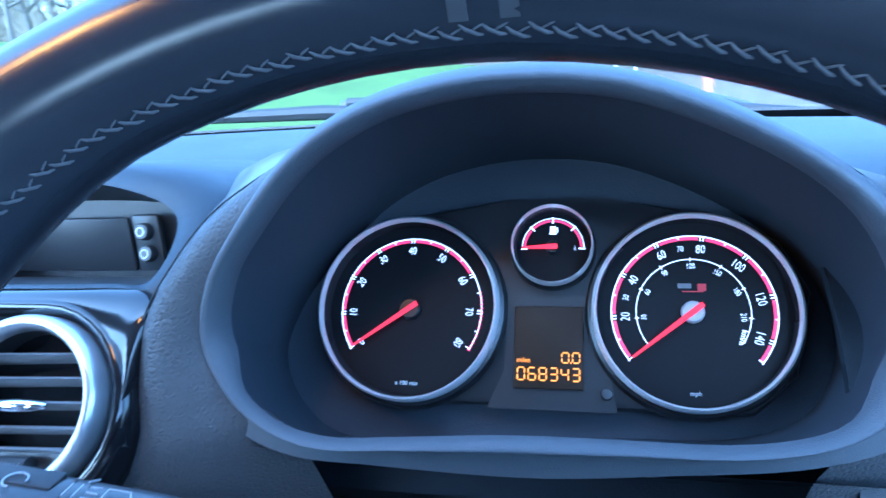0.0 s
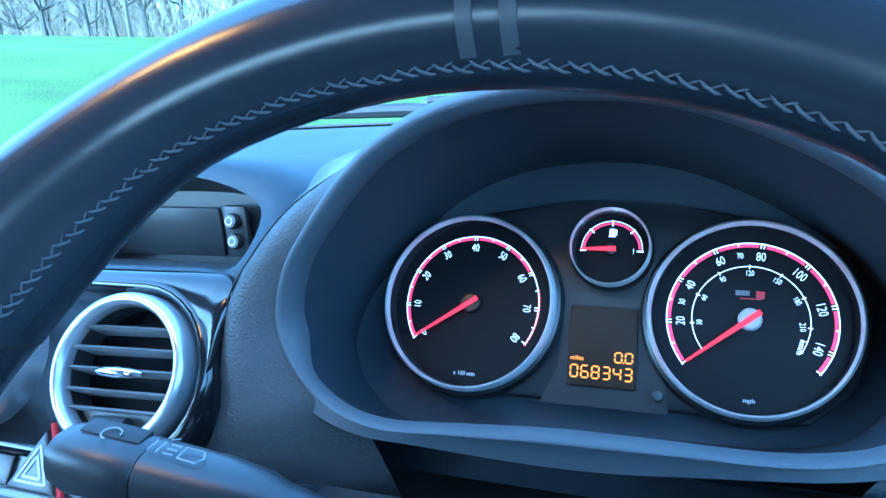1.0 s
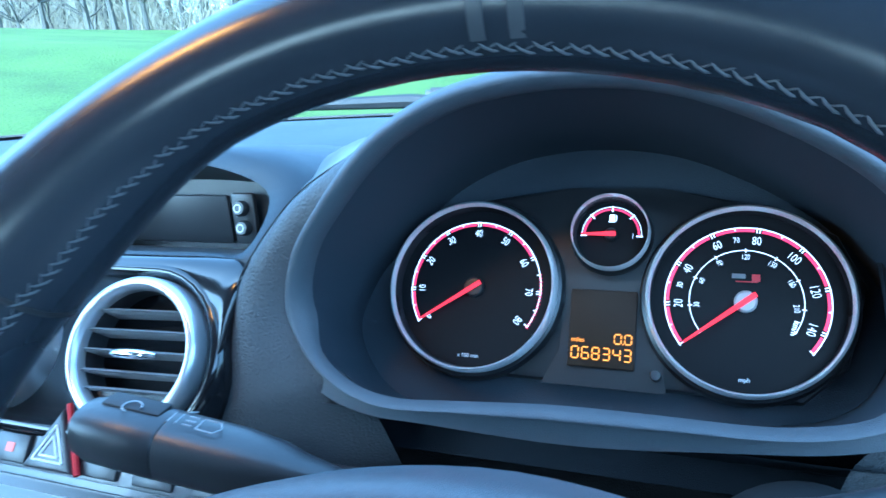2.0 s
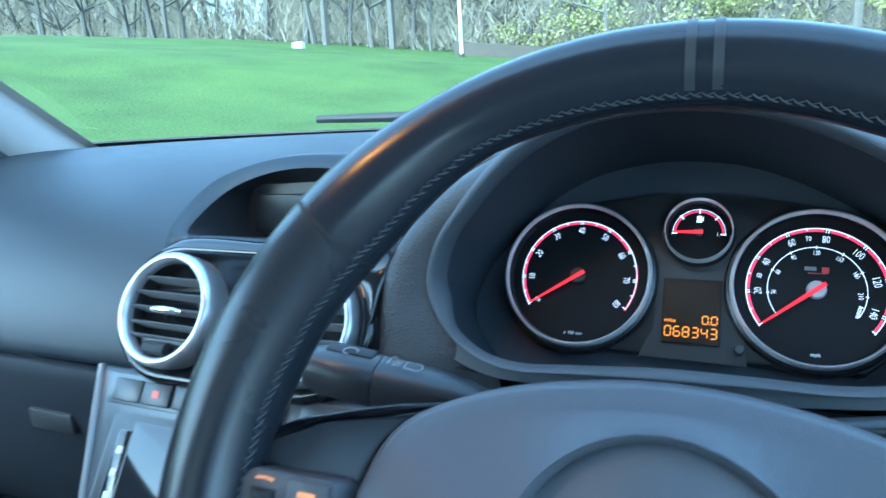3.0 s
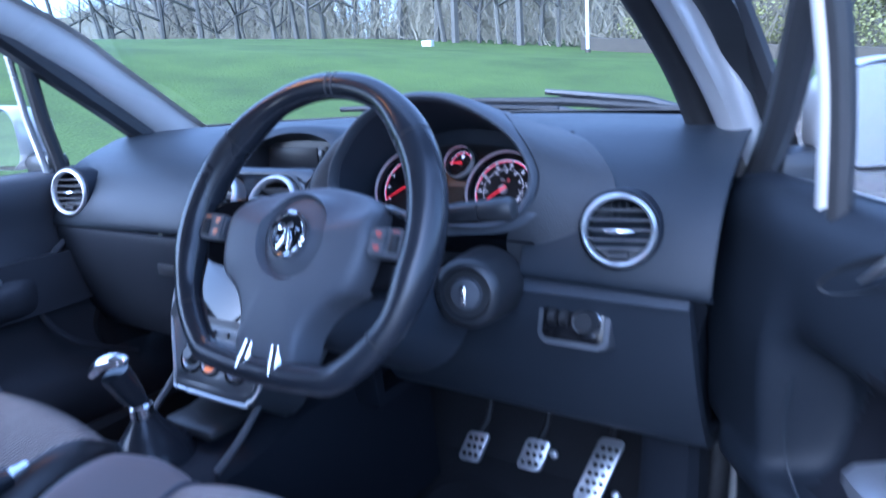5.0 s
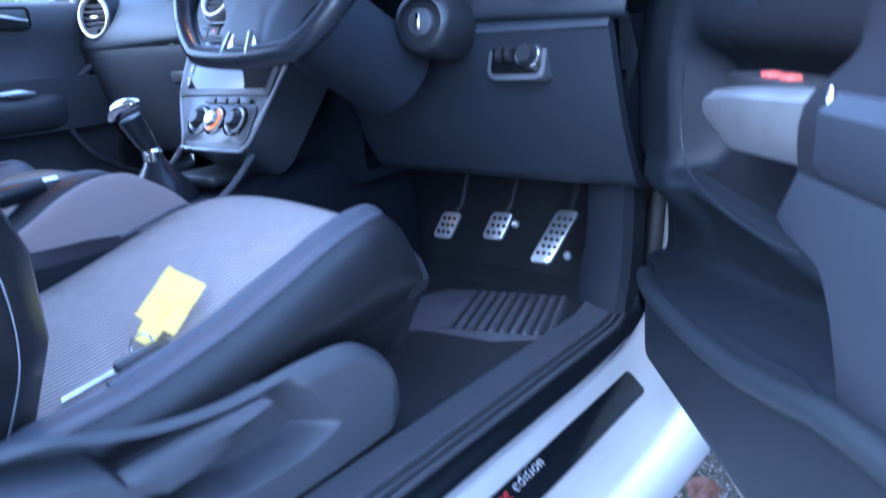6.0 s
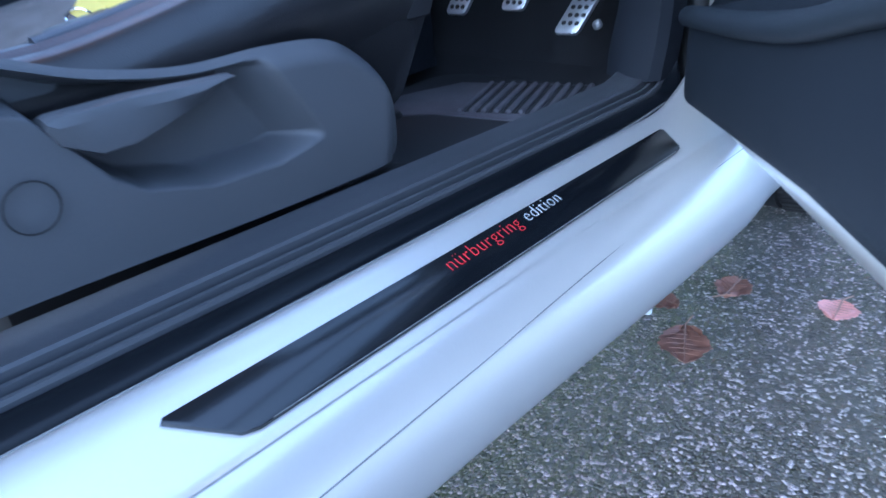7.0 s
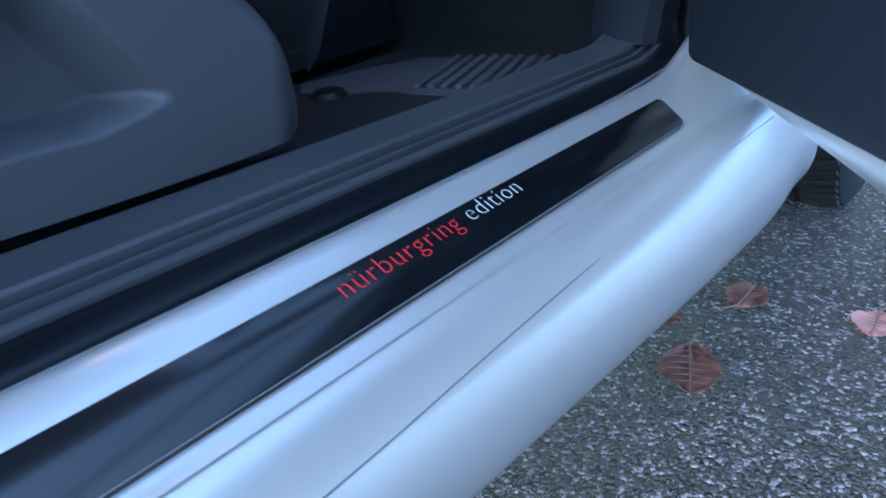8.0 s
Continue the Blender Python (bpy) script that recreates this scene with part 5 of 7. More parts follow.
def build_wheel():
    w = thing("steering_wheel", "black leather flat-bottomed steering wheel with grey stitching", "steering wheel", pose(0.367, -0.011, 0.976, 61.5, 0, 0))
    path = wheel_path()

    def swell(pt):
        return grip_swell(math.degrees(math.atan2(pt[1] - 0.005, abs(pt[0]))))

    rim = part("rim", tube(path, [0.0155 + swell(p) for p in path], 20, closed=True, up=(0, 0, 1)), M["leather"], w, "smooth black leather rim")
    # chain stitching along the inner side
    bm = bmesh.new()
    n = 250
    fine = wheel_path(n * 4)
    rag = random.Random(5)
    centre = Vector((0, 0.005, -0.012))

    def on(pt, ang, lift=0.0157):
        d = pt - centre
        d.z = 0
        d.normalize()
        lift += swell(pt)
        return pt - d * (lift * math.cos(ang)) + Vector((0, 0, lift * math.sin(ang)))

    # slanted stitches that overlap into a twisted chain over the seam
    for k in range(0, n * 4, 4):
        p, q = fine[k], fine[(k + 5) % (n * 4)]
        wob = rag.uniform(-0.03, 0.03)
        ends = [0.28 + 0.17 * f + wob for f in (0.0, 0.3, 0.7, 1.0)]
        tube([on(p, ends[0], 0.0150), on(p.lerp(q, 0.3), ends[1], 0.0159), on(p.lerp(q, 0.7), ends[2], 0.0159), on(q, ends[3], 0.0150)], [0.0002, 0.00036, 0.00036, 0.0002], 6, bm=bm)
        r_ = fine[(k + 2) % (n * 4)]
        tube([on(p, ends[3], 0.0151), on(r_, ends[2], 0.0158), on(fine[(k + 3) % (n * 4)], ends[1], 0.0152)], 0.00022, 5, bm=bm)
    part("stitching", bm, M["thread"], rim, "grey zigzag stitching")
    # two pale stripes at the top and seams at ten and two
    for dx in (0.0015, 0.0105):
        arc = [radians(40 + 110 * k / 12) for k in range(13)]
        rows = [[(dx + o, 0.1794 + 0.0158 * math.cos(t), -0.012 + 0.0158 * math.sin(t)) for t in arc] for o in (-0.0017, 0.0017)]
        part("stripe", thicken(loft(rows, closed=False), 0.0004), M["stripe"], rim, "pale grey stripe")
    for a in (39, 141, -35, 215):
        d = Vector((math.cos(radians(a)), math.sin(radians(a)), 0))
        tdir = Vector((-d.y, d.x, 0))
        sw = grip_swell(math.degrees(math.asin(d.y)))
        c = Vector((0, 0.005, -0.012)) + d * (0.1745 - 0.75 * sw)
        if c.y < -0.12:
            continue
        part("seam", tube([c - tdir * 0.0009, c + tdir * 0.0009], 0.0158 + sw, 20), M["rubber"], rim)
    # airbag cover: shield shape
    shield = [(-0.108, -0.004), (-0.105, 0.018), (-0.094, 0.040), (-0.056, 0.056), (0.0, 0.063), (0.056, 0.056), (0.094, 0.040), (0.105, 0.018), (0.108, -0.004), (0.098, -0.046),
              (0.066, -0.070), (0.047, -0.10), (0.038, -0.140), (-0.038, -0.140), (-0.047, -0.10), (-0.066, -0.070), (-0.098, -0.046)]
    out = [(p.x, p.y) for p in curve_pts([(a, b, 0) for a, b in shield], 5, closed=True)]
    loops = []
    for k, (sc, z) in enumerate(((1.0, -0.045), (1.0, -0.020), (0.985, -0.010), (0.95, -0.004), (0.86, -0.0005))):
        loops.append([(x * sc, (y + 0.02) * sc - 0.02 + 0.006 * smooth((y - 0.0) / 0.03), z - 0.036 * smooth((y - 0.012) / 0.055)) for x, y in out])
    # round dish in the middle, with a step down into it
    for r, z in ((0.0500, -0.0010), (0.0486, -0.0030), (0.0472, -0.0078), (0.0450, -0.0104), (0.0415, -0.0100), (0.034, -0.0050), (0.020, -0.0030)):
        loops.append([(r * x / math.hypot(x, y), r * y / math.hypot(x, y), z - (0.010 * smooth((y - 0.02) / 0.05) if r > 0.047 else 0.004 * smooth((y - 0.02) / 0.05))) for x, y in out])
    cover = part("airbag_cover", loft(loops, True, (False, True)), M["pad"], w, "grey-black grained airbag cover", sharp=50)
    # emblem: chrome ring with plain bars
    em = part("emblem", lathe([(0.0235, -0.001), (0.024, 0.003), (0.027, 0.0045), (0.0295, 0.003), (0.030, -0.001)], 48), M["chrome"], w, "round chrome emblem with plain shapes", m=pose(0, 0, -0.001) @ Matrix.Scale(0.90, 4))
    part("disc", lathe([(0, 0.0005), (0.0242, 0.0005)], 40), M["piano"], em)
    body = [(-0.013, -0.018, 0.002), (-0.004, -0.010, 0.0035), (0.001, 0.0, 0.004), (-0.001, 0.008, 0.0035), (0.006, 0.014, 0.002)]
    part("bar", tube(curve_pts(body, 4), [0.004 - 0.0016 * abs(k - 7) / 8 for k in range(17)], 8, flat=0.6, up=(0, 0, 1)), M["chrome"], em)
    part("bar", tube([(0.006, -0.019, 0.002), (0.008, -0.006, 0.0035), (0.004, 0.003, 0.003)], [0.0022, 0.0034, 0.002], 8, flat=0.6, up=(0, 0, 1)), M["chrome"], em)
    part("bar", rbox(0.011, 0.0075, 0.002, 0.0008, at=(-0.012, 0.009, 0.002)), M["chrome"], em)
    part("bar", tube([(-0.020, -0.008, 0.002), (-0.012, -0.006, 0.003), (-0.004, -0.004, 0.003)], [0.0012, 0.0018, 0.0012], 8), M["chrome"], em)
    part("bar", tube([(0.012, 0.002, 0.002), (0.015, 0.008, 0.003), (0.019, 0.006, 0.002)], [0.001, 0.0026, 0.001], 8), M["chrome"], em)
    # spokes with button pods
    for side in (-1, 1):
        sp = [(0.055, 0.044), (0.080, 0.050), (0.125, 0.037), (0.166, 0.024), (0.168, -0.030), (0.130, -0.040), (0.088, -0.048), (0.055, -0.05)]
        bm = prism([(side * x, y) for x, y in (sp if side > 0 else sp[::-1])], -0.045, -0.016, 0.004)
        for v in bm.verts:
            v.co.z -= 0.045 * smooth((0.122 - abs(v.co.x)) / 0.055)
        part("spoke", bm, M["spoke"], w, "gloss black spoke")
        strip = [(side * 0.068, 0.053, -0.060), (side * 0.104, 0.045, -0.034), (side * 0.136, 0.035, -0.020), (side * 0.163, 0.020, -0.018)]
        part("trim_strip", tube(curve_pts(strip, 4), [0.0014] * 4 + [0.002] * 4 + [0.003] * 4 + [0.004] if side < 0 else [0.0025] * 4 + [0.0032] * 4 + [0.004] * 4 + [0.006], 8), M["spoke"] if side < 0 else M["stack"], w, "satin grey spoke trim")
        pod = part("button_pod", prism(rounded_rect(0.042, 0.030, 0.005, cx=side * 0.1305, cy=0.002), -0.02, -0.004, 0.002), M["trim"], w, "charcoal thumb button pod")
        part("roller", tube([(side * 0.1415, -0.008, -0.005), (side * 0.1415, 0.010, -0.005)], 0.0055, 14), M["rubber"], pod, "ribbed black thumb roller")
        for y in (0.0095, -0.0045):
            part("button", rbox(0.018, 0.0128, 0.003, 0.001, at=(side * 0.1215, y, -0.0035)), M["trim"], pod)
            part("symbol", rbox(0.0075, 0.0020, 0.0003, 0, at=(side * 0.1215, y + 0.0015, -0.0018)), M["icon_amber"] if side < 0 else M["icon_red"], pod)
            part("symbol", rbox(0.0055, 0.0015, 0.0003, 0, at=(side * 0.1225, y - 0.0018, -0.0018)), M["icon_amber"] if side < 0 else M["icon_red"], pod)
        part("symbol", tube([(side * (0.1415 + 0.004 * k), 0.0142 - 0.0004 * k * k, -0.0036) for k in (-1, 0, 1)], 0.0005, 6), M["icon_amber"] if side < 0 else M["icon_red"], pod)
    # lower spoke: chrome fork
    for side in (-1, 1):
        part("lower_spoke", tube([(side * 0.020, -0.120, -0.008), (side * 0.025, -0.150, -0.006)], 0.010, 12), M["chrome"], w, "chrome lower spoke")
    part("lower_spoke", rbox(0.075, 0.03, 0.02, 0.005, at=(0, -0.135, -0.020)), M["piano"], w)
    part("badge", rbox(0.016, 0.008, 0.004, 0.001, at=(0.040, -0.146, -0.004)), M["red_badge"], w, "small red badge")
    # column
    c = thing("steering_column", "black plastic steering column shroud with ignition lock", "steering column", pose(0.367, -0.011, 0.976, 61.5, 0, 0))
    out = [(0.075 * math.cos(a), -0.035 + 0.062 * math.sin(a) * (1.25 if math.sin(a) < 0 else 0.75)) for a in [2 * math.pi * k / 32 for k in range(32)]]
    part("shroud", loft([[(x * s_, y * s_, z) for x, y in out] for s_, z in ((0.80, -0.045), (0.95, -0.055), (1.0, -0.08), (1.05, -0.16), (1.1, -0.28))], True, (True, True)), M["knee"], c)
    return w


def build_stalk(name, a, b, label, icons):
    """A column stalk from its root a to its tip b, flattened, with a capped end."""
    a, b = Vector(a), Vector(b)
    d = b - a
    length = d.length
    st = thing(name, label, "stalk", look(a, b) @ pose(0, 0, 0, 0, 180, 0))
    # local z runs to the tip; local y is up
    def ring(r, z):
        return [(r * 0.95 * math.copysign(abs(math.cos(t)) ** 0.75, math.cos(t)), r * 0.86 * math.copysign(abs(math.sin(t)) ** 0.75, math.sin(t)), z * length) for t in [2 * math.pi * k / 24 for k in range(24)]]

    part("lever", loft([ring(r, z) for r, z in ((0.006, 0.0), (0.007, 0.18), (0.010, 0.30), (0.0125, 0.36), (0.0145, 0.48), (0.0150, 0.70))], True, (True, True)), M["smooth"], st, sharp=50)
    part("end_cap", loft([ring(r, z) for r, z in ((0.0146, 0.705), (0.0152, 0.712), (0.0150, 0.93), (0.0125, 0.985), (0.006, 1.0))], True, (True, True)), M["smooth"], st, "grey-black twist end", sharp=50)
    if icons:
        part("rocker", rbox(0.010, 0.003, 0.028, 0.001, at=(-0.004, 0.0125, 0.83 * length)), M["rubber"], st, "recessed rocker switch")
        part("symbol", tube([(0.004 * math.cos(t) + 0.0, 0.0147, 0.825 * length + 0.004 * math.sin(t)) for t in [2 * math.pi * k / 16 for k in range(13)]], 0.00035, 5), M["faint_ink"], st)
        part("symbol", tube([(0.004, 0.0140, 0.60 * length), (0.0045, 0.0140, 0.545 * length), (0.001, 0.0142, 0.53 * length), (-0.003, 0.0142, 0.545 * length), (-0.003, 0.0142, 0.60 * length), (0.004, 0.0140, 0.60 * length)], 0.00035, 5), M["faint_ink"], st)
        for k in range(3):
            part("symbol", tube([(0.0035 - 0.003 * k, 0.0143, 0.615 * length), (0.0035 - 0.003 * k, 0.0143, 0.645 * length)], 0.00035, 5), M["faint_ink"], st)
        for z in (0.665, 0.69):
            part("symbol", tube([(-0.003, 0.0145, z * length), (0.004, 0.0145, z * length)], 0.00035, 5), M["faint_ink"], st)
        part("symbol", tube([(-0.011, 0.0110, 0.66 * length), (-0.006, 0.0135, 0.665 * length)], 0.00035, 5), M["faint_ink"], st)
    return st


def build_ignition():
    k = thing("ignition_lock", "round black ignition lock with a silver key barrel", "ignition lock", pose(0.482, 0.165, 0.868, 82, 0, 12))
    part("housing", lathe([(0.050, -0.08), (0.045, 0.0), (0.040, 0.010), (0.033, 0.012), (0.030, 0.004), (0, 0.004)], 40), M["smooth"], k, sharp=50)
    part("barrel", lathe([(0.020, 0.004), (0.019, 0.012), (0.014, 0.014), (0, 0.013)], 32), M["trim"], k)
    part("key_slot", rbox(0.009, 0.024, 0.012, 0.003, at=(0, 0, 0.016)), M["chrome"], k, "bright metal key slot")


def build_light_switch():
    s = thing("light_switch", "black headlamp switch panel with a chromed rotary knob", "switch", pose(0.580, 0.268, 0.812, 72, 0, 0))
    part("frame", prism(rounded_rect(0.098, 0.074, 0.012), -0.02, 0.008, 0.004), M["trim"], s)
    part("plate", prism(rounded_rect(0.084, 0.058, 0.008), 0.0, 0.0095, 0.001), M["piano"], s)
    part("knob", lathe([(0.017, 0.008), (0.017, 0.012), (0.014, 0.016), (0.012, 0.022), (0, 0.022)], 28), M["smooth"], s, m=pose(0.018, -0.002, 0))
    part("knob_ring", lathe([(0.0165, 0.010), (0.0185, 0.012), (0.0205, 0.010)], 28), M["chrome"], s, "chrome knob ring", m=pose(0.018, -0.002, 0))
    for x in (-0.028, -0.012):
        part("thumbwheel", tube([(x - 0.005, 0.0, 0.006), (x + 0.005, 0.0, 0.006)], 0.012, 16), M["rubber"], s)


build_wheel()
build_stalk("indicator_stalk", (0.310, 0.128, 0.952), (0.167, 0.115, 0.974), "black indicator stalk with white symbols", True)
build_stalk("wiper_stalk", (0.430, 0.128, 0.968), (0.566, 0.140, 0.984), "black wiper stalk behind the wheel", False)
build_ignition()
build_light_switch()


# ---- seats ----
def build_seat(name, at, label, flip=1):
    """A sports seat; local origin under the cushion's middle, x across, y ahead."""
    s = thing(name, label, "car seat", pose(*at) @ Matrix.Diagonal((flip, 1, 1, 1)), "front seats")

    def sheet(rows):
        return loft(rows, closed=False)

    # cushion: crowned middle, a tall rounded bolster towards the tunnel, a flatter one towards the door
    stations = ((-0.50, 0.548, 0.572, 0.60), (-0.40, 0.553, 0.574, 0.604), (-0.30, 0.568, 0.591, 0.615), (-0.25, 0.579, 0.604, 0.636), (-0.20, 0.592, 0.619, 0.662), (-0.15, 0.606, 0.635, 0.677), (-0.10, 0.619, 0.648, 0.675),
                (-0.06, 0.629, 0.652, 0.652), (-0.035, 0.628, 0.648, 0.632), (-0.012, 0.610, 0.628, 0.600), (-0.002, 0.58, 0.585, 0.565))
    heights = curve_pts([(y, zc, zb) for y, zc, zb, zt in stations], 4)
    inner = curve_pts([(y, zt, 0) for y, zc, zb, zt in stations], 4)
    stations = [(p.x, p.y, p.z, q.y) for p, q in zip(heights, inner)]

    def crown(zc, u):
        """Height of the cloth across the cushion, u from -1 to 1 over its width."""
        return zc + 0.012 - (0.034 if u < 0 else 0.016) * u * u

    rows = []
    for y, zc, zb, zt in stations:
        prof = []
        wid = 0.288 - 0.012 * smooth((y + 0.10) / 0.10)
        for u in [i / 48 for i in range(-48, 49)]:
            a = abs(u)
            top = zb if u > 0 else zt
            if a < 0.66:
                z = crown(zc, u / 0.66) - 0.006
            elif u > 0:
                e = crown(zc, 1) - 0.006
                # stitched edge, a groove beyond it, a rolled shoulder and a steep outer side
                out = (a - 0.66) * wid
                z = e + (top - e) * math.sin(min(1.0, out / 0.014) * math.pi / 2)
                z -= float(np.interp(out, [0.012, 0.022, 0.026, 0.034, 0.044, 0.054, 0.064, 0.075, 0.088, 0.10], [0.0, 0.002, 0.0065, 0.0045, 0.008, 0.016, 0.031, 0.056, 0.095, 0.135]))
            elif a < 0.88:
                e = crown(zc, math.copysign(1, u)) - 0.006
                z = e + (top - e) * math.sin((a - 0.66) / 0.22 * math.pi / 2)
            else:
                z = top - 0.040 * ((a - 0.88) / 0.12) ** 2
            prof.append((u * wid if u < 0 else min(u * wid, 0.268 + 0.10 * (z - 0.56) if z > 0.56 else 0.268 - 0.5 * (0.56 - z)), y, z))
        rows.append([(-wid * 0.98, y, 0.46)] + prof + [(0.205, y, min(zb - 0.150, 0.46)), (0.185, y, min(0.42, zb - 0.170))])
    cushion = part("cushion", sheet(rows), M["seat_leather"], s, "dark leather cushion bolsters", sharp=80)
    cushion.data.materials.append(M["seat_side"])
    cushion.data.materials.append(M["cloth_plain"])
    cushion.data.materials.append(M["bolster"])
    # greyer leather on the rolled shoulder, a narrow band that also paints its highlight
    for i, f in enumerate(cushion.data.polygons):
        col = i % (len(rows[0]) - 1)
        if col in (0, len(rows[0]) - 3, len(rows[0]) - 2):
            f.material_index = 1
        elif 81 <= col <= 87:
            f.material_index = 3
        elif 7 <= col <= 26:
            f.material_index = 2
    apron = [(-0.196, 0.44), (0.196, 0.44), (0.202, 0.50), (0.255, 0.530), (0.262, 0.548), (0.252, 0.572), (0.235, 0.588), (0.20, 0.583), (0.0, 0.583), (-0.20, 0.571), (-0.258, 0.562), (-0.268, 0.545), (-0.205, 0.50)]
    part("front_panel", prism(apron, -0.001, 0.040, 0.006), M["seat_side"], s, "black cloth cushion front", m=pose(0, 0.0015, 0, 90, 0, 0))
    # cloth with raised ribs
    ins = []
    n = 180
    for y, zc, zb, zt in stations:
        row = []
        for k in range(n + 1):
            u = -1 + 2 * k / n
            rib = 0.0016 * (1, 0.5, 0)[k % 3] if 0 < k < n else -0.010
            row.append((u * 0.190, y, crown(zc, u) + 0.002 + rib))
        ins.append(row)
    part("cushion_insert", sheet(ins), M["cloth"], s, "grey ribbed cloth seat insert", sharp=20)
    for side, at_x, r in ((1, 0.2035, 0.0050), (-1, 0.196, 0.0035)):
        pts = []
        for y, zc, zb, zt in stations[4:-4:2]:
            a = at_x / (0.288 - 0.012 * smooth((y + 0.10) / 0.10))
            e = crown(zc, side) - 0.006
            top = zb if side > 0 else zt
            pts.append((side * at_x, y, e + (top - e) * math.sin(min(math.pi / 2, max(0.0, a - 0.66) / (0.05 if side > 0 else 0.22) * math.pi / 2)) - (0.0015 if side > 0 else -0.001)))
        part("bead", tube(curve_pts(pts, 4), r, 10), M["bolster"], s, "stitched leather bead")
    # backrest
    levels = ((0.56, -0.485, 0.205, 0.03), (0.64, -0.505, 0.242, 0.065), (0.72, -0.53, 0.264, 0.085), (0.78, -0.55, 0.270, 0.085), (0.84, -0.575, 0.268, 0.072), (0.92, -0.605, 0.258, 0.055), (1.02, -0.645, 0.24, 0.04), (1.12, -0.69, 0.20, 0.03), (1.20, -0.725, 0.15, 0.015), (1.23, -0.76, 0.10, 0.0))
    rows = []
    for z, y0, half, bulge in levels:
        prof = []
        for u in [i / 16 for i in range(-16, 17)]:
            a = abs(u)
            bol = 0.0 if a < 0.6 else bulge * math.sin(min(1, (a - 0.6) / 0.27) * math.pi / 2)
            prof.append((u * half, y0 + bol - 0.035 * max(0, (a - 0.88) / 0.12) ** 2, z))
        prof += [(half, y0 - 0.06, z), (half * 0.9, y0 - 0.12, z), (half * 0.5, y0 - 0.15, z), (-half * 0.5, y0 - 0.15, z), (-half * 0.9, y0 - 0.12, z), (-half, y0 - 0.06, z)]
        rows.append(prof)
    back = part("backrest", loft(rows, True, (True, True)), M["seat_leather"], s, "dark leather backrest", sharp=80)
    for side in (-1, 1):
        pts = [(side * (half + 0.0005), y0 + bulge - 0.036, z) for z, y0, half, bulge in levels[:8]]
        part("piping", tube(curve_pts(pts, 6), 0.0007, 6), M["piping"], back, "thin pale piping")
    rows = []
    for z, y0, half, bulge in levels[:8]:
        rows.append([(u * half * 0.58, y0 + 0.004 + 0.006 * (1 - u * u), z) for u in [i / 8 for i in range(-8, 9)]])
    part("back_insert", thicken(sheet(rows), 0.006), M["cloth"], s, "grey ribbed cloth back insert", sharp=80)
    part("headrest", rbox(0.25, 0.09, 0.16, 0.035, 4, at=(0, -0.80, 1.31)), M["seat_leather"], s)
    part("underframe", rbox(0.38, 0.42, 0.20, 0.02, at=(-0.03, -0.27, 0.40)), M["smooth"], s)
    return s


def build_side_trim(seat):
    """Moulded trim on the outer side of the seat, with a scooped pocket for the height lever."""
    top = [(-0.100, 0.405), (-0.104, 0.45), (-0.116, 0.488), (-0.145, 0.518), (-0.185, 0.539), (-0.25, 0.546), (-0.33, 0.547), (-0.40, 0.560), (-0.45, 0.578), (-0.50, 0.598), (-0.60, 0.612), (-0.70, 0.60), (-0.73, 0.50)]
    tp = [(p.x, p.y) for p in curve_pts([(a, b, 0) for a, b in top], 24)]
    rows = []
    n = 96
    for y, zt in tp:
        zb = 0.398 + 0.024 * smooth((-0.12 - y) / 0.5)
        zb = min(zb, zt - 0.01)
        row = []
        for k in range(n + 1):
            v = k / n
            z = zb + (zt - zb) * v
            edge = min(1.0, (1 - v) * (zt - zb) / 0.022)
            front = min(1.0, (-0.100 - y) / 0.03)
            x = 0.298 - 0.018 * (1 - edge) ** 2 - 0.015 * (1 - max(0.0, front)) ** 2 - 0.012 * (1 - v) ** 2
            # scooped pocket: shelf below, slanted wall ahead, rim left along the top
            lip = float(np.interp(y, [-0.60, -0.454, -0.431, -0.411, -0.389, -0.333, -0.262, -0.212], [0.60, 0.541, 0.511, 0.484, 0.467, 0.450, 0.446, 0.454]))
            wall = -0.212 - 0.667 * (z - 0.455)
            deep = smooth((z - lip) / 0.014) * min(1.0, max(0.0, (wall + 0.006 - y) / 0.030)) * (1 - smooth((z - (zt - 0.014)) / 0.008))
            row.append((x - 0.046 * deep, y, z))
        rows.append(row)
    trim = part("side_trim", loft(rows, closed=False), M["trim"], seat, "charcoal moulded side trim with lever pocket", sharp=50)
    # height lever lying in the pocket
    rows = []
    for y, zt, zb in ((-0.446, 0.540, 0.530), (-0.440, 0.542, 0.518), (-0.415, 0.542, 0.505), (-0.39, 0.542, 0.505), (-0.36, 0.540, 0.512), (-0.33, 0.538, 0.520), (-0.308, 0.537, 0.530), (-0.300, 0.536, 0.533)):
        h = zt - zb
        rows.append([(0.282, y, zt - 0.003), (0.294, y, zt), (0.302, y, zt - 0.003), (0.305, y, zt - min(0.010, h * 0.4)), (0.300, y, zb + 0.002), (0.294, y, zb), (0.282, y, zb + 0.001)])
    part("lever", loft(rows, True, (True, True)), M["trim"], seat, "grey height adjuster lever", sharp=35)
    part("cap", tube([(0.2985 + 0.0, -0.470 + 0.018 * math.cos(a), 0.487 + 0.018 * math.sin(a)) for a in [2 * math.pi * k / 24 for k in range(24)]], 0.0008, 6, closed=True), M["rubber"], seat)
    rail = part("rail", rbox(0.02, 0.62, 0.03, 0.004, at=(0.275, -0.40, 0.372)), M["rubber"], seat, "black seat rail")
    return trim


SEAT = build_seat("driver_seat", (0.325, 0, 0), "dark leather sports seat with grey ribbed cloth insert")
build_side_trim(SEAT)
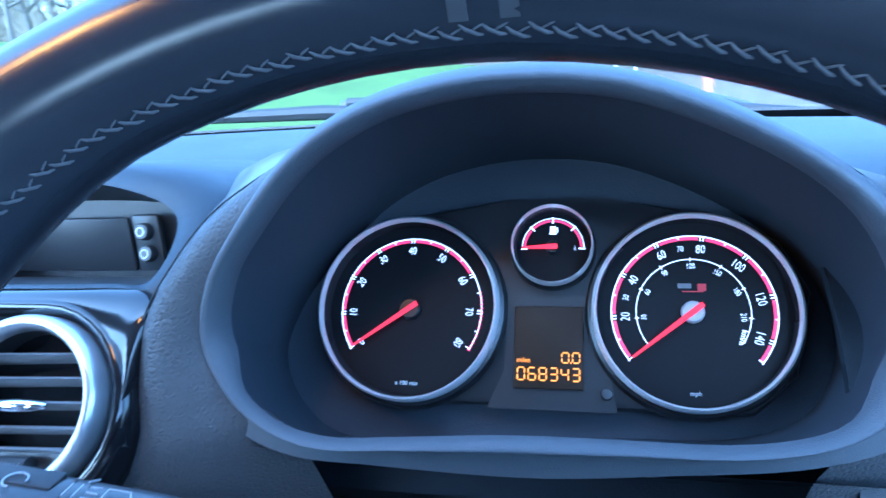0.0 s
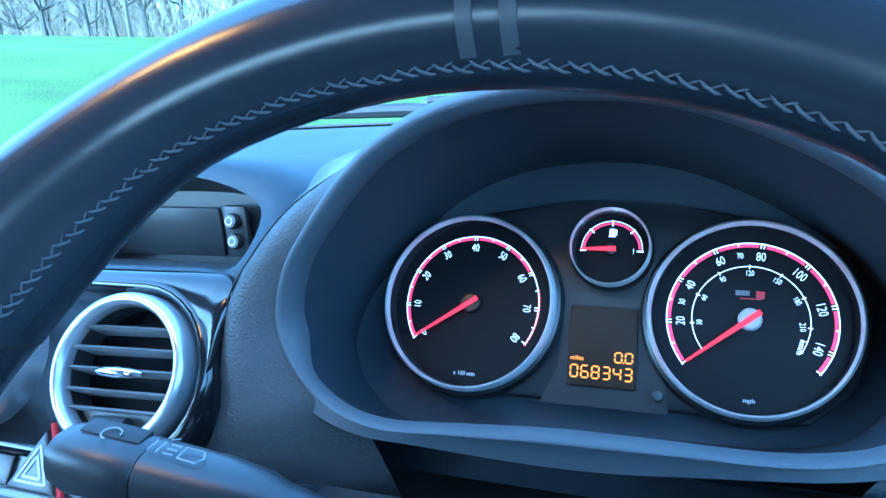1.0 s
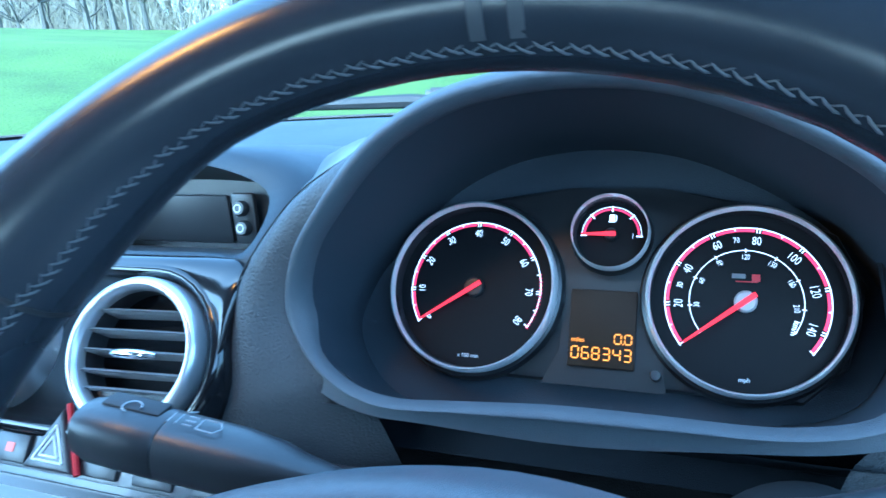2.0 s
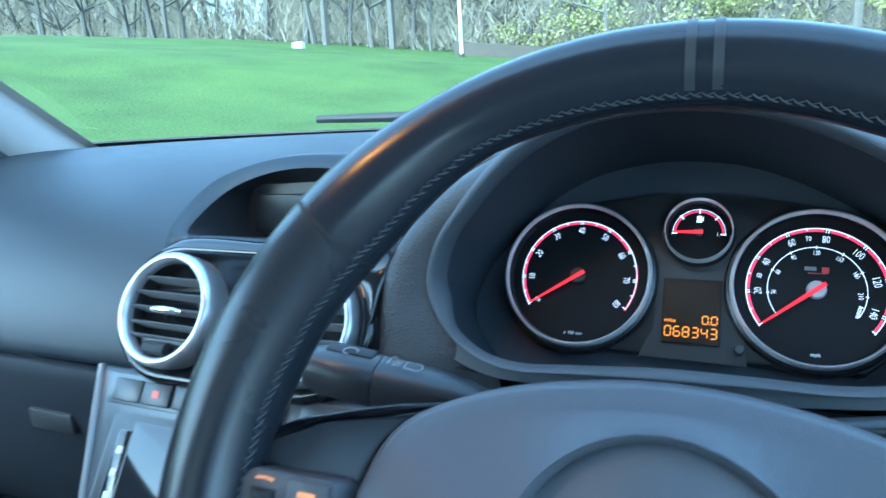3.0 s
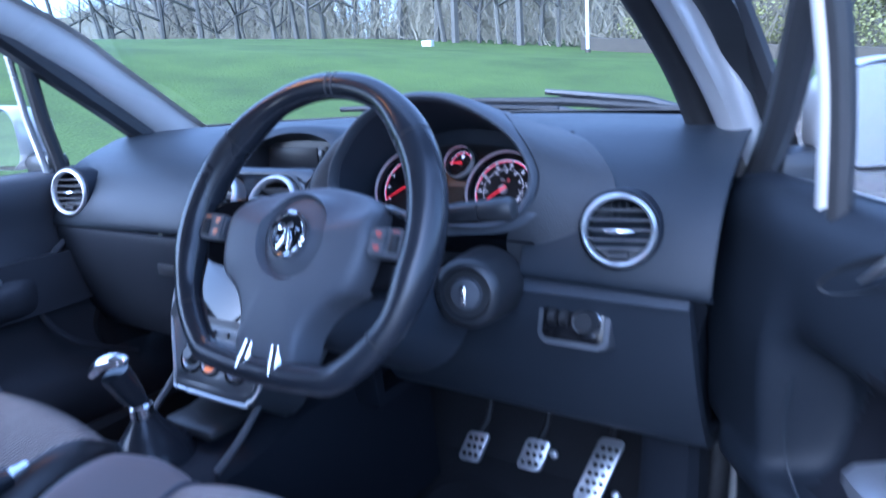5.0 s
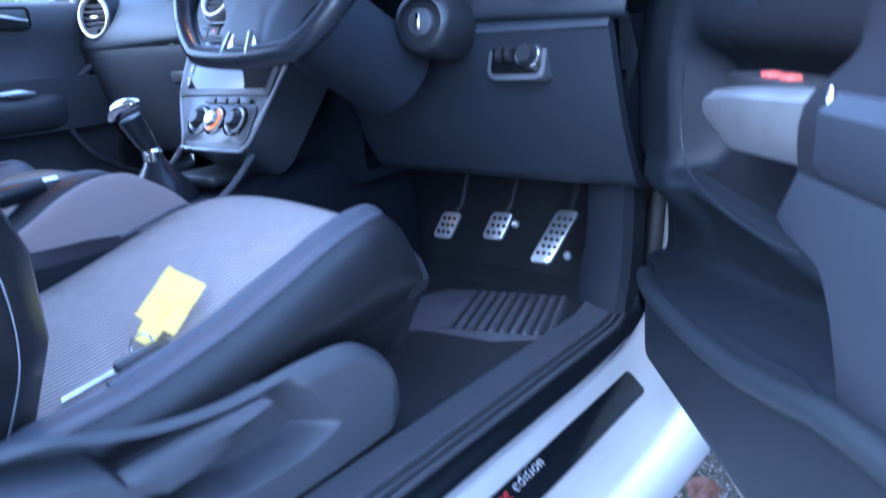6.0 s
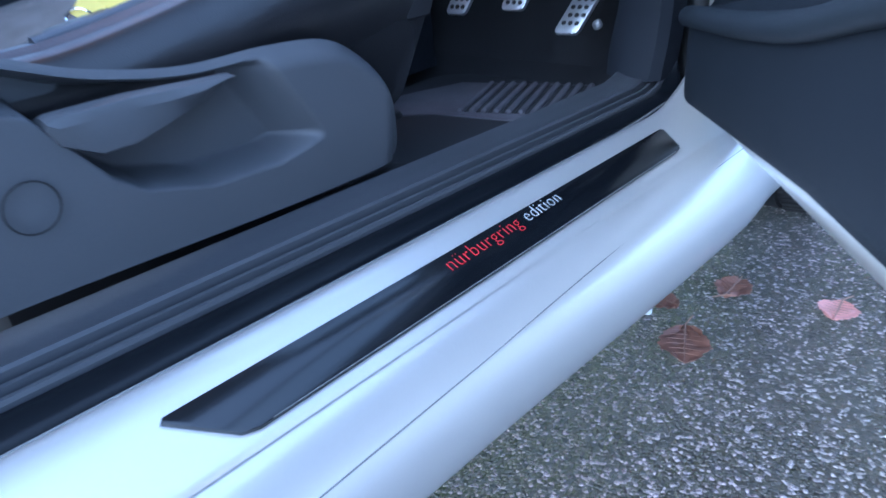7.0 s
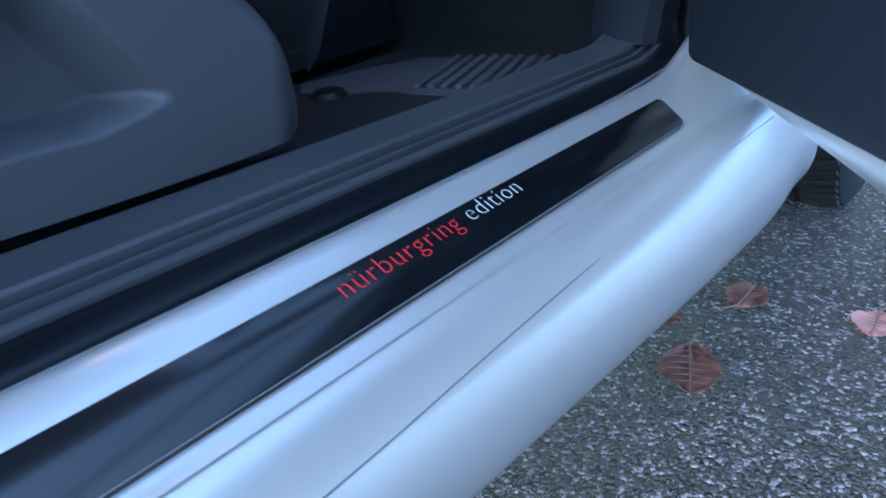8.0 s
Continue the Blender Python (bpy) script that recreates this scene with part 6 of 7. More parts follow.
build_seat("passenger_seat", (2 * XC - 0.325, 0.0, 0), "dark leather passenger sports seat with grey cloth insert", -1)


# ---- sill ----
SILL = pose(0.785, 0, 0.352, -1.7, 0, -2.8)


def build_sill():
    s = thing("door_sill", "silver painted door sill with a black plate along it", "door sill", SILL)
    prof = [(-0.062, 0.008), (-0.052, 0.0165), (-0.035, 0.0160), (0.015, -0.0100), (0.028, -0.0145), (0.043, -0.0180), (0.058, -0.026), (0.074, -0.042), (0.086, -0.060), (0.092, -0.080), (0.091, -0.105), (0.080, -0.130), (0.055, -0.146), (0.03, -0.150)]
    pr = curve_pts2(prof)
    rows = []
    for y in [-1.0 + 1.45 * i / 44 for i in range(45)]:
        w = 0.70 + 0.30 * smooth((y + 0.45) / 0.75) - 0.10 * smooth((y - 0.28) / 0.14)
        rise = 0.055 * smooth((y - 0.22) / 0.22) ** 2
        rows.append([(x * (w if x > 0.03 else 1) if x > 0 else x, y, z + rise * max(0.0, min(1.0, (0.03 - x) / 0.08))) for x, z in pr])
    part("panel", loft(rows, closed=False), M["paint"], s, "silver painted metal", sharp=60)
    part("panel_gap", tube([(0.0572, y, float(np.interp(y, [-1.0, -0.45, -0.257, -0.182, -0.089, 0.037, 0.241, 0.36], [-0.053, -0.052, -0.0449, -0.0402, -0.0354, -0.0309, -0.0259, -0.0262]))) for y in [-1.0 + 1.34 * i / 60 for i in range(61)]], 0.0006, 6), M["gap"], s)
    plate = [(-0.0212, 0.214), (-0.0185, 0.219), (-0.014, 0.219), (0.0125, 0.209), (0.0165, 0.204), (0.0182, 0.196), (0.0235, -0.44), (0.020, -0.452), (-0.014, -0.487), (-0.0172, -0.484)]
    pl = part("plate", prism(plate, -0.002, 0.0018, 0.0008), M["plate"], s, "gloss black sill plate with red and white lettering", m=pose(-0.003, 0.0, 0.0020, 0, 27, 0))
    edge = [(0.0176, 0.19), (0.0205, -0.15), (0.0228, -0.43)]
    part("edge_line", tube([(x, y, 0.0019) for x, y in edge], 0.0004, 5), M["gap"], pl)
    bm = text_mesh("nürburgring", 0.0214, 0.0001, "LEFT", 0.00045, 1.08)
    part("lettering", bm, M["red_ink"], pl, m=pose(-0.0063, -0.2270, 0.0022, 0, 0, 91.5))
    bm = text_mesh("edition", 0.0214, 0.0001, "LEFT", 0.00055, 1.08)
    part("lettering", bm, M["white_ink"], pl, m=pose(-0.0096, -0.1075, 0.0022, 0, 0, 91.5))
    # flat black seal that sweeps up the pillar
    seal = [(-0.0605, 0.0085), (-0.0625, 0.0145), (-0.068, 0.0175), (-0.080, 0.0195), (-0.089, 0.0205), (-0.094, 0.016), (-0.094, 0.0)]
    rows = [[(x, y, z) for x, z in seal] for y in [-1.0 + 1.34 * i / 12 for i in range(13)]]
    rows += [[(x - 0.004 * k * k, 0.34 + dy, z + dz) for x, z in seal] for k, dy, dz in ((1, 0.035, 0.006), (2, 0.065, 0.022), (3, 0.088, 0.05), (3.6, 0.10, 0.09), (3.8, 0.105, 0.16))]
    part("door_seal", loft(rows, closed=False), M["seal"], s, "flat black rubber door seal", sharp=60)
    pts = curve_pts([(-0.0585, -1.0, 0.0125), (-0.0585, 0.0, 0.0125), (-0.0600, 0.20, 0.0125), (-0.066, 0.33, 0.016)], 6)
    part("seal_lip", tube(pts, 0.0016, 6), M["gap"], s)
    # ribbed tread: a flat band and three ridges
    prof = [(-0.0925, 0.006), (-0.0925, 0.0225), (-0.0940, 0.0255), (-0.0972, 0.0258), (-0.0988, 0.0120), (-0.1040, 0.0100), (-0.1052, 0.0275), (-0.1085, 0.0280), (-0.1100, 0.0130), (-0.1155, 0.0110),
            (-0.1170, 0.0310), (-0.1195, 0.0335), (-0.1225, 0.0328), (-0.145, 0.0345), (-0.163, 0.0355), (-0.1675, 0.0330), (-0.169, 0.020), (-0.169, -0.05)]
    rows = [[(x, y, z) for x, z in prof] for y in [-1.0 + 1.33 * i / 10 for i in range(11)]]
    rows += [[(x - 0.002 * k, 0.33 + dy, z + dz) for x, z in prof] for k, dy, dz in ((1, 0.03, 0.004), (2, 0.06, 0.012))]
    inner = part("inner_trim", loft(rows, closed=False), M["sill_plastic"], s, "ribbed charcoal sill trim", sharp=25)
    # near-black strips along the groove bottoms put the shade between ridges into colour
    for x0, x1, z in ((-0.0990, -0.1040, 0.0150), (-0.1102, -0.1155, 0.0165)):
        bm = loft([[(x0, y, z), (x1, y, z)] for y in (-1.0, 0.0, 0.33)], closed=False)
        part("groove", bm, M["seal"], inner, "dark strip standing for shade in the groove")
    return s


build_sill()


# ---- doors ----
def build_driver_door():
    """Local x runs from the hinge to the rear edge, -y towards the cabin, z up from the ground."""
    d = thing("driver_door", "open silver car door with a dark plastic inner panel", "car door", pose(0.686, 0.477, 0, 0, 0, -55))
    xs = [0.02 + 1.2 * i / 180 for i in range(181)]
    rows, flange = [], []
    for x in xs:
        e = smooth((x - 0.02) / 0.06)
        lip = 0.062 * smooth((x - 0.12) / 0.20)
        zl = 0.472 + 0.20 * min(0.62, max(0.0, x - 0.10))
        bowl = smooth((x - 0.22) / 0.05) * (1 - smooth((x - 0.62) / 0.05))
        arm = smooth((x - 0.60) / 0.06)
        bump = 0.030 * smooth((x - 0.10) / 0.04) * (1 - smooth((x - 0.25) / 0.06))
        zb = min(0.436, max(0.410, 0.422 + 0.08 * (x - 0.47)))
        under = [(lip - 0.006, zb + 0.006), (lip - 0.007, min(0.424, zb)), (lip - 0.012, 0.407), (lip * 0.6 - 0.006, 0.397), (-0.02, 0.386), (-0.09, 0.374)]
        flange.append([(x, 0.05 - (y + 0.05) * e, z) for y, z in under])
        prof = [(lip - 0.012, zb + 0.001), (lip - 0.003, zb), (lip, zb + 0.006), (lip, zl - 0.015), (lip * 0.8, zl), (-0.034, zl + 0.010), (-0.030 + bump * 0.5, max(zl + 0.03, 0.575)), (-0.008 + bump, 0.617), (0.008 + bump * 0.5, 0.645),
                (0.016 - 0.06 * bowl + 0.02 * arm, 0.668), (0.018 - 0.085 * bowl + 0.035 * arm, 0.73), (0.020 - 0.075 * bowl + 0.035 * arm, 0.79), (0.016 - 0.022 * bowl, 0.83), (0.006, 0.89), (0.002, 0.945), (-0.02, 0.975), (-0.05, 0.985)]
        prof = curve_pts2(prof)
        rows.append([(x, 0.05 - (y + 0.05) * e, z) for y, z in prof])
    card = part("inner_panel", loft(rows, closed=False), M["door_panel"], d, "dark grained inner panel with map pocket", sharp=55)
    card.data.materials.append(M["insert"])
    for f in card.data.polygons:
        x, z = f.center.x, f.center.z
        if x > 0.27 and 0.655 < z < 0.885 and (x > 0.62 or ((x - 0.62) / 0.35) ** 2 + ((z - 0.70) / 0.19) ** 2 < 1):
            f.material_index = 1
    part("door_flange", loft(flange, closed=False), M["paint"], d, "silver painted lower door edge", sharp=60)
    rows = [[(x, y, z) for y, z in ((0.035, 0.379), (0.05, 0.371), (0.085, 0.368), (0.13, 0.380), (0.155, 0.45), (0.16, 0.70), (0.13, 0.96), (0.045, 0.985))] for x in (0.0, 0.6, 1.24)]
    part("outer_skin", loft(rows, closed=False), M["paint"], d, "silver painted skin", sharp=50)
    part("front_edge", loft([[(0.0, y, z), (0.02, y - 0.01, z)] for y, z in ((0.05, 0.352), (0.10, 0.36), (0.13, 0.6), (0.10, 0.95))], closed=False), M["paint"], d)
    # silver grip bar with lit window switches
    bar = [(0.420, -0.030, 0.768), (0.46, -0.040, 0.774), (0.53, -0.045, 0.782), (0.61, -0.044, 0.788), (0.695, -0.040, 0.793)]
    rows = []
    for x, y, z in curve_pts(bar, 4):
        h = 0.034 * smooth((x - 0.40) / 0.12) + 0.016
        rows.append([(x, y, z + 0.008), (x, y - 0.010, z), (x, y - 0.010, z - h * 0.6), (x, y + 0.002, z - h), (x, y + 0.03, z - h), (x, y + 0.045, z + 0.008)])
    part("grip_bar", loft(rows, True, (True, True)), M["grip"], d, "brushed silver grip bar", sharp=40)
    part("end_trim", tube([(0.694, -0.050, 0.804), (0.702, -0.0555, 0.780), (0.712, -0.054, 0.756), (0.718, -0.046, 0.738)], 0.0022, 8), M["chrome"], d)
    rows = []
    for x in (0.706, 0.78, 0.95, 1.1):
        rows.append([(x, -0.02, 0.802), (x, -0.052, 0.802), (x, -0.064, 0.790), (x, -0.064, 0.755), (x, -0.05, 0.738), (x, -0.01, 0.735)])
    part("armrest", loft(rows, True, (True, True)), M["armrest"], d, "dark padded armrest", sharp=40)
    rim = [(0.20, -0.036, 0.486), (0.27, -0.052, 0.498), (0.36, -0.062, 0.510), (0.48, -0.064, 0.524), (0.60, -0.064, 0.544), (0.70, -0.064, 0.572), (0.80, -0.064, 0.598), (1.10, -0.064, 0.63)]
    part("pocket_rim", tube(curve_pts(rim, 5), 0.0125, 12), M["dash"], d, "rounded rim of the map pocket")
    # panel under the armrest that ends the pull cup and the map pocket
    side = [(0.640, 0.700), (0.664, 0.687), (0.712, 0.690), (0.726, 0.680), (0.735, 0.655), (0.752, 0.600), (0.80, 0.55), (1.15, 0.56), (1.15, 0.742), (0.668, 0.742)]
    bm = prism(side, 0.0, 0.085, 0.006, 3)
    bmesh.ops.transform(bm, matrix=pose(0, 0.028, 0, 90), verts=bm.verts)
    part("armrest_panel", bm, M["armrest"], d, "plain dark panel under the armrest", sharp=40)
    pod = part("switch_pod", rbox(0.17, 0.05, 0.014, 0.005, at=(0.55, -0.010, 0.792)), M["smooth"], d)
    for x in (0.54, 0.575):
        part("switch", rbox(0.020, 0.013, 0.006, 0.002, at=(x, -0.022, 0.800)), M["icon_red"], pod, "red-lit window switch")
    trim = [(0.300, -0.022, 0.80), (0.288, -0.020, 0.76), (0.286, -0.018, 0.715), (0.302, -0.018, 0.683), (0.35, -0.020, 0.663), (0.45, -0.022, 0.652), (0.56, -0.022, 0.652), (0.63, -0.026, 0.662)]
    part("bowl_trim", tube(curve_pts(trim, 6), 0.0017, 8), M["dash"], d, "smooth grey trim line")
    # release lever in its dark bowl
    part("lever_bowl", loft([[(0.385 + 0.078 * math.cos(a) * k, -0.008 + (1 - k) * 0.02, 0.938 + 0.016 * math.sin(a) * k + 0.036 * math.cos(a) * k) for a in [2 * math.pi * j / 24 for j in range(24)]] for k in (1.0, 0.85, 0.5)], True, (False, True)), M["smooth"], d)
    part("release_lever", tube(curve_pts([(0.375, -0.010, 0.928), (0.405, -0.018, 0.945), (0.435, -0.025, 0.963), (0.457, -0.024, 0.980)], 5), [0.002, 0.0025, 0.003, 0.0035, 0.004, 0.0045, 0.005, 0.006, 0.0065, 0.007, 0.0075, 0.008, 0.008, 0.0075, 0.006, 0.004], 10, flat=0.6), M["satin"], d, "satin silver release lever")
    # window frame and glass
    fr = curve_pts([(0.262, 0.03, 0.95), (0.258, 0.025, 1.10), (0.262, 0.0, 1.25), (0.30, -0.03, 1.38)], 5)
    part("frame_post", tube(fr, 0.017, 10, flat=0.7), M["paint"], d, "silver window post")
    fr = curve_pts([(0.292, 0.02, 0.95), (0.288, 0.015, 1.10), (0.292, -0.01, 1.25), (0.33, -0.04, 1.38)], 5)
    part("frame_seal", tube(fr, 0.012, 8), M["rubber"], d)
    fr = curve_pts([(0.03, 0.05, 0.93), (0.12, 0.045, 1.05), (0.28, 0.0, 1.25), (0.50, -0.05, 1.43), (0.9, -0.07, 1.46), (1.16, -0.06, 1.40), (1.22, 0.02, 1.0)], 6)
    part("window_frame", tube(fr, 0.020, 10), M["smooth"], d, "dark window frame")
    gl = part("glass", loft([[(x0, 0.04 - 0.11 * t, 0.97 + 0.44 * t) for t in (0, 0.5, 1)] for x0 in (0.30, 0.7, 1.15)], closed=False), M["glass"], d, "clear side window")
    gl.visible_shadow = False
    m = part("mirror", loft([[(0.05 + 0.02 * c_, 0.22 + 0.11 * sx * r_, 1.045 + 0.07 * sz * r_) for sx, sz in [(math.copysign(abs(math.cos(a)) ** 0.6, math.cos(a)), math.copysign(abs(math.sin(a)) ** 0.6, math.sin(a))) for a in [2 * math.pi * k / 28 for k in range(28)]]] for c_, r_ in ((3.0, 1.0), (2.0, 1.04), (0.0, 1.0), (-2.0, 0.8), (-3.2, 0.4))], True, (False, True)), M["paint"], d, "silver door mirror", sharp=60)
    part("mirror_glass", prism(rounded_rect(0.20, 0.125, 0.04), -0.002, 0.0, 0), M["mirror"], m, "mirror glass reflecting the sky", m=pose(0.106, 0.22, 1.045, 90, 0, 90))
    part("mirror_arm", rbox(0.06, 0.10, 0.05, 0.02, at=(0.07, 0.11, 0.985)), M["smooth"], d)
    return d


def build_passenger_door():
    """Closed door across the cabin."""
    d = thing("passenger_door", "closed passenger door with dark inner panel and armrest", "car door", pose(-0.66, 0.50, 0, 0, 0, -90) @ Matrix.Diagonal((1, -1, 1, 1)))
    # local x to the rear, local y towards the outside (-x of the world)
    xs = [0.0 + 1.25 * i / 40 for i in range(41)]
    rows = []
    for x in xs:
        arm = smooth((x - 0.28) / 0.10)
        prof = [(-0.02, 0.36), (0.02, 0.38), (0.045, 0.46), (0.03, 0.52), (-0.005, 0.56), (-0.005, 0.66), (0.045 * arm, 0.70), (0.055 * arm, 0.755), (-0.005 + 0.02 * arm, 0.785), (-0.01, 0.86), (0.0, 0.93), (-0.01, 0.972), (-0.05, 0.985)]
        rows.append([(x, y * -1, z) for y, z in curve_pts2(prof)])
    part("inner_panel", loft(rows, closed=False), M["door_far"], d, "dark grained inner panel", sharp=55)
    oval = [(0.36 + 0.30 * math.copysign(abs(math.cos(a)) ** 0.7, math.cos(a)), 0.745 + 0.062 * math.copysign(abs(math.sin(a)) ** 0.8, math.sin(a))) for a in [2 * math.pi * k / 40 for k in range(40)]]
    bm = prism(oval, 0.0, 0.030, 0.010, 3)
    bmesh.ops.transform(bm, matrix=pose(0, 0.0, 0, 90), verts=bm.verts)
    part("armrest", bm, M["door_far"], d, "rounded dark armrest pad", sharp=40)
    arc = curve_pts([(0.02, -0.012, 0.90), (0.16, -0.014, 0.865), (0.28, -0.014, 0.80), (0.33, -0.014, 0.70), (0.28, -0.030, 0.60), (0.14, -0.040, 0.52)], 6)
    part("contour", tube(arc, 0.008, 8), M["door_far"], d, "raised contour line")
    part("pull_handle", tube([(0.40, -0.030, 0.775), (0.44, -0.042, 0.780), (0.50, -0.034, 0.780)], [0.006, 0.010, 0.006], 10), M["satin"], d, "satin silver pull handle")
    part("outer_skin", loft([[(x, y, z) for y, z in ((0.02, 0.352), (0.10, 0.36), (0.155, 0.6), (0.13, 0.96), (0.045, 0.985))] for x in (0.0, 0.6, 1.25)], closed=False), M["paint"], d, "silver painted skin")
    part("lever_bowl", rbox(0.12, 0.012, 0.05, 0.012, 3, at=(0.42, -0.004, 0.945)), M["smooth"], d)
    part("release_lever", tube([(0.37, -0.012, 0.938), (0.42, -0.022, 0.946), (0.46, -0.016, 0.955)], [0.006, 0.009, 0.006], 10, flat=0.6), M["satin"], d, "satin silver release lever")
    sp = part("speaker", lathe([(0, 0.004), (0.07, 0.006), (0.078, 0.010), (0.084, 0.0)], 36), M["smooth"], d, "round black speaker grille", m=pose(0.13, 0.0, 0.60, 90))
    gl = part("glass", loft([[(x0, 0.03 - 0.09 * t, 0.98 + 0.42 * t) for t in (0, 1)] for x0 in (0.0, 0.6, 1.2)], closed=False), M["glass"], d, "clear side window")
    gl.visible_shadow = False
    part("window_frame", tube(curve_pts([(-0.06, -0.005, 0.985), (0.05, -0.005, 1.08), (0.19, -0.01, 1.19), (0.36, -0.04, 1.31), (0.56, -0.07, 1.40), (1.15, -0.07, 1.40), (1.22, 0.01, 0.99)], 6), 0.026, 10), M["smooth"], d, "dark window frame")
    part("frame_post", tube([(0.20, 0.02, 0.975), (0.225, 0.01, 1.10), (0.245, -0.01, 1.24)], 0.016, 10), M["smooth"], d, "dark window post")
    part("frame_post", tube([(0.228, 0.03, 0.975), (0.253, 0.02, 1.10), (0.272, 0.0, 1.24)], 0.008, 8), M["satin"], d)
    m = part("mirror", loft([[(0.17 + 0.02 * c_, 0.24 + 0.11 * sx * r_, 1.055 + 0.075 * sz * r_) for sx, sz in [(math.copysign(abs(math.cos(a)) ** 0.6, math.cos(a)), math.copysign(abs(math.sin(a)) ** 0.6, math.sin(a))) for a in [2 * math.pi * k / 28 for k in range(28)]]] for c_, r_ in ((3.0, 1.0), (2.0, 1.04), (0.0, 1.0), (-2.0, 0.8), (-3.2, 0.4))], True, (False, True)), M["paint"], d, "silver door mirror", sharp=60)
    part("mirror_glass", prism(rounded_rect(0.20, 0.13, 0.04), -0.002, 0.0, 0), M["mirror"], m, "mirror glass reflecting the sky", m=pose(0.226, 0.24, 1.055, 90, 0, 90))
    part("mirror_arm", rbox(0.06, 0.12, 0.05, 0.02, at=(0.19, 0.10, 0.995)), M["smooth"], d)
    return d


build_driver_door()
build_passenger_door()


# ---- right-hand pillar, jamb and footwell ----
def build_jamb():
    pts = curve_pts([(0.705, 0.50, 0.36), (0.715, 0.52, 0.60), (0.715, 0.53, 0.85), (0.675, 0.50, 1.05), (0.64, 0.36, 1.20), (0.60, 0.10, 1.36)], 6)
    structure("jamb_seal", tube(pts, 0.022, 12), M["rubber"], "black rubber door seal up the pillar", "seal")
    pts = curve_pts([(0.765, 0.46, 0.36), (0.765, 0.50, 0.60), (0.762, 0.515, 0.85), (0.735, 0.50, 1.02), (0.69, 0.38, 1.18), (0.645, 0.12, 1.36)], 6)
    structure("jamb_panel", tube(pts, 0.036, 12, flat=0.8), M["paint"], "silver painted door jamb", "jamb")
    pts = curve_pts([(0.800, 0.52, 0.55), (0.802, 0.535, 0.85), (0.775, 0.515, 1.02), (0.735, 0.40, 1.18), (0.69, 0.14, 1.38)], 6)
    structure("jamb_outer", tube(pts, 0.022, 10), M["rubber"], "dark weather strip on the pillar", "seal")
    # kick panel beside the pedals
    rows = []
    for z, xl, y in ((0.86, 0.665, 0.395), (0.78, 0.655, 0.405), (0.70, 0.635, 0.42), (0.62, 0.623, 0.425), (0.54, 0.620, 0.425), (0.47, 0.617, 0.42), (0.43, 0.612, 0.412), (0.405, 0.612, 0.402), (0.375, 0.616, 0.39)):
        rows.append([(xl - 0.012, y + 0.22, z), (xl - 0.004, y + 0.03, z), (xl, y + 0.006, z), (xl + 0.010, y - 0.004, z), (xl + 0.045, y - 0.018, z), (0.692, y - 0.022, z), (0.703, y - 0.010, z), (0.708, y + 0.03, z)])
    bm = loft(rows, closed=False)
    structure("wall_kick_panel", thicken(bm, 0.004), M["dash_low"], "grey plastic kick panel beside the pedals", "trim")


build_jamb()


def build_pedal(name, x, y, z, w, h, tilt, holes, label, turn=0):
    p = thing(name, label, "pedal", pose(x, y, z, 90 - tilt, 0, turn), "pedals")
    sk = 0.10 * h
    bm = prism([(px + py * 0.26, py) for px, py in rounded_rect(w, h, 0.008)], -0.004, 0.003, 0.0015)
    plate = part("plate", bm, M["alu"], p, "drilled aluminium pedal plate")
    for r in range(holes):
        for c in range(3):
            px = (c - 1) * w * 0.27 + (0.25 if r % 2 else -0.1) * w * 0.2
            py = (r - (holes - 1) / 2) * h * 0.8 / holes
            part("stud", lathe([(0.0042, 0.003), (0.0036, 0.0042), (0, 0.0042)], 10), M["rubber"], plate, m=pose(px + py * 0.26, py, 0.0))
    if holes > 3 or "brake" in label:
        part("bolt", lathe([(0.008, -0.004), (0.008, 0.002), (0.005, 0.006), (0, 0.007)], 14), M["alu"], p, "round pale bolt end", m=pose(w * 0.5 + 0.012, -h * 0.30 if holes > 3 else h * 0.15, -0.004))
    part("arm", tube([(0, h * 0.2, -0.006), (0.005, 0.05, -0.03), (0.01, 0.19, -0.02)], [0.008, 0.007, 0.007], 8), M["rubber"], p)
    return p


build_pedal("clutch_pedal", 0.318, 0.412, 0.478, 0.042, 0.054, 30, 3, "drilled aluminium clutch pedal", 4)
build_pedal("brake_pedal", 0.432, 0.422, 0.487, 0.044, 0.054, 30, 3, "drilled aluminium brake pedal", 4)
build_pedal("accelerator_pedal", 0.538, 0.452, 0.470, 0.043, 0.112, 42, 6, "long drilled aluminium accelerator pedal", 4)


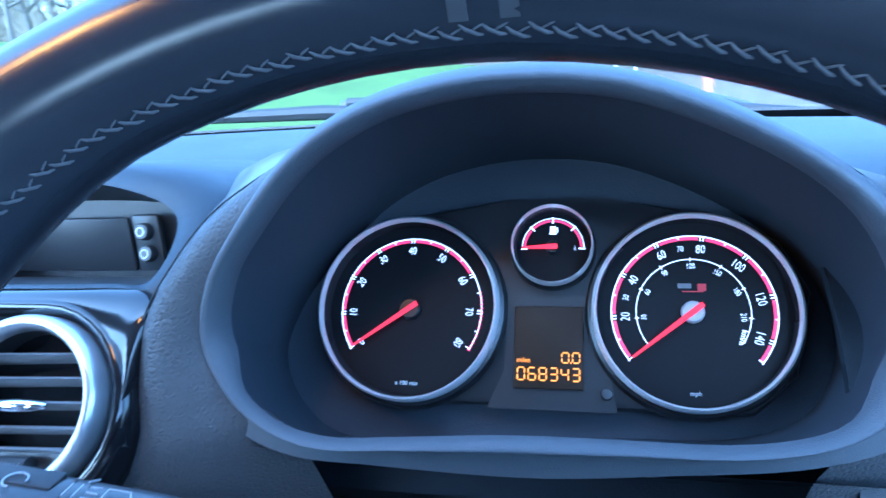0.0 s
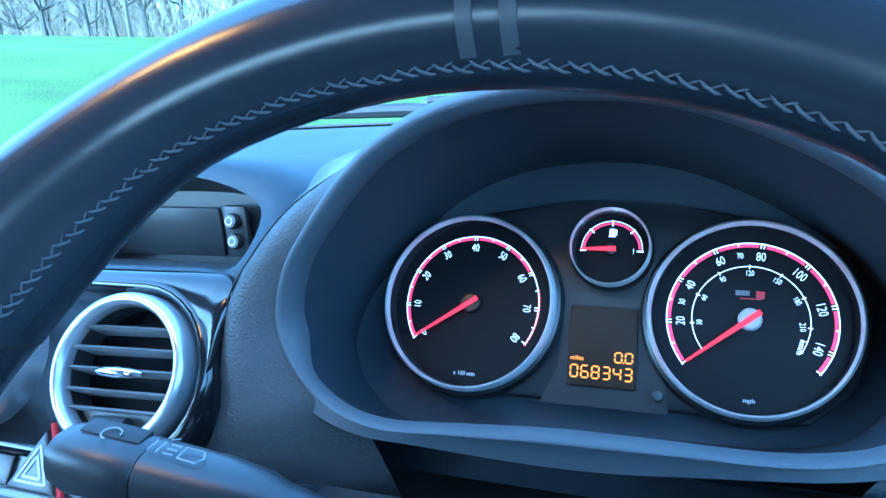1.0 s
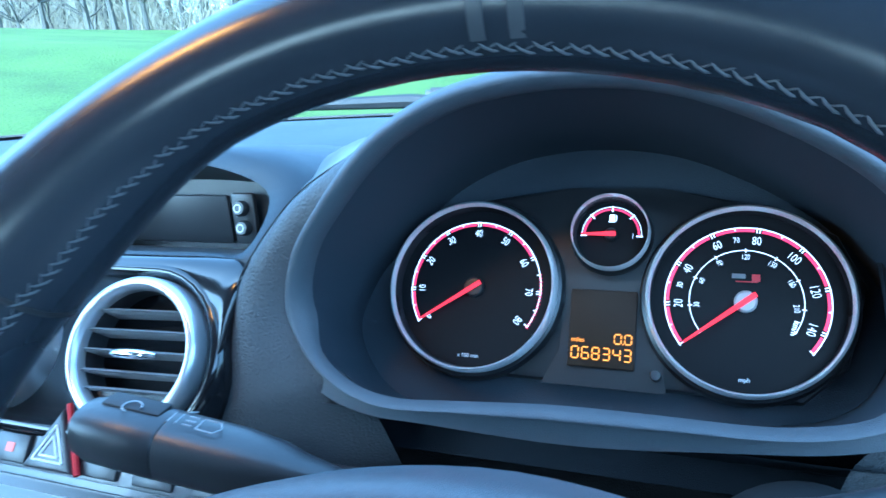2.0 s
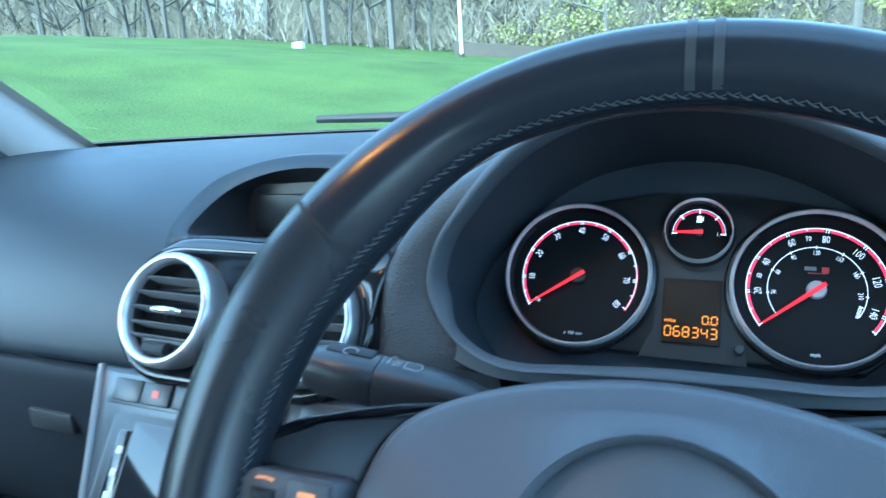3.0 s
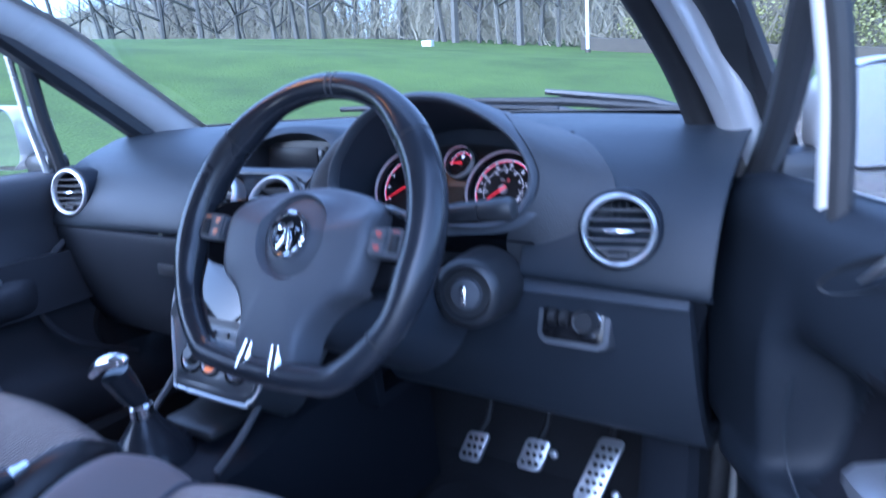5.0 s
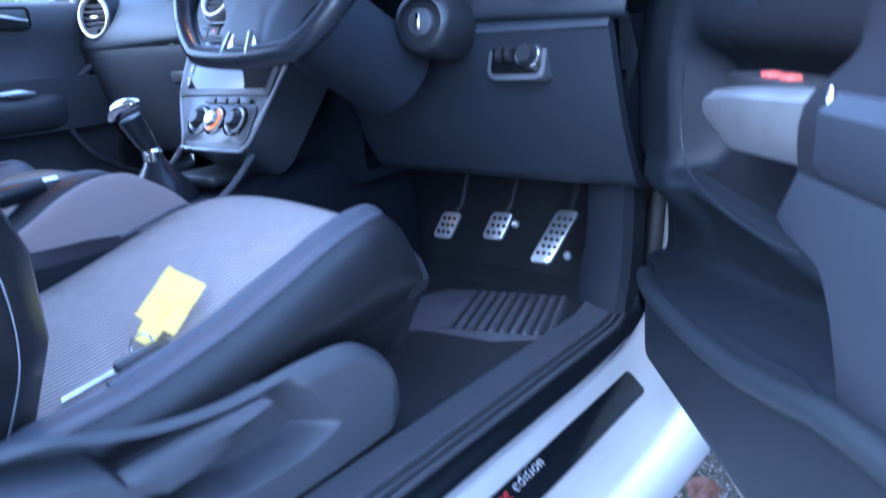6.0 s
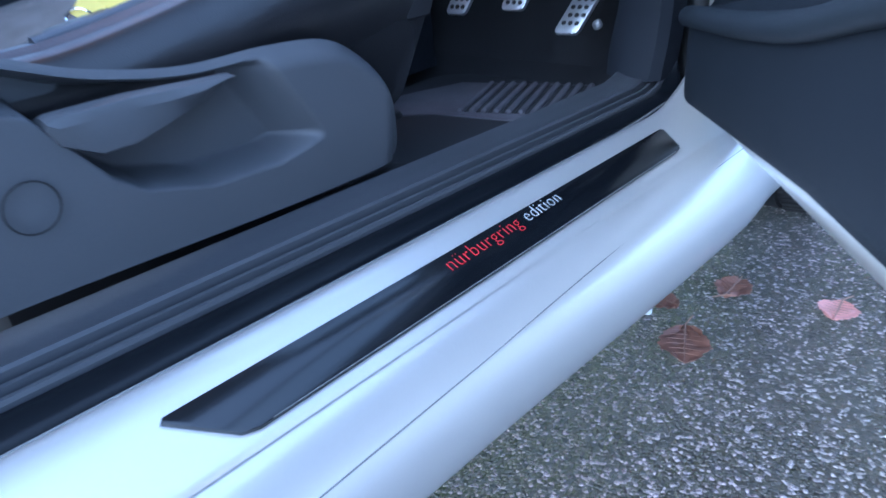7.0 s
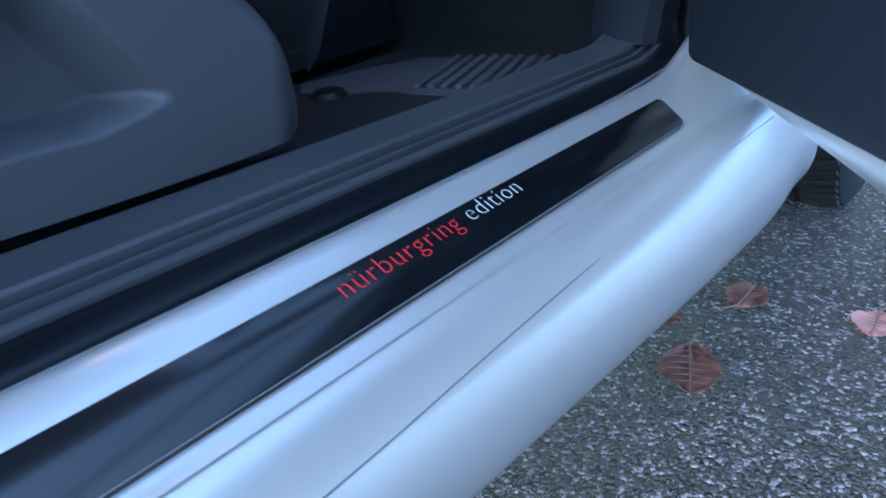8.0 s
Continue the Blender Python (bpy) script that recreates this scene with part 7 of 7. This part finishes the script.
def build_footwell():
    m = thing("floor_mat", "black carpet floor mat with a worn ribbed heel pad", "floor mat", pose(0.40, 0.10, 0.305))
    part("mat", prism(rounded_rect(0.44, 0.86, 0.06), -0.012, 0.006, 0.004), M["mat"], m)
    pad = part("heel_pad", prism([(-0.21, 0.17), (-0.235, 0.215), (-0.17, 0.31), (-0.10, 0.395), (0.15, 0.395), (0.185, 0.20), (0.06, 0.165), (-0.08, 0.185), (-0.15, 0.160)], 0.004, 0.0085, 0.002), M["matpad"], m, "scuffed grey heel pad", m=pose(0.0, 0.28, 0, 0, 0, 17) @ pose(0.0, -0.28, 0))
    for k in range(10):
        x = -0.035 + 0.0215 * k
        part("rib", rbox(0.0115, 0.190, 0.009, 0.003, 1, at=(x, 0.292, 0.0105)), M["matpad"], pad)
        part("groove", rbox(0.008, 0.186, 0.001, 0, at=(x + 0.0107, 0.292, 0.0088)), M["mat"], pad, "dark strip between the ribs")
    b = thing("mat_clip", "round black mat fixing on the floor", "clip", pose(0.285, 0.22, 0.312))
    part("cap", lathe([(0, 0.008), (0.022, 0.007), (0.028, 0.0), (0.028, -0.01)], 24), M["smooth"], b)
    # tunnel and console
    prof = [(-0.115, 0.30), (-0.105, 0.50), (-0.085, 0.585), (-0.06, 0.60), (0.12, 0.60), (0.145, 0.585), (0.165, 0.50), (0.175, 0.30)]
    rows = [[(x, y, z + 0.03 * smooth((y - 0.0) / 0.2)) for x, z in prof] for y in (-1.0, -0.4, -0.1, 0.05, 0.18, 0.30, 0.5)]
    c = thing("centre_console", "dark plastic console between the seats", "console")
    part("tunnel", loft(rows, closed=False), M["dash_low"], c, sharp=40)
    for x in (-0.075, 0.135):
        part("side_rail", tube(curve_pts([(x, 0.01, 0.603), (x + 0.004, 0.05, 0.630), (x + 0.01, 0.085, 0.665), (x + 0.012, 0.12, 0.70)], 6), 0.006, 8), M["trim"], c, "grey console edging")
    part("tray", rbox(0.12, 0.12, 0.02, 0.01, at=(0.03, 0.10, 0.628)), M["smooth"], c)
    # gear lever
    g = thing("gear_lever", "gear lever with a chrome-topped black leather knob", "gear lever")
    part("gaiter", loft([[(0.012 + r * math.cos(a), -0.01 + r * math.sin(a) * 1.1, z) for a in [2 * math.pi * k / 20 for k in range(20)]] for r, z in ((0.062, 0.60), (0.058, 0.615), (0.045, 0.635), (0.036, 0.645), (0.022, 0.665), (0.014, 0.68))]), M["leather"], g, "black leather gaiter", sharp=80)
    part("collar", lathe([(0.014, 0.0), (0.017, 0.004), (0.017, 0.02), (0.013, 0.024)], 20), M["chrome"], g, "chrome collar", m=pose(0.012, -0.012, 0.672))
    part("shaft", tube(curve_pts([(0.012, -0.012, 0.69), (0.004, -0.022, 0.72), (0.0, -0.034, 0.75)], 4), [0.013, 0.014, 0.016, 0.018, 0.019, 0.020, 0.020, 0.021, 0.021], 14), M["leather"], g, "black leather grip")
    part("knob_top", tube(curve_pts([(-0.028, -0.052, 0.748), (-0.010, -0.044, 0.766), (0.015, -0.038, 0.774), (0.040, -0.036, 0.776)], 4), [0.006, 0.011, 0.014, 0.016, 0.0165, 0.0165, 0.0165, 0.016, 0.015, 0.013, 0.011, 0.009, 0.004], 14, flat=0.7), M["chrome"], g, "chrome knob top")
    h = thing("handbrake", "handbrake lever with a chrome release button", "handbrake")
    part("lever", tube([(-0.012, -0.44, 0.61), (-0.012, -0.34, 0.652), (-0.012, -0.25, 0.664), (-0.012, -0.19, 0.668)], [0.016, 0.018, 0.018, 0.015], 12), M["leather"], h)
    part("button", tube([(-0.012, -0.19, 0.668), (-0.012, -0.166, 0.670)], [0.012, 0.010], 12), M["chrome"], h, "chrome release button")


build_footwell()


# ---- key with its yellow tag on the seat ----
def build_key():
    k = thing("car_key", "car key with a crumpled yellow paper tag on the seat", "key", pose(0.478, -0.302, 0.603))
    face = Matrix(((0.565, -0.356, 0.745, 0), (0.763, 0.575, -0.302, 0), (-0.321, 0.74, 0.595, 0), (0, 0, 0, 1))) @ pose(0, 0, 0, 0, 0, -22)
    rows = []
    for i in range(7):
        v = -0.024 + 0.064 * i / 6
        rows.append([(u, v, 0.008 * noise.noise((u * 60, v * 60, 2.0))) for u in [-0.022 + 0.044 * j / 6 for j in range(7)]])
    part("tag", thicken(loft(rows, closed=False), 0.0012), M["tag"], k, "crumpled yellow paper tag", m=face, sharp=25)
    part("tag_end", thicken(loft([[(-0.012, -0.024, 0.001), (0.010, -0.024, 0.001)], [(-0.010, -0.044, -0.002), (0.008, -0.044, -0.002)]], closed=False), 0.0012), M["tag"], k, m=face)
    part("ring", tube([(0.0 + 0.011 * math.cos(a), -0.046 + 0.011 * math.sin(a), 0.0) for a in [2 * math.pi * j / 20 for j in range(20)]], 0.0012, 6, closed=True), M["chrome"], k, "split ring", m=face)
    part("fob", rbox(0.022, 0.056, 0.011, 0.005, 3), M["smooth"], k, "black key fob", m=pose(0.028, -0.050, -0.0275, 10, 0, -8))
    part("blade", rbox(0.008, 0.05, 0.0025, 0.0006, at=(0, -0.054, 0)), M["chrome"], k, "bright key blade", m=pose(0.028, -0.050, -0.0275, 10, 0, -8))


build_key()


# ---- wipers, front wheel ----
def build_wiper(name, a, b, arm, label):
    w = thing(name, label, "wiper", group="windscreen wipers")
    a, b = Vector(a), Vector(b)
    part("blade", tube([a, a.lerp(b, 0.5) + Vector((0, 0, 0.008)), b], [0.006, 0.010, 0.006], 8), M["rubber"], w)
    part("arm", tube(arm, [0.012, 0.009, 0.006], 8), M["smooth"], w)
    part("cap", lathe([(0, 0.02), (0.018, 0.015), (0.02, 0.0)], 16), M["smooth"], w, m=pose(*arm[0]))


build_wiper("wiper", (-0.235, 0.770, 1.065), (0.30, 0.865, 1.040), [(0.42, 0.93, 1.0), (0.25, 0.90, 1.045), (0.05, 0.84, 1.068)], "black windscreen wiper resting at the screen's foot")
build_wiper("wiper", (0.078, 0.790, 1.073), (0.62, 0.83, 1.030), [(0.70, 0.87, 0.99), (0.50, 0.83, 1.055), (0.30, 0.80, 1.082)], "black windscreen wiper resting across the screen's foot")


def build_front_wheel():
    w = thing("front_wheel", "front wheel with a grooved black tyre on the asphalt", "wheel", pose(0.80, 0.915, 0.300, 0, 90, 0))
    pr = [(0.20, -0.095), (0.27, -0.105), (0.294, -0.092), (0.299, -0.06), (0.300, -0.032), (0.294, -0.030), (0.294, -0.024), (0.3005, -0.022), (0.301, 0.022), (0.294, 0.024), (0.294, 0.030), (0.300, 0.032), (0.299, 0.06), (0.294, 0.092), (0.27, 0.105), (0.20, 0.095)]
    tyre = part("tyre", lathe(pr, 72), M["rubber"], w, "grooved black tyre", sharp=40)
    gr = part("rim", lathe([(0.0, 0.05), (0.08, 0.05), (0.19, 0.07), (0.205, 0.09), (0.205, -0.09)], 40), M["alu"], w)
    block = part("tread_block", rbox(0.006, 0.012, 0.06, 0.001, 1), M["rubber"], tyre, m=pose(0.300, 0, 0.062))
    for k in range(1, 72):
        a = 5.0 * k
        for z in (0.062, -0.062):
            share("tread_block", block, tyre, pose(0, 0, 0, 0, 0, a) @ pose(0.300, 0, z, 18 if z > 0 else -18))


build_front_wheel()


# ---- fallen leaves and a pebble on the asphalt ----
def build_leaf(x, y, length, width, turn, mat, seed, label):
    lf = thing("fallen_leaf", label, "leaf", pose(x, y, 0.004, 0, 0, turn), "fallen leaves")
    rows = []
    for i in range(19):
        t = i / 18
        half = width / 2 * (math.sin(math.pi * min(1, t * 0.97 + 0.03)) ** 0.65) * (1 + 0.22 * noise.noise((t * 7, seed, 0)) + 0.10 * (i % 2))
        rows.append([(u * half, (t - 0.5) * length, 0.003 + 0.005 * abs(u) ** 2 + 0.007 * noise.noise((u * 3, t * 5, seed))) for u in [j / 5 for j in range(-5, 6)]])
    part("blade", thicken(loft(rows, closed=False), 0.0006), M[mat], lf, sharp=60)
    part("midrib", tube([(0, -0.52 * length, 0.010), (0, 0, 0.0085), (0, 0.5 * length, 0.0085), (0.012, 0.78 * length, 0.010)], [0.0007, 0.0014, 0.0016, 0.0013], 6), M["vein"], lf)
    for k in range(6):
        t = -0.32 + 0.13 * k
        half = width * 0.40 * (1 - abs(t) * 1.1)
        for sgn in (-1, 1):
            part("side_vein", tube([(0, t * length, 0.0088), (sgn * half, (t - 0.10) * length, 0.014)], [0.0006, 0.0003], 5), M["vein"], lf)


build_leaf(0.822, 0.262, 0.095, 0.072, 20, "deadleaf", 1.0, "curled brown fallen leaf with pale veins")
build_leaf(0.832, 0.462, 0.072, 0.058, 175, "deadleaf", 2.0, "reddish-brown fallen leaf on the asphalt")
build_leaf(0.992, 0.476, 0.062, 0.056, 0, "pinkleaf", 3.0, "faded pinkish fallen leaf on the asphalt")
build_leaf(0.745, 0.360, 0.060, 0.050, 80, "deadleaf", 4.0, "small brown fallen leaf beside the sill")
pb = thing("pebble", "small white pebble lying on the asphalt", "pebble", pose(0.735, 0.325, 0.006))
bm = bmesh.new()
bmesh.ops.create_icosphere(bm, subdivisions=2, radius=0.009)
for v in bm.verts:
    v.co *= 1 + 0.25 * noise.noise(v.co * 120)
part("stone", bm, M["stone"], pb)
